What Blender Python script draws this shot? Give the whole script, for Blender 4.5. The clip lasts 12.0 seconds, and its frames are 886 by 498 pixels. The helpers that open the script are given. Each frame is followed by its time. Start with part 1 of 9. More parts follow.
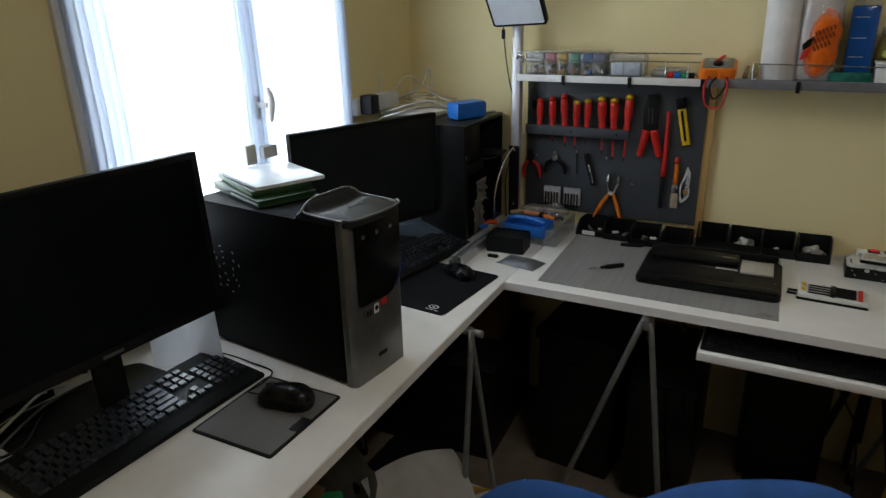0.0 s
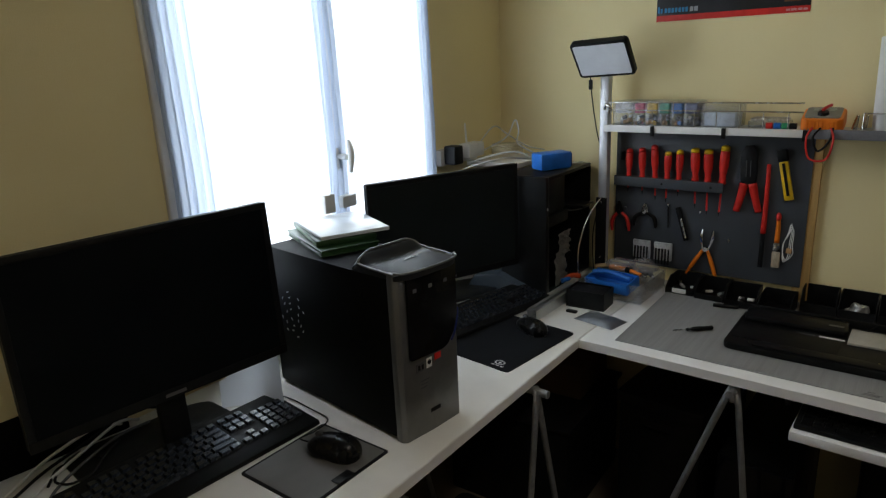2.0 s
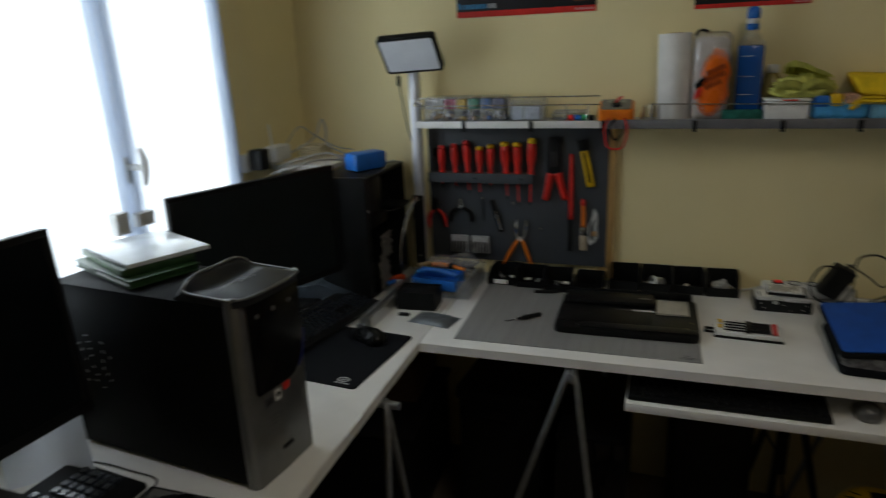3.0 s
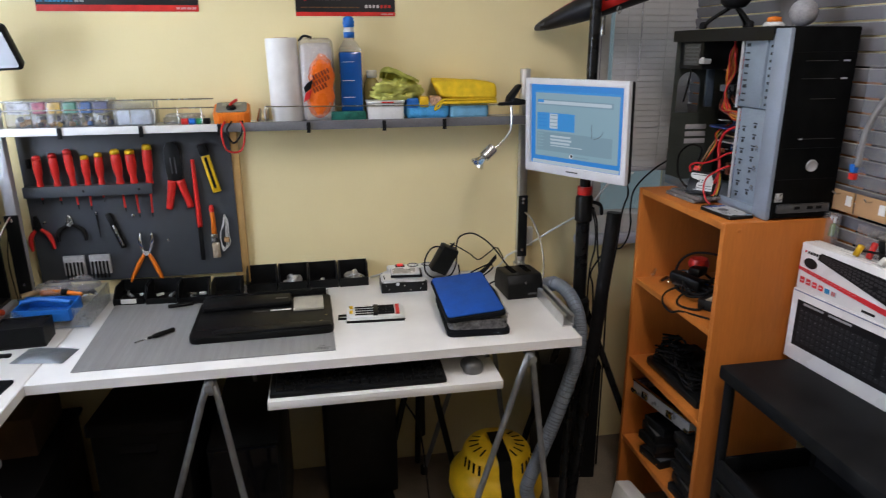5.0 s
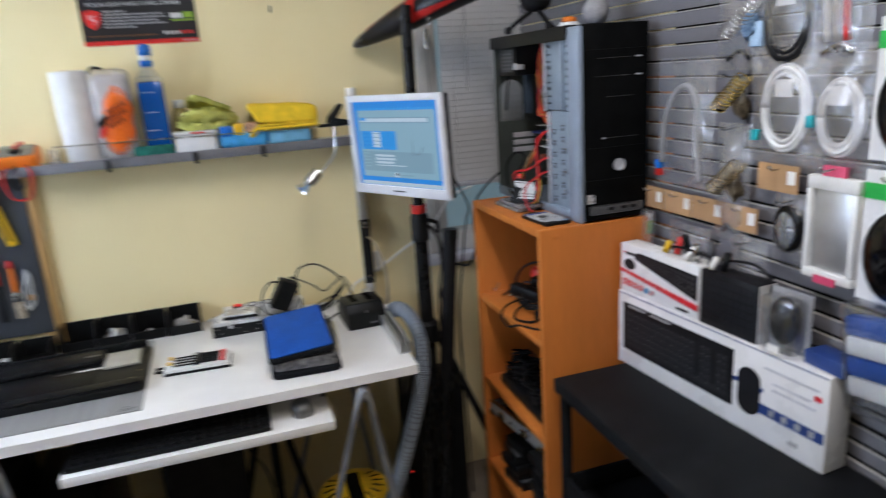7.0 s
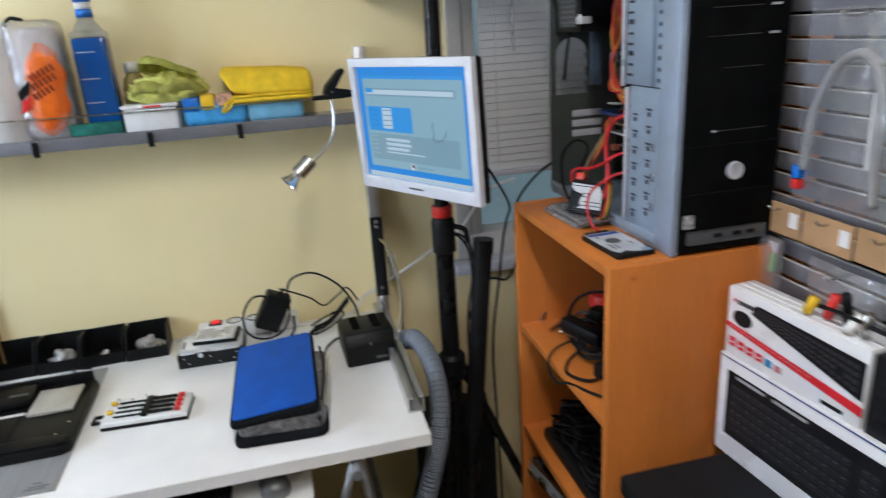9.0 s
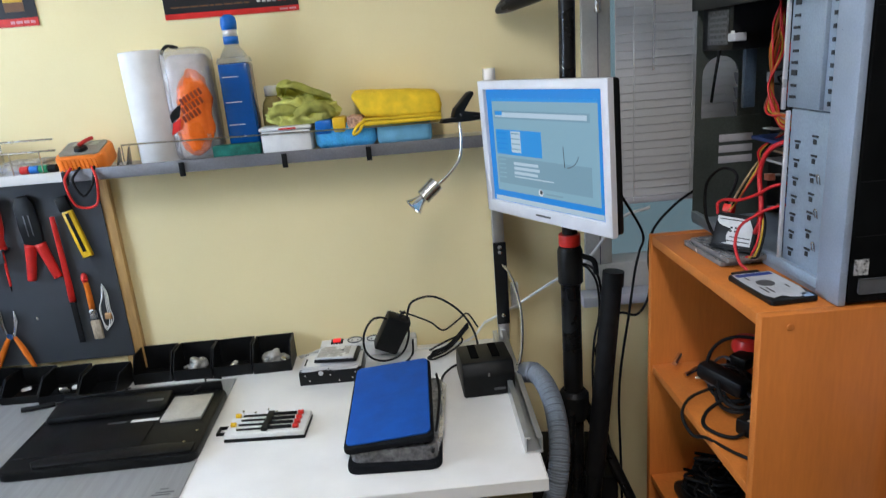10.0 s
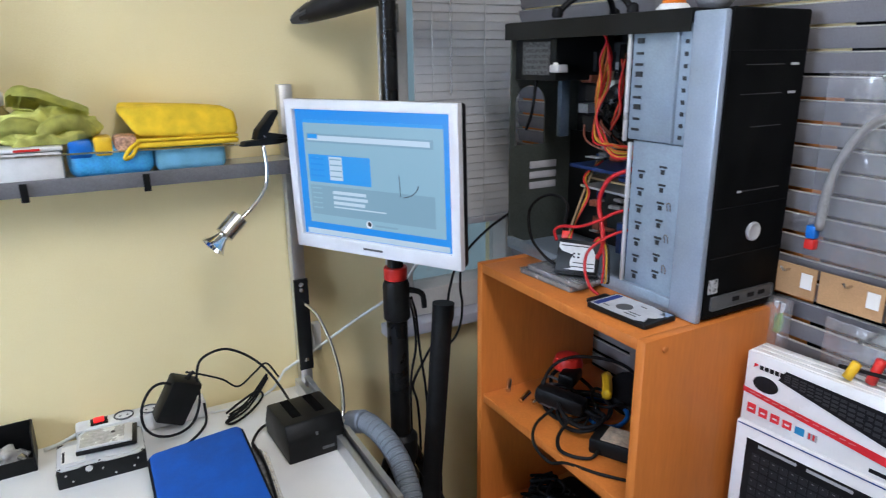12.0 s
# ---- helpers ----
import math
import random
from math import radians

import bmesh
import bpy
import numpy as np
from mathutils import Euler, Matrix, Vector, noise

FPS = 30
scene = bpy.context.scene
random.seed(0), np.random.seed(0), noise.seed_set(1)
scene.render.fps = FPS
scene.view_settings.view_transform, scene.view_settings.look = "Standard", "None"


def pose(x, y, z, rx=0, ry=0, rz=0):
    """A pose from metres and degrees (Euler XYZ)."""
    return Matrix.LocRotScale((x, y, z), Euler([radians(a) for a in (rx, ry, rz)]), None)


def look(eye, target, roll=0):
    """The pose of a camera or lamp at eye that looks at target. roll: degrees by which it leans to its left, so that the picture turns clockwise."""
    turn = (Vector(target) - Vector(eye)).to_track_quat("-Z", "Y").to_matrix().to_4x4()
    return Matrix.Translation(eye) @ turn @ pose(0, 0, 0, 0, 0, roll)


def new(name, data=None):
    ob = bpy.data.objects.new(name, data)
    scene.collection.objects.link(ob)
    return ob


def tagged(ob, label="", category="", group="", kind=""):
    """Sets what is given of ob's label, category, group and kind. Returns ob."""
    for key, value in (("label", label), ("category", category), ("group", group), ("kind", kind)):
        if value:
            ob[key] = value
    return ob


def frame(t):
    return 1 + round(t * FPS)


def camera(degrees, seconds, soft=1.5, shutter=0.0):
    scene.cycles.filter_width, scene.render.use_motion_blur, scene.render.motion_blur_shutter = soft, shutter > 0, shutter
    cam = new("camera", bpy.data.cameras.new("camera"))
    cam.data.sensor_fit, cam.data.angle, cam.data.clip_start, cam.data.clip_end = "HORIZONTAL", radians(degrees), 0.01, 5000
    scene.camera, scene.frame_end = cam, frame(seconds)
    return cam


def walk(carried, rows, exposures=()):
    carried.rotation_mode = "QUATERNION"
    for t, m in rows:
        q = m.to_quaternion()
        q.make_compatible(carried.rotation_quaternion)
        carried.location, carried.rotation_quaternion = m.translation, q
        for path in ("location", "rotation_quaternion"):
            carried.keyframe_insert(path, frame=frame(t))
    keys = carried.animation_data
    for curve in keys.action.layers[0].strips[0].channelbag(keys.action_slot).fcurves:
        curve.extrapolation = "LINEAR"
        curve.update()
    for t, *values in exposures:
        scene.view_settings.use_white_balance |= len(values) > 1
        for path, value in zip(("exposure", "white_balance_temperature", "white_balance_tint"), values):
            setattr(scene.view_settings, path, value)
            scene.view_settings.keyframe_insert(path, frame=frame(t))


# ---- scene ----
cam = camera(67.7, 12.0, soft=1.15, shutter=0.5)
PATH = [
    (0, (0.043, 0.061, 1.527), (-0.846, 1.714, 0.836), -1.3),
    (0.5, (0.081, 0.144, 1.529), (-0.94, 1.738, 0.882), -1.7),
    (1, (0.103, 0.168, 1.533), (-1.005, 1.705, 0.895), -1.7),
    (1.5, (0.12, 0.157, 1.528), (-1.059, 1.655, 0.923), -2.7),
    (2, (0.138, 0.158, 1.537), (-1.067, 1.655, 0.984), -2.6),
    (2.5, (0.062, 0.174, 1.531), (-0.901, 1.846, 1.003), -2.6),
    (3, (-0.026, 0.189, 1.527), (-0.662, 1.994, 0.948), -2.4),
    (3.5, (-0.068, 0.214, 1.524), (-0.211, 2.105, 0.888), -0.1),
    (3.7, (-0.089, 0.203, 1.517), (-0.055, 2.106, 0.903), 0.2),
    (5.3, (0.14, 0.173, 1.512), (0.479, 2.061, 0.948), -0.4),
    (5.5, (0.18, 0.159, 1.508), (0.48, 2.068, 0.99), -1.1),
    (6, (0.267, 0.137, 1.51), (0.547, 2.046, 0.981), -2.7),
    (6.5, (0.326, 0.129, 1.493), (0.671, 2.038, 1.005), -4.0),
    (7, (0.374, 0.224, 1.476), (0.931, 2.073, 0.957), -4.0),
    (7.2, (0.384, 0.289, 1.503), (1.071, 2.082, 0.945), -1.8),
    (8.8, (0.545, 0.652, 1.439), (1.034, 2.473, 0.771), -2.4),
    (9, (0.561, 0.694, 1.48), (0.966, 2.545, 0.84), -3.8),
    (9.5, (0.58, 0.753, 1.478), (0.665, 2.65, 0.851), -4.8),
    (10, (0.569, 0.752, 1.481), (0.614, 2.672, 0.922), -4.7),
    (10.5, (0.48, 0.813, 1.479), (0.843, 2.717, 0.989), -4.5),
    (11, (0.304, 0.937, 1.483), (1.109, 2.685, 0.938), -1.1),
    (11.5, (0.312, 0.965, 1.485), (1.214, 2.67, 0.956), 1.0),
    (12, (0.355, 0.96, 1.494), (1.278, 2.645, 0.938), -0.7),
]
EXPOSURES = [(0.0, -1.39, 6750, 12), (1.5, -1.47, 6770, 12), (2.0, -1.52, 6780, 12), (2.5, -1.70, 6780, 11), (3.0, -1.94, 6880, 10), (3.5, -1.66, 6980, 8), (3.7, -1.56, 6980, 9), (5.3, 0.00, 6230, 20), (6.0, 0.03, 6080, 19), (7.2, 0.08, 5950, 17), (8.8, 0.16, 5950, 15), (10.0, 0.13, 5900, 14), (10.5, 0.15, 5900, 14), (11.5, 0.36, 5780, 16), (12.0, 0.38, 5760, 16)]
walk(cam, [(t, look(eye, target, roll)) for t, eye, target, roll in PATH], EXPOSURES)

# ---- light and exposure ----
world = bpy.data.worlds.new("sky")
scene.world = world
world.use_nodes = True
wn = world.node_tree
sky = wn.nodes.new("ShaderNodeTexSky")
sky.sky_type, sky.sun_disc = "NISHITA", False
sky.sun_elevation, sky.sun_rotation = radians(40), radians(100)
wn.links.new(sky.outputs["Color"], wn.nodes["Background"].inputs["Color"])
wn.nodes["Background"].inputs["Strength"].default_value = 0.1


def area_lamp(name, m, width, height, watts, colour):
    lamp = bpy.data.lights.new(name, "AREA")
    lamp.shape, lamp.size, lamp.size_y, lamp.energy, lamp.color = "RECTANGLE", width, height, watts, colour
    ob = new(name, lamp)
    ob.matrix_world = m
    return ob


# daylight in the curtained window of the left wall, and the ceiling lamp
area_lamp("window_daylight", pose(-1.52, 1.46, 1.55, 0, -90, 0), 1.30, 1.0, 84, (0.79, 0.905, 1.0))
area_lamp("ceiling_lamp_glow", pose(0.55, 0.62, 2.385), 0.20, 1.30, 16.5, (1.0, 0.95, 0.86))

# ---- helpers of this scene ----
rnd = random.Random(7)


def material(name, base, rough=0.5, metal=0.0, vary=0.06, scale=30.0, fine=240.0, bump=0.05, second=None, stretch=(1, 1, 1), coat=0.0, rough_vary=0.12, transmission=0.0, ior=1.45, per_object=0.0, spec=0.5):
    """A painted, plastic, wooden or metal surface: coarse stains and fine grain in colour, gloss and relief."""
    m = bpy.data.materials.new(name)
    m.use_nodes = True
    t, b = m.node_tree, m.node_tree.nodes["Principled BSDF"]
    n, link = t.nodes, t.links
    coord, mapping = n.new("ShaderNodeTexCoord"), n.new("ShaderNodeMapping")
    link.new(coord.outputs["Object"], mapping.inputs["Vector"])
    mapping.inputs["Scale"].default_value = stretch
    big, small = n.new("ShaderNodeTexNoise"), n.new("ShaderNodeTexNoise")
    big.inputs["Scale"].default_value, big.inputs["Detail"].default_value = scale, 5
    small.inputs["Scale"].default_value, small.inputs["Detail"].default_value = fine, 3
    for tex in (big, small):
        link.new(mapping.outputs["Vector"], tex.inputs["Vector"])
    mix = n.new("ShaderNodeMix")
    mix.data_type = "RGBA"
    other = second or tuple(min(1.0, c * (1 + 2.2 * vary) + 0.4 * vary * 0.05) for c in base)
    first = base if second else tuple(c * (1 - 1.6 * vary) for c in base)
    mix.inputs["A"].default_value, mix.inputs["B"].default_value = (*first, 1), (*other, 1)
    ramp = n.new("ShaderNodeMapRange")
    ramp.inputs["From Min"].default_value, ramp.inputs["From Max"].default_value = 0.3, 0.7
    link.new(big.outputs["Fac"], ramp.inputs["Value"])
    link.new(ramp.outputs["Result"], mix.inputs["Factor"])
    grain = n.new("ShaderNodeMix")
    grain.data_type, grain.blend_type = "RGBA", "OVERLAY"
    grain.inputs["Factor"].default_value = min(1.0, 3 * vary)
    link.new(mix.outputs["Result"], grain.inputs["A"])
    link.new(small.outputs["Fac"], grain.inputs["B"])
    colour = grain.outputs["Result"]
    if per_object:
        info, hsv, span = n.new("ShaderNodeObjectInfo"), n.new("ShaderNodeHueSaturation"), n.new("ShaderNodeMapRange")
        span.inputs["To Min"].default_value, span.inputs["To Max"].default_value = 1 - per_object, 1 + per_object
        link.new(info.outputs["Random"], span.inputs["Value"])
        link.new(span.outputs["Result"], hsv.inputs["Value"])
        link.new(colour, hsv.inputs["Color"])
        colour = hsv.outputs["Color"]
    link.new(colour, b.inputs["Base Color"])
    gloss = n.new("ShaderNodeMapRange")
    gloss.inputs["To Min"].default_value, gloss.inputs["To Max"].default_value = max(0.02, rough - rough_vary), min(1.0, rough + rough_vary)
    link.new(big.outputs["Fac"], gloss.inputs["Value"])
    link.new(gloss.outputs["Result"], b.inputs["Roughness"])
    b.inputs["Metallic"].default_value = metal
    b.inputs["Coat Weight"].default_value = coat
    b.inputs["Transmission Weight"].default_value = transmission
    b.inputs["IOR"].default_value = ior
    b.inputs["Specular IOR Level"].default_value = spec
    if bump:
        relief = n.new("ShaderNodeBump")
        relief.inputs["Strength"].default_value, relief.inputs["Distance"].default_value = bump, 0.002
        link.new(small.outputs["Fac"], relief.inputs["Height"])
        link.new(relief.outputs["Normal"], b.inputs["Normal"])
    return m


def film(name, tint, veil, rough=0.12, crumple=0.012):
    """Thin clear plastic: it lets most light straight through, with a milky veil and sharp gloss."""
    m = bpy.data.materials.new(name)
    m.use_nodes = True
    t = m.node_tree
    n, link = t.nodes, t.links
    n.remove(n["Principled BSDF"])
    clear, milk, gloss = n.new("ShaderNodeBsdfTransparent"), n.new("ShaderNodeBsdfDiffuse"), n.new("ShaderNodeBsdfGlossy")
    clear.inputs["Color"].default_value, milk.inputs["Color"].default_value = (*tint, 1), (*tint, 1)
    gloss.inputs["Roughness"].default_value = rough
    noise_tex, bumped = n.new("ShaderNodeTexNoise"), n.new("ShaderNodeBump")
    noise_tex.inputs["Scale"].default_value = 30
    noise_tex.inputs["Detail"].default_value = 4
    bumped.inputs["Strength"].default_value, bumped.inputs["Distance"].default_value = 1.0, crumple
    coord = n.new("ShaderNodeTexCoord")
    link.new(coord.outputs["Object"], noise_tex.inputs["Vector"])
    link.new(noise_tex.outputs["Fac"], bumped.inputs["Height"])
    link.new(bumped.outputs["Normal"], gloss.inputs["Normal"])
    one, two, fres, damp = n.new("ShaderNodeMixShader"), n.new("ShaderNodeMixShader"), n.new("ShaderNodeLayerWeight"), n.new("ShaderNodeMath")
    fres.inputs["Blend"].default_value = 0.35
    damp.operation = "MULTIPLY_ADD"
    damp.inputs[1].default_value, damp.inputs[2].default_value = 0.55, 0.06
    one.inputs["Fac"].default_value = veil
    link.new(clear.outputs[0], one.inputs[1])
    link.new(milk.outputs[0], one.inputs[2])
    link.new(fres.outputs["Facing"], damp.inputs[0])
    link.new(damp.outputs[0], two.inputs["Fac"])
    link.new(one.outputs[0], two.inputs[1])
    link.new(gloss.outputs[0], two.inputs[2])
    link.new(two.outputs[0], n["Material Output"].inputs["Surface"])
    return m


def cloth(name, tint, through_light, clear=0.0):
    """Thin cloth that light passes through."""
    m = bpy.data.materials.new(name)
    m.use_nodes = True
    n, link = m.node_tree.nodes, m.node_tree.links
    n.remove(n["Principled BSDF"])
    front, back, mix = n.new("ShaderNodeBsdfDiffuse"), n.new("ShaderNodeBsdfTranslucent"), n.new("ShaderNodeMixShader")
    hole, last = n.new("ShaderNodeBsdfTransparent"), n.new("ShaderNodeMixShader")
    weave, ramp = n.new("ShaderNodeTexNoise"), n.new("ShaderNodeMix")
    weave.inputs["Scale"].default_value = 260
    ramp.data_type = "RGBA"
    ramp.inputs["A"].default_value, ramp.inputs["B"].default_value = (*(c * 0.9 for c in tint), 1), (*tint, 1)
    link.new(weave.outputs["Fac"], ramp.inputs["Factor"])
    for s in (front, back):
        link.new(ramp.outputs["Result"], s.inputs["Color"])
    mix.inputs["Fac"].default_value, last.inputs["Fac"].default_value = through_light, clear
    link.new(front.outputs[0], mix.inputs[1])
    link.new(back.outputs[0], mix.inputs[2])
    link.new(mix.outputs[0], last.inputs[1])
    link.new(hole.outputs[0], last.inputs[2])
    link.new(last.outputs[0], n["Material Output"].inputs["Surface"])
    return m


def glow(name, colour, strength):
    m = bpy.data.materials.new(name)
    m.use_nodes = True
    b = m.node_tree.nodes["Principled BSDF"]
    b.inputs["Base Color"].default_value = (*colour, 1)
    b.inputs["Roughness"].default_value = 0.35
    b.inputs["Emission Color"].default_value = (*colour, 1)
    b.inputs["Emission Strength"].default_value = strength
    return m


def box(bm, x0, x1, y0, y1, z0, z1, bevel=0.0, seg=2, m=None):
    """A box between the given planes, with rounded edges."""
    made = bmesh.ops.create_cube(bm, size=1.0)["verts"]
    for v in made:
        v.co = Vector(((x0 + x1) / 2 + v.co.x * (x1 - x0), (y0 + y1) / 2 + v.co.y * (y1 - y0), (z0 + z1) / 2 + v.co.z * (z1 - z0)))
    if bevel:
        edges = list({e for v in made for e in v.link_edges})
        made = bmesh.ops.bevel(bm, geom=edges, offset=bevel, segments=seg, profile=0.5, affect="EDGES")["verts"]
    if m is not None:
        bmesh.ops.transform(bm, matrix=m, verts=made)
    return bm


def cyl(bm, a, b, r0, r1=None, seg=16, caps=True):
    """A round bar or cone from a to b."""
    a, b = Vector(a), Vector(b)
    r1 = r0 if r1 is None else r1
    turn = (b - a).to_track_quat("Z", "Y").to_matrix().to_4x4()
    bmesh.ops.create_cone(bm, cap_ends=caps, segments=seg, radius1=r0, radius2=r1, depth=(b - a).length, matrix=Matrix.Translation((a + b) / 2) @ turn)
    return bm


def lathe(bm, profile, seg=24, m=None):
    """A turned shape about z from (radius, height) pairs."""
    rings = []
    for r, h in profile:
        rings.append([bm.verts.new((r * math.cos(math.tau * k / seg), r * math.sin(math.tau * k / seg), h)) for k in range(seg)])
    for low, high in zip(rings, rings[1:]):
        for k in range(seg):
            bm.faces.new((low[k], low[(k + 1) % seg], high[(k + 1) % seg], high[k]))
    for ring, flip in ((rings[0], True), (rings[-1], False)):
        bm.faces.new(ring[::-1] if flip else ring)
    if m is not None:
        bmesh.ops.transform(bm, matrix=m, verts=[v for ring in rings for v in ring])
    return bm


def smooth_path(points, steps=8):
    """A smooth line through the points."""
    p = [Vector(q) for q in points]
    p = [p[0] * 2 - p[1], *p, p[-1] * 2 - p[-2]]
    out = []
    for i in range(1, len(p) - 2):
        for k in range(steps):
            s = k / steps
            out.append(0.5 * (2 * p[i] + (p[i + 1] - p[i - 1]) * s + (2 * p[i - 1] - 5 * p[i] + 4 * p[i + 1] - p[i + 2]) * s * s + (3 * p[i] - p[i - 1] - 3 * p[i + 1] + p[i + 2]) * s**3))
    return out + [p[-2]]


def tube(bm, points, r, seg=8, steps=8, radius=None):
    """A cable, hose or bent rod along a smooth line; radius(s) may vary it."""
    line = smooth_path(points, steps) if steps else [Vector(q) for q in points]
    up, rings = Vector((0.31, 0.17, 0.93)), []
    for i, q in enumerate(line):
        ahead = (line[min(i + 1, len(line) - 1)] - line[max(i - 1, 0)]).normalized()
        side = ahead.cross(up)
        side = side.normalized() if side.length > 1e-4 else ahead.orthogonal().normalized()
        up = side.cross(ahead).normalized()
        w = r if radius is None else radius(i / (len(line) - 1))
        rings.append([bm.verts.new(q + w * (math.cos(math.tau * k / seg) * side + math.sin(math.tau * k / seg) * up)) for k in range(seg)])
    for low, high in zip(rings, rings[1:]):
        for k in range(seg):
            bm.faces.new((low[k], low[(k + 1) % seg], high[(k + 1) % seg], high[k]))
    bm.faces.new(rings[0][::-1])
    bm.faces.new(rings[-1])
    return bm


def prism(bm, outline, h0, h1, axis="z", bevel=0.0):
    """A flat outline (list of 2D corners) made thick along one axis."""
    place = {"z": lambda a, b, h: (a, b, h), "y": lambda a, b, h: (a, h, b), "x": lambda a, b, h: (h, a, b)}[axis]
    low, high = [bm.verts.new(place(a, b, h0)) for a, b in outline], [bm.verts.new(place(a, b, h1)) for a, b in outline]
    k = len(outline)
    faces = [bm.faces.new(low[::-1]), bm.faces.new(high)] + [bm.faces.new((low[i], low[(i + 1) % k], high[(i + 1) % k], high[i])) for i in range(k)]
    bmesh.ops.recalc_face_normals(bm, faces=faces)
    if bevel:
        bmesh.ops.bevel(bm, geom=list({e for f in faces for e in f.edges}), offset=bevel, segments=2, profile=0.5, affect="EDGES")
    return bm


def rounded(w, h, r, n=5):
    """Corners of a rounded rectangle about the middle."""
    return [(sx * (w / 2 - r) + r * math.cos(a), sy * (h / 2 - r) + r * math.sin(a)) for sx, sy, a0 in ((1, 1, 0), (-1, 1, 90), (-1, -1, 180), (1, -1, 270)) for a in [radians(a0 + 90 * k / n) for k in range(n + 1)]]


def mesh_of(name, bm, mat, sharp=38):
    for f in bm.faces:
        f.smooth = True
    for e in bm.edges:
        e.smooth = len(e.link_faces) == 2 and e.calc_face_angle(4) < radians(sharp)
    data = bpy.data.meshes.new(name)
    bm.to_mesh(data)
    bm.free()
    data.materials.append(mat)
    return data


def part(name, bm, mat, parent, label=""):
    """One mesh under a thing or under a part, in its coordinates."""
    ob = new(name, mesh_of(name, bm, mat))
    ob.parent = parent
    return tagged(ob, label)


def thing(name, label, category, m=None, group="", kind=""):
    """An Empty at the base of a thing, which carries its parts."""
    ob = new(name)
    ob.empty_display_size = 0.05
    ob.matrix_basis = m or Matrix()
    return tagged(ob, label, category, group, kind)


def solo(name, bm, mat, label, category, m=None, group="", kind=""):
    """A thing of one mesh."""
    ob = new(name, mesh_of(name, bm, mat))
    ob.matrix_basis = m or Matrix()
    return tagged(ob, label, category, group, kind)


def setting(name, bm, mat, label, category):
    return solo(name, bm, mat, label, category, kind="structure")


B = bmesh.new


def lettering(words, x, z, width, height, y, mat, parent):
    """Flat printed words of a given width and height on an upright sheet, as a mesh under a thing."""
    curve = bpy.data.curves.new("lettering", "FONT")
    curve.body, curve.size, curve.extrude = words, 0.02, 0.0001
    tmp = bpy.data.objects.new("lettering", curve)
    data = bpy.data.meshes.new_from_object(tmp)
    bpy.data.objects.remove(tmp)
    xs, ys = [v.co.x for v in data.vertices], [v.co.y for v in data.vertices]
    for v in data.vertices:
        v.co = Vector((x + (v.co.x - min(xs)) / (max(xs) - min(xs)) * width, y - v.co.z, z + (v.co.y - min(ys)) / (max(ys) - min(ys)) * height))
    data.materials.clear()
    data.materials.append(mat)
    ob = new("lettering", data)
    ob.parent = parent
    return ob


# ---- materials ----
wall_paint = material("wall_paint", (0.86, 0.735, 0.405), 0.75, vary=0.03, scale=1.6, fine=420, bump=0.25)
ceiling_paint = material("ceiling_paint", (0.75, 0.73, 0.68), 0.8, vary=0.03, scale=2, fine=300, bump=0.2)
floor_lino = material("floor_lino", (0.20, 0.165, 0.125), 0.5, vary=0.1, scale=8, fine=160, bump=0.1)
white_laminate = material("white_laminate", (0.88, 0.87, 0.84), 0.24, vary=0.025, scale=9, fine=350, bump=0.015, rough_vary=0.06)
white_paint = material("white_paint", (0.78, 0.78, 0.76), 0.4, vary=0.03, scale=12, fine=200, bump=0.05)
black_plastic = material("black_plastic", (0.006, 0.0065, 0.007), 0.42, vary=0.1, scale=25, fine=900, bump=0.05, spec=0.22)
black_satin = material("black_satin", (0.006, 0.0065, 0.007), 0.28, vary=0.1, scale=20, fine=700, bump=0.02, spec=0.3)
black_gloss = material("black_gloss", (0.004, 0.004, 0.005), 0.10, vary=0.1, scale=15, fine=500, bump=0.0, rough_vary=0.05, spec=0.4)
black_steel = material("black_steel", (0.008, 0.009, 0.010), 0.36, vary=0.12, scale=10, fine=800, bump=0.08, spec=0.25)
screen_matt = material("screen_matt", (0.006, 0.0095, 0.0105), 0.45, vary=0.1, scale=6, fine=600, bump=0.0, rough_vary=0.06, spec=0.25)
screen_black = material("screen_black", (0.003, 0.0045, 0.0055), 0.34, vary=0.1, scale=6, fine=600, bump=0.0, rough_vary=0.06, spec=0.10)
black_cloth = material("black_cloth", (0.006, 0.007, 0.009), 0.85, vary=0.12, scale=18, fine=1200, bump=0.3, spec=0.15)
black_rubber = material("black_rubber", (0.008, 0.008, 0.009), 0.6, vary=0.1, scale=40, fine=500, bump=0.1, spec=0.2)
grey_plastic = material("grey_plastic", (0.085, 0.087, 0.092), 0.35, vary=0.06, scale=30, fine=700, bump=0.04)
silver_plastic = material("silver_plastic", (0.17, 0.172, 0.17), 0.34, metal=0.6, vary=0.05, scale=25, fine=600, bump=0.03)
light_silver = material("light_silver", (0.62, 0.63, 0.66), 0.32, metal=0.35, vary=0.03, scale=25, fine=600, bump=0.02)
zinc_steel = material("zinc_steel", (0.255, 0.32, 0.395), 0.42, metal=0.2, vary=0.06, scale=14, fine=300, bump=0.05)
steel = material("steel", (0.55, 0.55, 0.54), 0.25, metal=1.0, vary=0.06, scale=40, fine=500, bump=0.03)
chrome = material("chrome", (0.75, 0.75, 0.74), 0.12, metal=1.0, vary=0.04, scale=40, fine=300, bump=0.0, rough_vary=0.06)
aluminium = material("aluminium", (0.62, 0.63, 0.64), 0.38, metal=0.85, vary=0.05, scale=20, fine=500, bump=0.05)
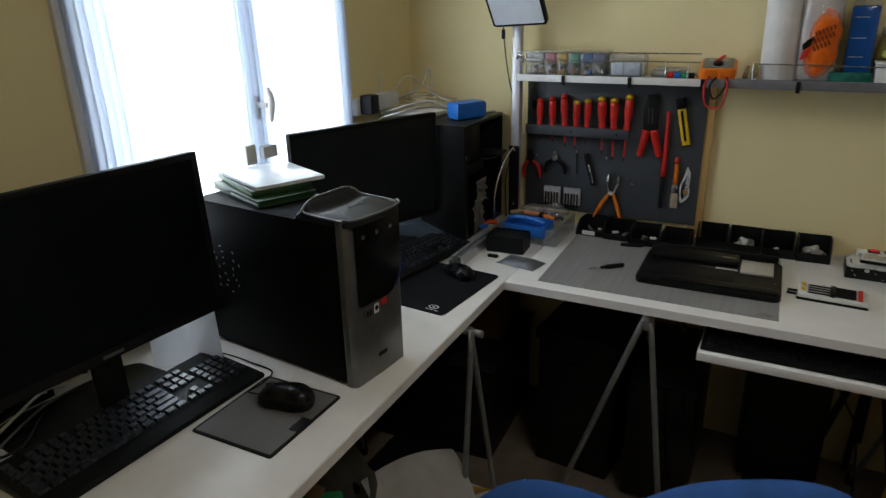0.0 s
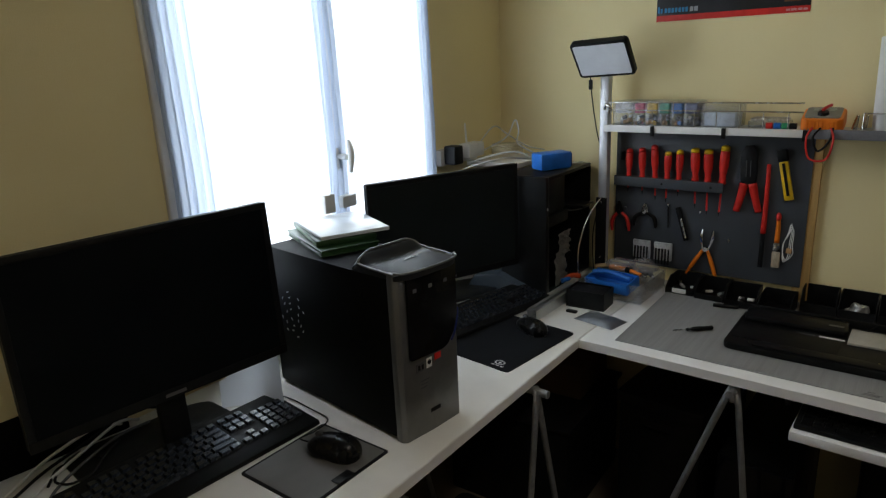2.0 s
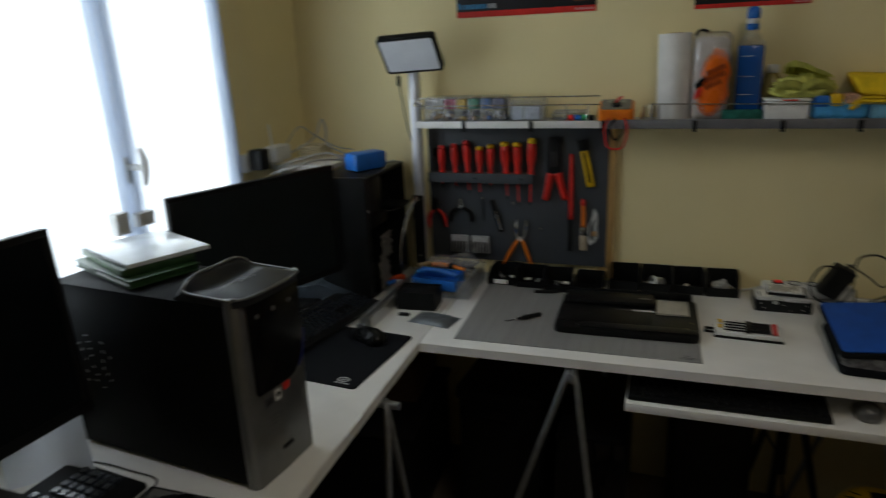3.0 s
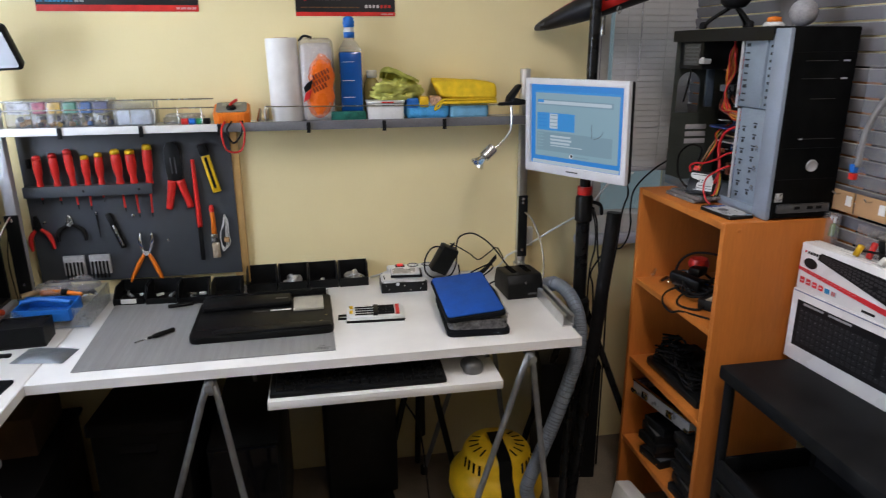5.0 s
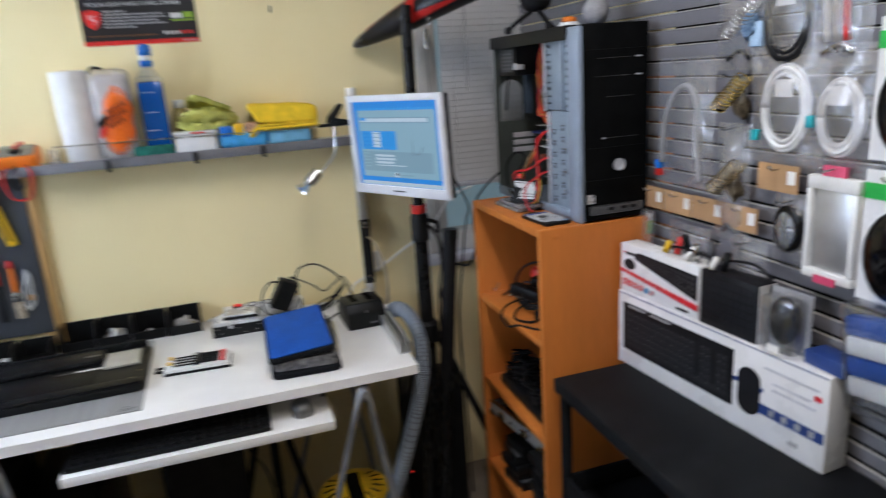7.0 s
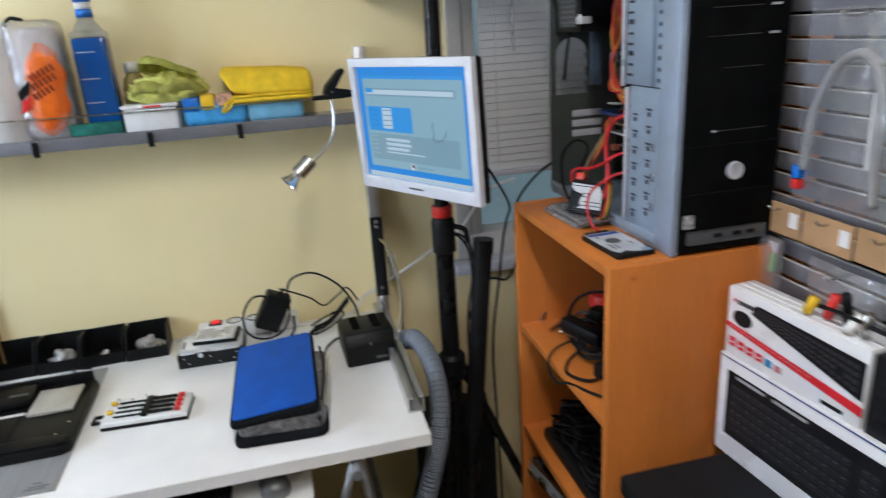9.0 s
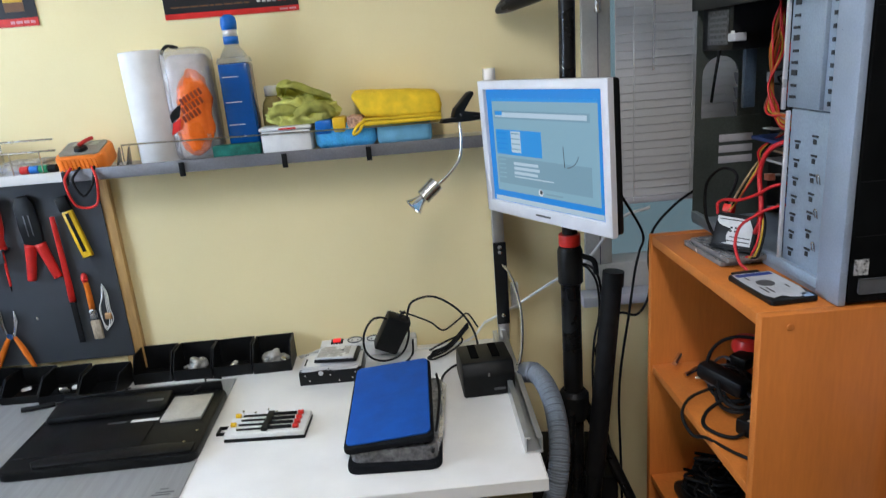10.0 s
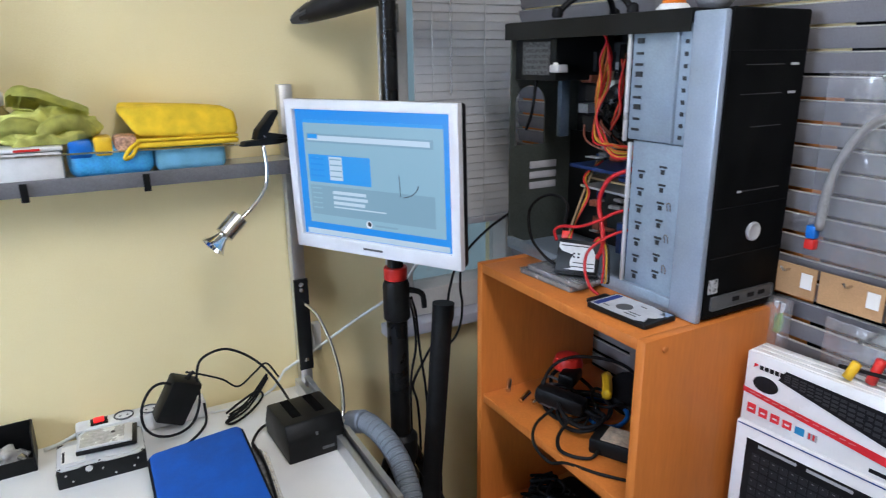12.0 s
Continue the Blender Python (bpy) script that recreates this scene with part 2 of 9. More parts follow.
grey_tube = material("grey_tube", (0.30, 0.31, 0.32), 0.4, metal=0.5, vary=0.1, scale=30, fine=300, bump=0.05)
peg_grey = material("peg_grey", (0.0571, 0.0655, 0.0773), 0.5, vary=0.06, scale=6, fine=500, bump=0.06)
pine = material("pine", (0.50, 0.31, 0.11), 0.5, vary=0.1, scale=14, fine=120, bump=0.1, stretch=(1, 1, 0.15))
orange_wood = material("orange_wood", (0.56, 0.175, 0.028), 0.45, vary=0.055, scale=5, fine=60, bump=0.06, stretch=(3, 3, 0.35))
blue_cloth = material("blue_cloth", (0.004, 0.080, 0.40), 0.8, vary=0.08, scale=30, fine=1500, bump=0.35)
red_plastic = material("red_plastic", (0.62, 0.025, 0.018), 0.35, vary=0.06, scale=40, fine=400, bump=0.03)
yellow_plastic = material("yellow_plastic", (0.75, 0.46, 0.01), 0.38, vary=0.06, scale=30, fine=400, bump=0.03)
orange_plastic = material("orange_plastic", (0.80, 0.20, 0.012), 0.38, vary=0.06, scale=30, fine=400, bump=0.04)
blue_plastic = material("blue_plastic", (0.012, 0.15, 0.55), 0.35, vary=0.06, scale=30, fine=400, bump=0.04)
green_plastic = material("green_plastic", (0.02, 0.26, 0.10), 0.4, vary=0.08, scale=30, fine=400, bump=0.04)
white_plastic = material("white_plastic", (0.72, 0.72, 0.70), 0.35, vary=0.04, scale=30, fine=400, bump=0.03)
paper_white = material("paper_white", (0.78, 0.77, 0.74), 0.7, vary=0.04, scale=20, fine=600, bump=0.15)
card_brown = material("card_brown", (0.42, 0.25, 0.12), 0.75, vary=0.08, scale=12, fine=400, bump=0.15)
slat_grey = material("slat_grey", (0.172, 0.168, 0.182), 0.5, vary=0.05, scale=7, fine=400, bump=0.05)
blind_grey = material("blind_grey", (0.50, 0.495, 0.53), 0.5, vary=0.04, scale=9, fine=300, bump=0.04)
blind_cloth = cloth("blind_slat", (0.80, 0.79, 0.78), 0.26)
clear_film = film("clear_film", (0.95, 0.95, 0.97), 0.13)
clear_box = film("clear_box", (0.93, 0.95, 0.97), 0.09, 0.2)
pane_glass = film("pane_glass", (0.97, 0.99, 0.98), 0.0, 0.02)
voile = cloth("voile", (0.90, 0.92, 0.97), 0.62, 0.30)

rack_black = material("rack_black", (0.007, 0.008, 0.0095), 0.62, vary=0.15, scale=22, fine=500, bump=0.25, spec=0.16)
key_cap = material("key_cap", (0.020, 0.025, 0.033), 0.25, vary=0.12, scale=60, fine=700, bump=0.03, spec=0.8)
voile_shaded = cloth("voile_shaded", (0.62, 0.70, 0.82), 0.42, 0.10)
thin_paper = cloth("thin_paper", (0.95, 0.97, 1.0), 0.85)
# carton brown darkened for the shade under the desk
carton_shaded = material("carton_shaded", (0.09, 0.05, 0.025), 0.8, vary=0.1, scale=12, fine=400, bump=0.15)
rail_grey = material("rail_grey", (0.17, 0.17, 0.18), 0.42, metal=0.2, vary=0.08, scale=12, fine=300, bump=0.05)
door_black = material("door_black", (0.004, 0.004, 0.0045), 0.22, vary=0.1, scale=15, fine=500, bump=0.0, rough_vary=0.03, spec=0.14)
slot_black = material("slot_black", (0.002, 0.002, 0.0022), 0.9, vary=0.05, bump=0.0, spec=0.05)
boom_black = material("boom_black", (0.010, 0.010, 0.012), 0.38, vary=0.1, scale=30, fine=500, bump=0.08, spec=0.35)
rear_paint = material("rear_paint", (0.68, 0.62, 0.48), 0.7, vary=0.05, scale=3, fine=300, bump=0.2)
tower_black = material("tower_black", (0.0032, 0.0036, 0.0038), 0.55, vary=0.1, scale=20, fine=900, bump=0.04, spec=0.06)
clear_blister = film("clear_blister", (0.96, 0.97, 0.98), 0.03, 0.08, 0.002)
faint_print = material("faint_print", (0.50, 0.51, 0.55), 0.5)
frame_white = material("frame_white", (0.50, 0.48, 0.44), 0.45, vary=0.04, scale=12, fine=200, bump=0.05)

# ---- the room ----
X0, X1, Y0, Y1, TOP = -1.33, 1.36, -2.5, 2.385, 2.5
setting("floor", box(B(), X0 - 0.15, X1 + 0.15, Y0 - 0.15, Y1 + 0.15, -0.1, 0.0), floor_lino, "worn brown lino floor of the workshop", "floor")
setting("ceiling", box(B(), X0 - 0.15, X1 + 0.15, Y0 - 0.15, Y1 + 0.15, TOP, TOP + 0.1), ceiling_paint, "plain off-white painted ceiling", "ceiling")


def wall_with_hole(bm, along, a0, a1, face, back, z1, h0, h1, hz0, hz1):
    """A wall from a0 to a1 with one opening h0..h1, hz0..hz1 right through it."""
    def block(p0, p1, q0, q1):
        lo, hi = min(face, back), max(face, back)
        box(bm, *((lo, hi, p0, p1) if along == "y" else (p0, p1, lo, hi)), q0, q1)
    block(a0, h0, 0, z1)
    block(h1, a1, 0, z1)
    block(h0, h1, 0, hz0)
    block(h0, h1, hz1, z1)
    return bm


W = dict(y0=0.948, y1=1.945, z0=0.87, z1=2.2)          # window of the left wall
V = dict(x0=0.974, x1=1.36, z0=0.86, z1=2.1)            # window of the back wall, by the corner
setting("wall_left", wall_with_hole(B(), "y", Y0, Y1, X0, X0 - 0.15, TOP, W["y0"], W["y1"], W["z0"], W["z1"]), wall_paint, "yellow painted plaster wall with a window", "wall")
setting("wall_back", wall_with_hole(B(), "x", X0 - 0.15, X1 + 0.15, Y1, Y1 + 0.15, TOP, V["x0"], V["x1"], V["z0"], V["z1"]), wall_paint, "yellow painted plaster wall behind the workbench", "wall")
setting("wall_right", box(B(), X1, X1 + 0.15, Y0, Y1, 0, TOP), wall_paint, "yellow painted plaster wall behind the display slats", "wall")
setting("wall_front", box(B(), X0 - 0.15, X1 + 0.15, Y0 - 0.15, Y0, 0, TOP), rear_paint, "plain brown wall behind the walk", "wall")


# window of the left wall: two casements with sheer curtains and a cremone handle
win = thing("window_1", "white wooden casement window with sheer white curtains", "window", pose(X0, W["y0"], W["z0"]), kind="structure")
ww, wh = W["y1"] - W["y0"], W["z1"] - W["z0"]
bm = B()
for a0, a1, c0, c1 in ((0, ww, 0, 0.05), (0, ww, wh - 0.05, wh), (ww - 0.018, ww, 0.05, wh - 0.05)):
    box(bm, -0.10, 0.012, a0, a1, c0, c1, 0.004)
part("window_frame", bm, white_paint, win)
part("jamb_moulding", prism(B(), [(-0.10, 0.0), (0.011, 0.0), (0.013, 0.004), (0.011, 0.012), (0.008, 0.045), (-0.10, 0.045)], 0.051, wh - 0.051, "z", 0.001), white_paint, win, "white bevelled jamb moulding")
part("window_sill", box(B(), -0.02, 0.045, -0.03, ww + 0.03, -0.035, -0.004, 0.006), white_paint, win)
for a0, a1 in ((0.048, 0.545), (0.55, ww - 0.020)):
    bm = B()
    for y0, y1, z0, z1 in ((a0, a1, 0.055, 0.11), (a0, a1, wh - 0.11, wh - 0.055), (a0, a0 + 0.018, 0.11, wh - 0.11), (a1 - 0.018, a1, 0.11, wh - 0.11)):
        box(bm, -0.06, -0.015, y0, y1, z0, z1, 0.004)
    sash = part("casement", bm, white_paint, win)
    pane = part("pane", box(B(), -0.040, -0.036, a0 + 0.018, a1 - 0.018, 0.11, wh - 0.11), pane_glass, sash)
    pane.visible_shadow = False
    bm = B()
    cols, rows = 90, 6
    lo = a0 + 0.004 if a0 < 0.2 else a0 - 0.035
    grid = [[bm.verts.new((0.012 + 0.006 * math.sin(c * 0.86 + 0.5 * math.sin(c * 0.31)) + 0.003 * math.sin(r * 1.3 + c * 0.2), lo + (0.54 if a0 < 0.2 else 0.475) * c / cols, 0.03 + (wh - 0.07) * r / rows)) for c in range(cols + 1)] for r in range(rows + 1)]
    for r in range(rows):
        for c in range(cols):
            bm.faces.new((grid[r][c], grid[r][c + 1], grid[r + 1][c + 1], grid[r + 1][c]))
    part("curtain", bm, voile, win, "sheer white voile curtain on its sash")
# gathered cloth over the wood, its bluish shade put into the tint
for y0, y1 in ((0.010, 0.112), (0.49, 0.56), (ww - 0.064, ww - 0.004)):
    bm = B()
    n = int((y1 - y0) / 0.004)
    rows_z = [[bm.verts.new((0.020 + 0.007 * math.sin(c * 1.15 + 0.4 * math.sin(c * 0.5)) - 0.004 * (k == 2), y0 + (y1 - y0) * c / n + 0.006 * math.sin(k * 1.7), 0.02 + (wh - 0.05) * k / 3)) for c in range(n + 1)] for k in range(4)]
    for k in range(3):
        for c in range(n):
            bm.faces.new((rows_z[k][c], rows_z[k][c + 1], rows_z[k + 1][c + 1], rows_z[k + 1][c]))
    part("shaded_gather", bm, voile_shaded, win, "gathered strip of the sheer curtain, tinted for the shade over the frame")
bm = B()
cyl(bm, (0.014, 0.542, 0.275), (0.055, 0.542, 0.275), 0.009, 0.008)
tube(bm, [(0.062, 0.542, 0.325), (0.070, 0.543, 0.295), (0.068, 0.544, 0.265), (0.060, 0.547, 0.23)], 0.009, 10, 6, lambda s: 0.005 + 0.005 * math.sin(math.pi * s))
box(bm, 0.012, 0.02, 0.530, 0.554, 0.235, 0.30, 0.003)
part("handle", bm, white_plastic, win, "pale cremone window handle").matrix_basis = pose(0, 0, 0.13)
for z in (0.20, 0.98):
    part("hinge", cyl(B(), (0.024, 0.040, z), (0.024, 0.040, z + 0.075), 0.007, seg=12), steel, win)
bm = B()
box(bm, 0.012, 0.045, 0.45, 0.49, 0.12, 0.175, 0.003)
box(bm, 0.02, 0.045, 0.52, 0.575, 0.125, 0.16, 0.003)
part("latch", bm, white_plastic, win).matrix_basis = pose(0, 0, 0.13)

# window of the back wall with a lowered venetian blind
win2 = thing("window_2", "white framed window with a lowered grey venetian blind", "window", pose(V["x0"], Y1, V["z0"]), kind="structure")
vw, vh = V["x1"] - V["x0"], V["z1"] - V["z0"]
bm = B()
for a0, a1, c0, c1 in ((0, vw, 0, 0.07), (0, vw, vh - 0.06, vh), (0, 0.070, 0.07, vh - 0.06), (vw - 0.04, vw, 0.07, vh - 0.06)):
    box(bm, a0, a1, -0.012, 0.07, c0, c1, 0.004)
part("window_frame", bm, frame_white, win2)
p = part("pane", box(B(), 0.070, vw - 0.04, 0.05, 0.054, 0.07, vh - 0.06), pane_glass, win2)
p.visible_shadow = False
part("window_sill", box(B(), -0.02, vw, -0.06, 0.0, -0.03, 0.0, 0.005), blind_grey, win2)
part("sash_joint", box(B(), 0.037, 0.040, -0.0128, -0.0122, 0.07, vh - 0.06), slat_grey, win2)
for z in (0.25, 0.72):
    bm = B()
    cyl(bm, (0.038, -0.018, z - 0.03), (0.038, -0.018, z + 0.03), 0.008)
    part("hinge", bm, steel, win2)
blind = thing("venetian_blind", "lowered grey venetian blind with closed slats", "blind", pose(V["x0"] + 0.073, Y1 - 0.035, V["z0"]))
bm = box(B(), 0.0, vw - 0.079, -0.0011, 0.0011, -0.012, 0.012, 0.0008, 1)
bmesh.ops.rotate(bm, verts=bm.verts, cent=(0, 0, 0), matrix=Matrix.Rotation(radians(-9), 3, "X"))
slat_mesh = mesh_of("slat", bm, blind_cloth)
for k in range(50):
    s = new("slat", slat_mesh)
    s.parent = blind
    s.matrix_basis = pose(0, rnd.uniform(-0.0006, 0.0006), 0.260 + 0.0194 * k, rnd.uniform(-2, 2), 0, 0)
part("bottom_rail", box(B(), 0.0, vw - 0.079, -0.012, 0.012, 0.232, 0.247, 0.003), blind_grey, blind)
bm = B()
for x in (0.04, 0.18):
    cyl(bm, (x, -0.016, 0.24), (x, -0.016, vh - 0.05), 0.0012, seg=6)
part("cord", bm, white_plastic, blind)
bm = B()
cyl(bm, (0.085, -0.02, 0.55), (0.085, -0.02, vh - 0.05), 0.003, seg=8)
part("wand", bm, clear_film, blind)
part("head_rail", box(B(), 0.0, vw - 0.079, -0.018, 0.018, vh - 0.05, vh - 0.01, 0.003), blind_grey, blind)
# added sheet behind the blind; its emission stands in for daylight outside
setting("backdrop", box(B(), 0.2, 3.2, 3.6, 3.65, -0.5, 3.2), glow("backdrop_glow", (0.26, 0.36, 0.38), 0.30), "dim glowing backdrop sheet outside the window", "backdrop")

# long ceiling lamp over the walk
lamp = thing("ceiling_light", "long white ceiling light with a frosted cover", "lamp", pose(0.55, 0.62, TOP))
part("base", box(B(), -0.12, 0.12, -0.68, 0.68, -0.05, 0.0, 0.006), white_plastic, lamp)
part("diffuser", box(B(), -0.10, 0.10, -0.66, 0.66, -0.095, -0.051, 0.02, 3), glow("lamp_cover", (1.0, 0.96, 0.88), 2.0), lamp, "glowing frosted cover")

# ---- tables ----
DESK = 0.75
desk = thing("desk", "white laminate desk top along the window wall", "desk", pose(0, 0, 0))
part("tabletop", prism(B(), [(X0 + 0.005, -0.6), (-0.585, -0.6), (-0.662, 1.748), (-0.664, Y1 - 0.01), (X0 + 0.005, Y1 - 0.01)], DESK - 0.026, DESK, bevel=0.003), white_laminate, desk)
part("edge_band", prism(B(), [(-0.5835, -0.6), (-0.5820, -0.6), (-0.659, 1.7475), (-0.6605, 1.7475)], DESK - 0.0255, DESK - 0.0008), white_laminate, desk)
bench = thing("workbench", "long white laminate workbench top on metal trestles", "workbench")
part("tabletop", prism(B(), [(-0.659, 1.748), (0.745, 1.757), (0.745, Y1 - 0.01), (-0.659, Y1 - 0.01)], DESK - 0.026, DESK, bevel=0.003), white_laminate, bench)
part("edge_band", prism(B(), [(-0.658, 1.7462), (0.745, 1.7552), (0.745, 1.7568), (-0.658, 1.7478)], DESK - 0.0255, DESK - 0.0008), white_laminate, bench)
part("edge_band", prism(B(), [(0.7452, 1.757), (0.7464, 1.757), (0.7464, Y1 - 0.01), (0.7452, Y1 - 0.01)], DESK - 0.0255, DESK - 0.0008), white_laminate, bench)
keyboard_tray = thing("keyboard_tray", "white pull-out keyboard tray under the workbench", "keyboard tray", pose(0.21, 1.72, 0.636))
part("board", box(B(), -0.31, 0.305, 0.0, 0.33, 0.0, 0.024, 0.002), white_laminate, keyboard_tray)
for x in (-0.30, 0.29):
    part("slide", box(B(), x, x + 0.012, 0.14, 0.34, 0.026, 0.087), grey_plastic, keyboard_tray)


def trestle(length, feet, m):
    """A folding tube trestle: a round top bar along y and two pairs of splayed legs that end at the given x."""
    t = thing("trestle", "grey metal folding trestle under a table top", "trestle", m, "table trestles")
    part("top_bar", cyl(B(), (0, 0, 0.706), (0, length, 0.706), 0.0105, seg=14), grey_tube, t)
    part("end_cap", cyl(B(), (0, -0.004, 0.706), (0, -0.0005, 0.706), 0.0105, seg=14), grey_tube, t)
    for y in (0.03, length - 0.05):
        for k, x in enumerate(feet):
            side = (-1, 1)[k]
            bm = tube(B(), [(side * 0.004, y, 0.698), (side * 0.008 + x * 0.07, y + side * 0.006, 0.655), (x, y + side * 0.012, 0.012)], 0.0088, 10, 3)
            leg = part("leg", bm, grey_tube, t)
            part("rubber_foot", cyl(B(), (x, y + side * 0.012, 0.0), (x, y + side * 0.012, 0.03), 0.014, 0.013, 10), black_rubber, leg)
        part("hinge_plate", box(B(), -0.008, 0.008, y - 0.002, y + 0.002, 0.670, 0.694, 0.002), grey_tube, t)
    return t


trestle(0.60, (-0.235, 0.09), pose(-0.24, 1.735, 0))
trestle(0.60, (-0.225, 0.10), pose(0.60, 1.735, 0))
trestle(0.60, (-0.10, 0.20), pose(-0.615, 1.487, 0, 0, 0, 90))
trestle(0.60, (-0.2, 0.2), pose(-0.56, -0.25, 0, 0, 0, 90))

# ---- frame over the workbench: posts, clamped profiles, shelf ----
frame_rack = thing("bench_frame", "aluminium post frame with a wire-railed shelf over the workbench", "shelf frame")
part("post", box(B(), -0.862, -0.832, 2.285, 2.315, DESK + 0.035, 1.462, 0.002), light_silver, frame_rack, "pale painted square upright post")
part("post", box(B(), 0.735, 0.763, 2.352, 2.380, DESK, 1.445, 0.002), aluminium, frame_rack, "bare aluminium upright post")
part("bracket_plate", box(B(), 0.733, 0.765, 2.344, 2.3515, 0.80, 1.02, 0.001), black_steel, frame_rack)
part("bracket_plate", box(B(), -0.866, -0.828, 2.277, 2.2845, 0.785, 1.045, 0.001), black_steel, frame_rack)
for x, y, zs in ((0.749, 2.344, (0.825, 0.995, 1.008)), (-0.847, 2.277, (0.83, 1.03))):
    for z in zs:
        part("bolt", lathe(B(), [(0.0055, 0), (0.005, 0.002), (0.002, 0.0035)], 12, pose(x, y, z, 90, 0, 0)), steel, frame_rack)
for x, y0, y1 in ((-0.845, 1.80, 2.36), (0.735, 1.835, 2.345)):
    bm = B()
    box(bm, x - 0.017, x + 0.017, y0, y1, DESK, DESK + 0.004)
    box(bm, x - 0.017, x - 0.014, y0, y1, DESK + 0.004, DESK + 0.034)
    box(bm, x + 0.014, x + 0.017, y0, y1, DESK + 0.004, DESK + 0.034)
    box(bm, x - 0.014, x - 0.006, y0, y1, DESK + 0.031, DESK + 0.034)
    box(bm, x + 0.006, x + 0.014, y0, y1, DESK + 0.031, DESK + 0.034)
    part("base_profile", bm, aluminium, frame_rack, "slotted aluminium profile lying on the table")
part("front_rail", box(B(), -0.832, -0.232, 2.255, 2.262, 1.278, 1.300, 0.001), white_paint, frame_rack, "white painted shelf edge")
part("front_rail", box(B(), -0.230, 0.755, 2.255, 2.262, 1.276, 1.303, 0.001), rail_grey, frame_rack)
part("shelf_board", box(B(), -0.832, 0.735, 2.264, 2.376, 1.290, 1.298), aluminium, frame_rack)
for x0, z0, x1, z1 in ((-0.832, 1.349, -0.235, 1.349), (-0.832, 1.374, -0.235, 1.374), (-0.09, 1.348, 0.735, 1.338)):
    part("rail_wire", cyl(B(), (x0, 2.258, z0), (x1, 2.258, z1), 0.0019, seg=6), steel, frame_rack)
for x, top in [(-0.80 + 0.066 * k, 1.349 if k % 3 else 1.374) for k in range(9)] + [(-0.09, 1.348), (0.735, 1.338)]:
    part("rail_wire", cyl(B(), (x, 2.258, 1.298), (x, 2.258, top), 0.0014, seg=6), steel, frame_rack)
part("end_clamp", tube(B(), [(-0.835, 2.262, 1.352), (-0.822, 2.25, 1.366), (-0.808, 2.25, 1.356), (-0.812, 2.256, 1.340)], 0.005, 7, 4), chrome, frame_rack)
for x in (-0.665, -0.445, -0.225, 0.035, 0.265, 0.455):
    part("clip", box(B(), x - 0.006, x + 0.006, 2.2495, 2.2545, 1.268, 1.300, 0.001), black_plastic, frame_rack)

# ---- tool board ----
board = thing("tool_board", "dark grey metal tool panel on a pine frame over the workbench", "tool board", pose(-0.522, 2.362, 0.80))
part("panel", box(B(), -0.308, 0.308, -0.0, 0.004, 0.0, 0.476, 0.001), peg_grey, board)
for x in (0.285,):
    part("batten", box(B(), x, x + 0.046, 0.0045, 0.022, -0.04, 0.47, 0.001), pine, board, "pine frame batten")
rack = part("tool_rack", box(B(), -0.300, 0.068, -0.034, -0.001, 0.312, 0.317), peg_grey, board)
part("rack_lip", box(B(), -0.300, 0.068, -0.037, -0.0345, 0.285, 0.317, 0.001), peg_grey, rack)
for x in (-0.13, 0.03):
    part("rivet", cyl(B(), (x, -0.0385, 0.301), (x, -0.0375, 0.301), 0.004, seg=10), black_steel, rack)

# ---- shelf unit by the corner ----
bc = thing("bookcase", "orange-brown laminated bookcase with open shelves by the corner", "bookcase", pose(1.018, 1.577, 0))
BW, BH, BD = 0.452, 1.103, 0.30
part("side_panel", box(B(), 0, BD, 0, 0.018, 0, BH, 0.0015), orange_wood, bc)
part("side_panel", box(B(), 0, BD, BW - 0.018, BW, 0, BH, 0.0015), orange_wood, bc)
part("top_panel", box(B(), 0.0005, BD, 0.0183, BW - 0.0183, BH - 0.018, BH - 0.0004, 0.001), orange_wood, bc)
part("back_rail", box(B(), BD - 0.018, BD, 0.0185, BW - 0.0185, 0.05, 0.12), orange_wood, bc)
for z in (0.235, 0.53, 0.80):
    part("shelf", box(B(), 0.004, BD - 0.006, 0.0185, BW - 0.0185, z, z + 0.018, 0.001), orange_wood, bc)
for x, z in ((0.04, 1.085), (0.07, 0.72), (0.24, 0.72)):
    part("screw_cap", lathe(B(), [(0.0055, 0), (0.005, 0.0012), (0.002, 0.0018)], 12, pose(x, -0.001, z, 90, 0, 0)), orange_wood, bc)

# ---- black plastic rack that carries the boxes ----
cart = thing("plastic_rack", "black plastic shelf rack against the slatted wall", "rack", pose(1.02, 0.55, 0))
bm = box(B(), 0, 0.315, 0, 0.985, 0.716, 0.752, 0.007)
part("top_shelf", bm, rack_black, cart)
part("lower_shelf", box(B(), 0.01, 0.31, 0.01, 0.975, 0.40, 0.44, 0.008), rack_black, cart)
bm = B()
for x0, x1, y0, y1 in ((0.012, 0.022, 0.02, 0.965), (0.295, 0.305, 0.02, 0.965), (0.022, 0.295, 0.02, 0.03), (0.022, 0.295, 0.955, 0.965)):
    box(bm, x0, x1, y0, y1, 0.441, 0.495, 0.003)
part("tray_rim", bm, rack_black, cart)
for x in (0.022, 0.293):
    for y in (0.022, 0.963):
        part("leg", cyl(B(), (x, y, 0), (x, y, 0.715), 0.0135, seg=14), rack_black, cart)

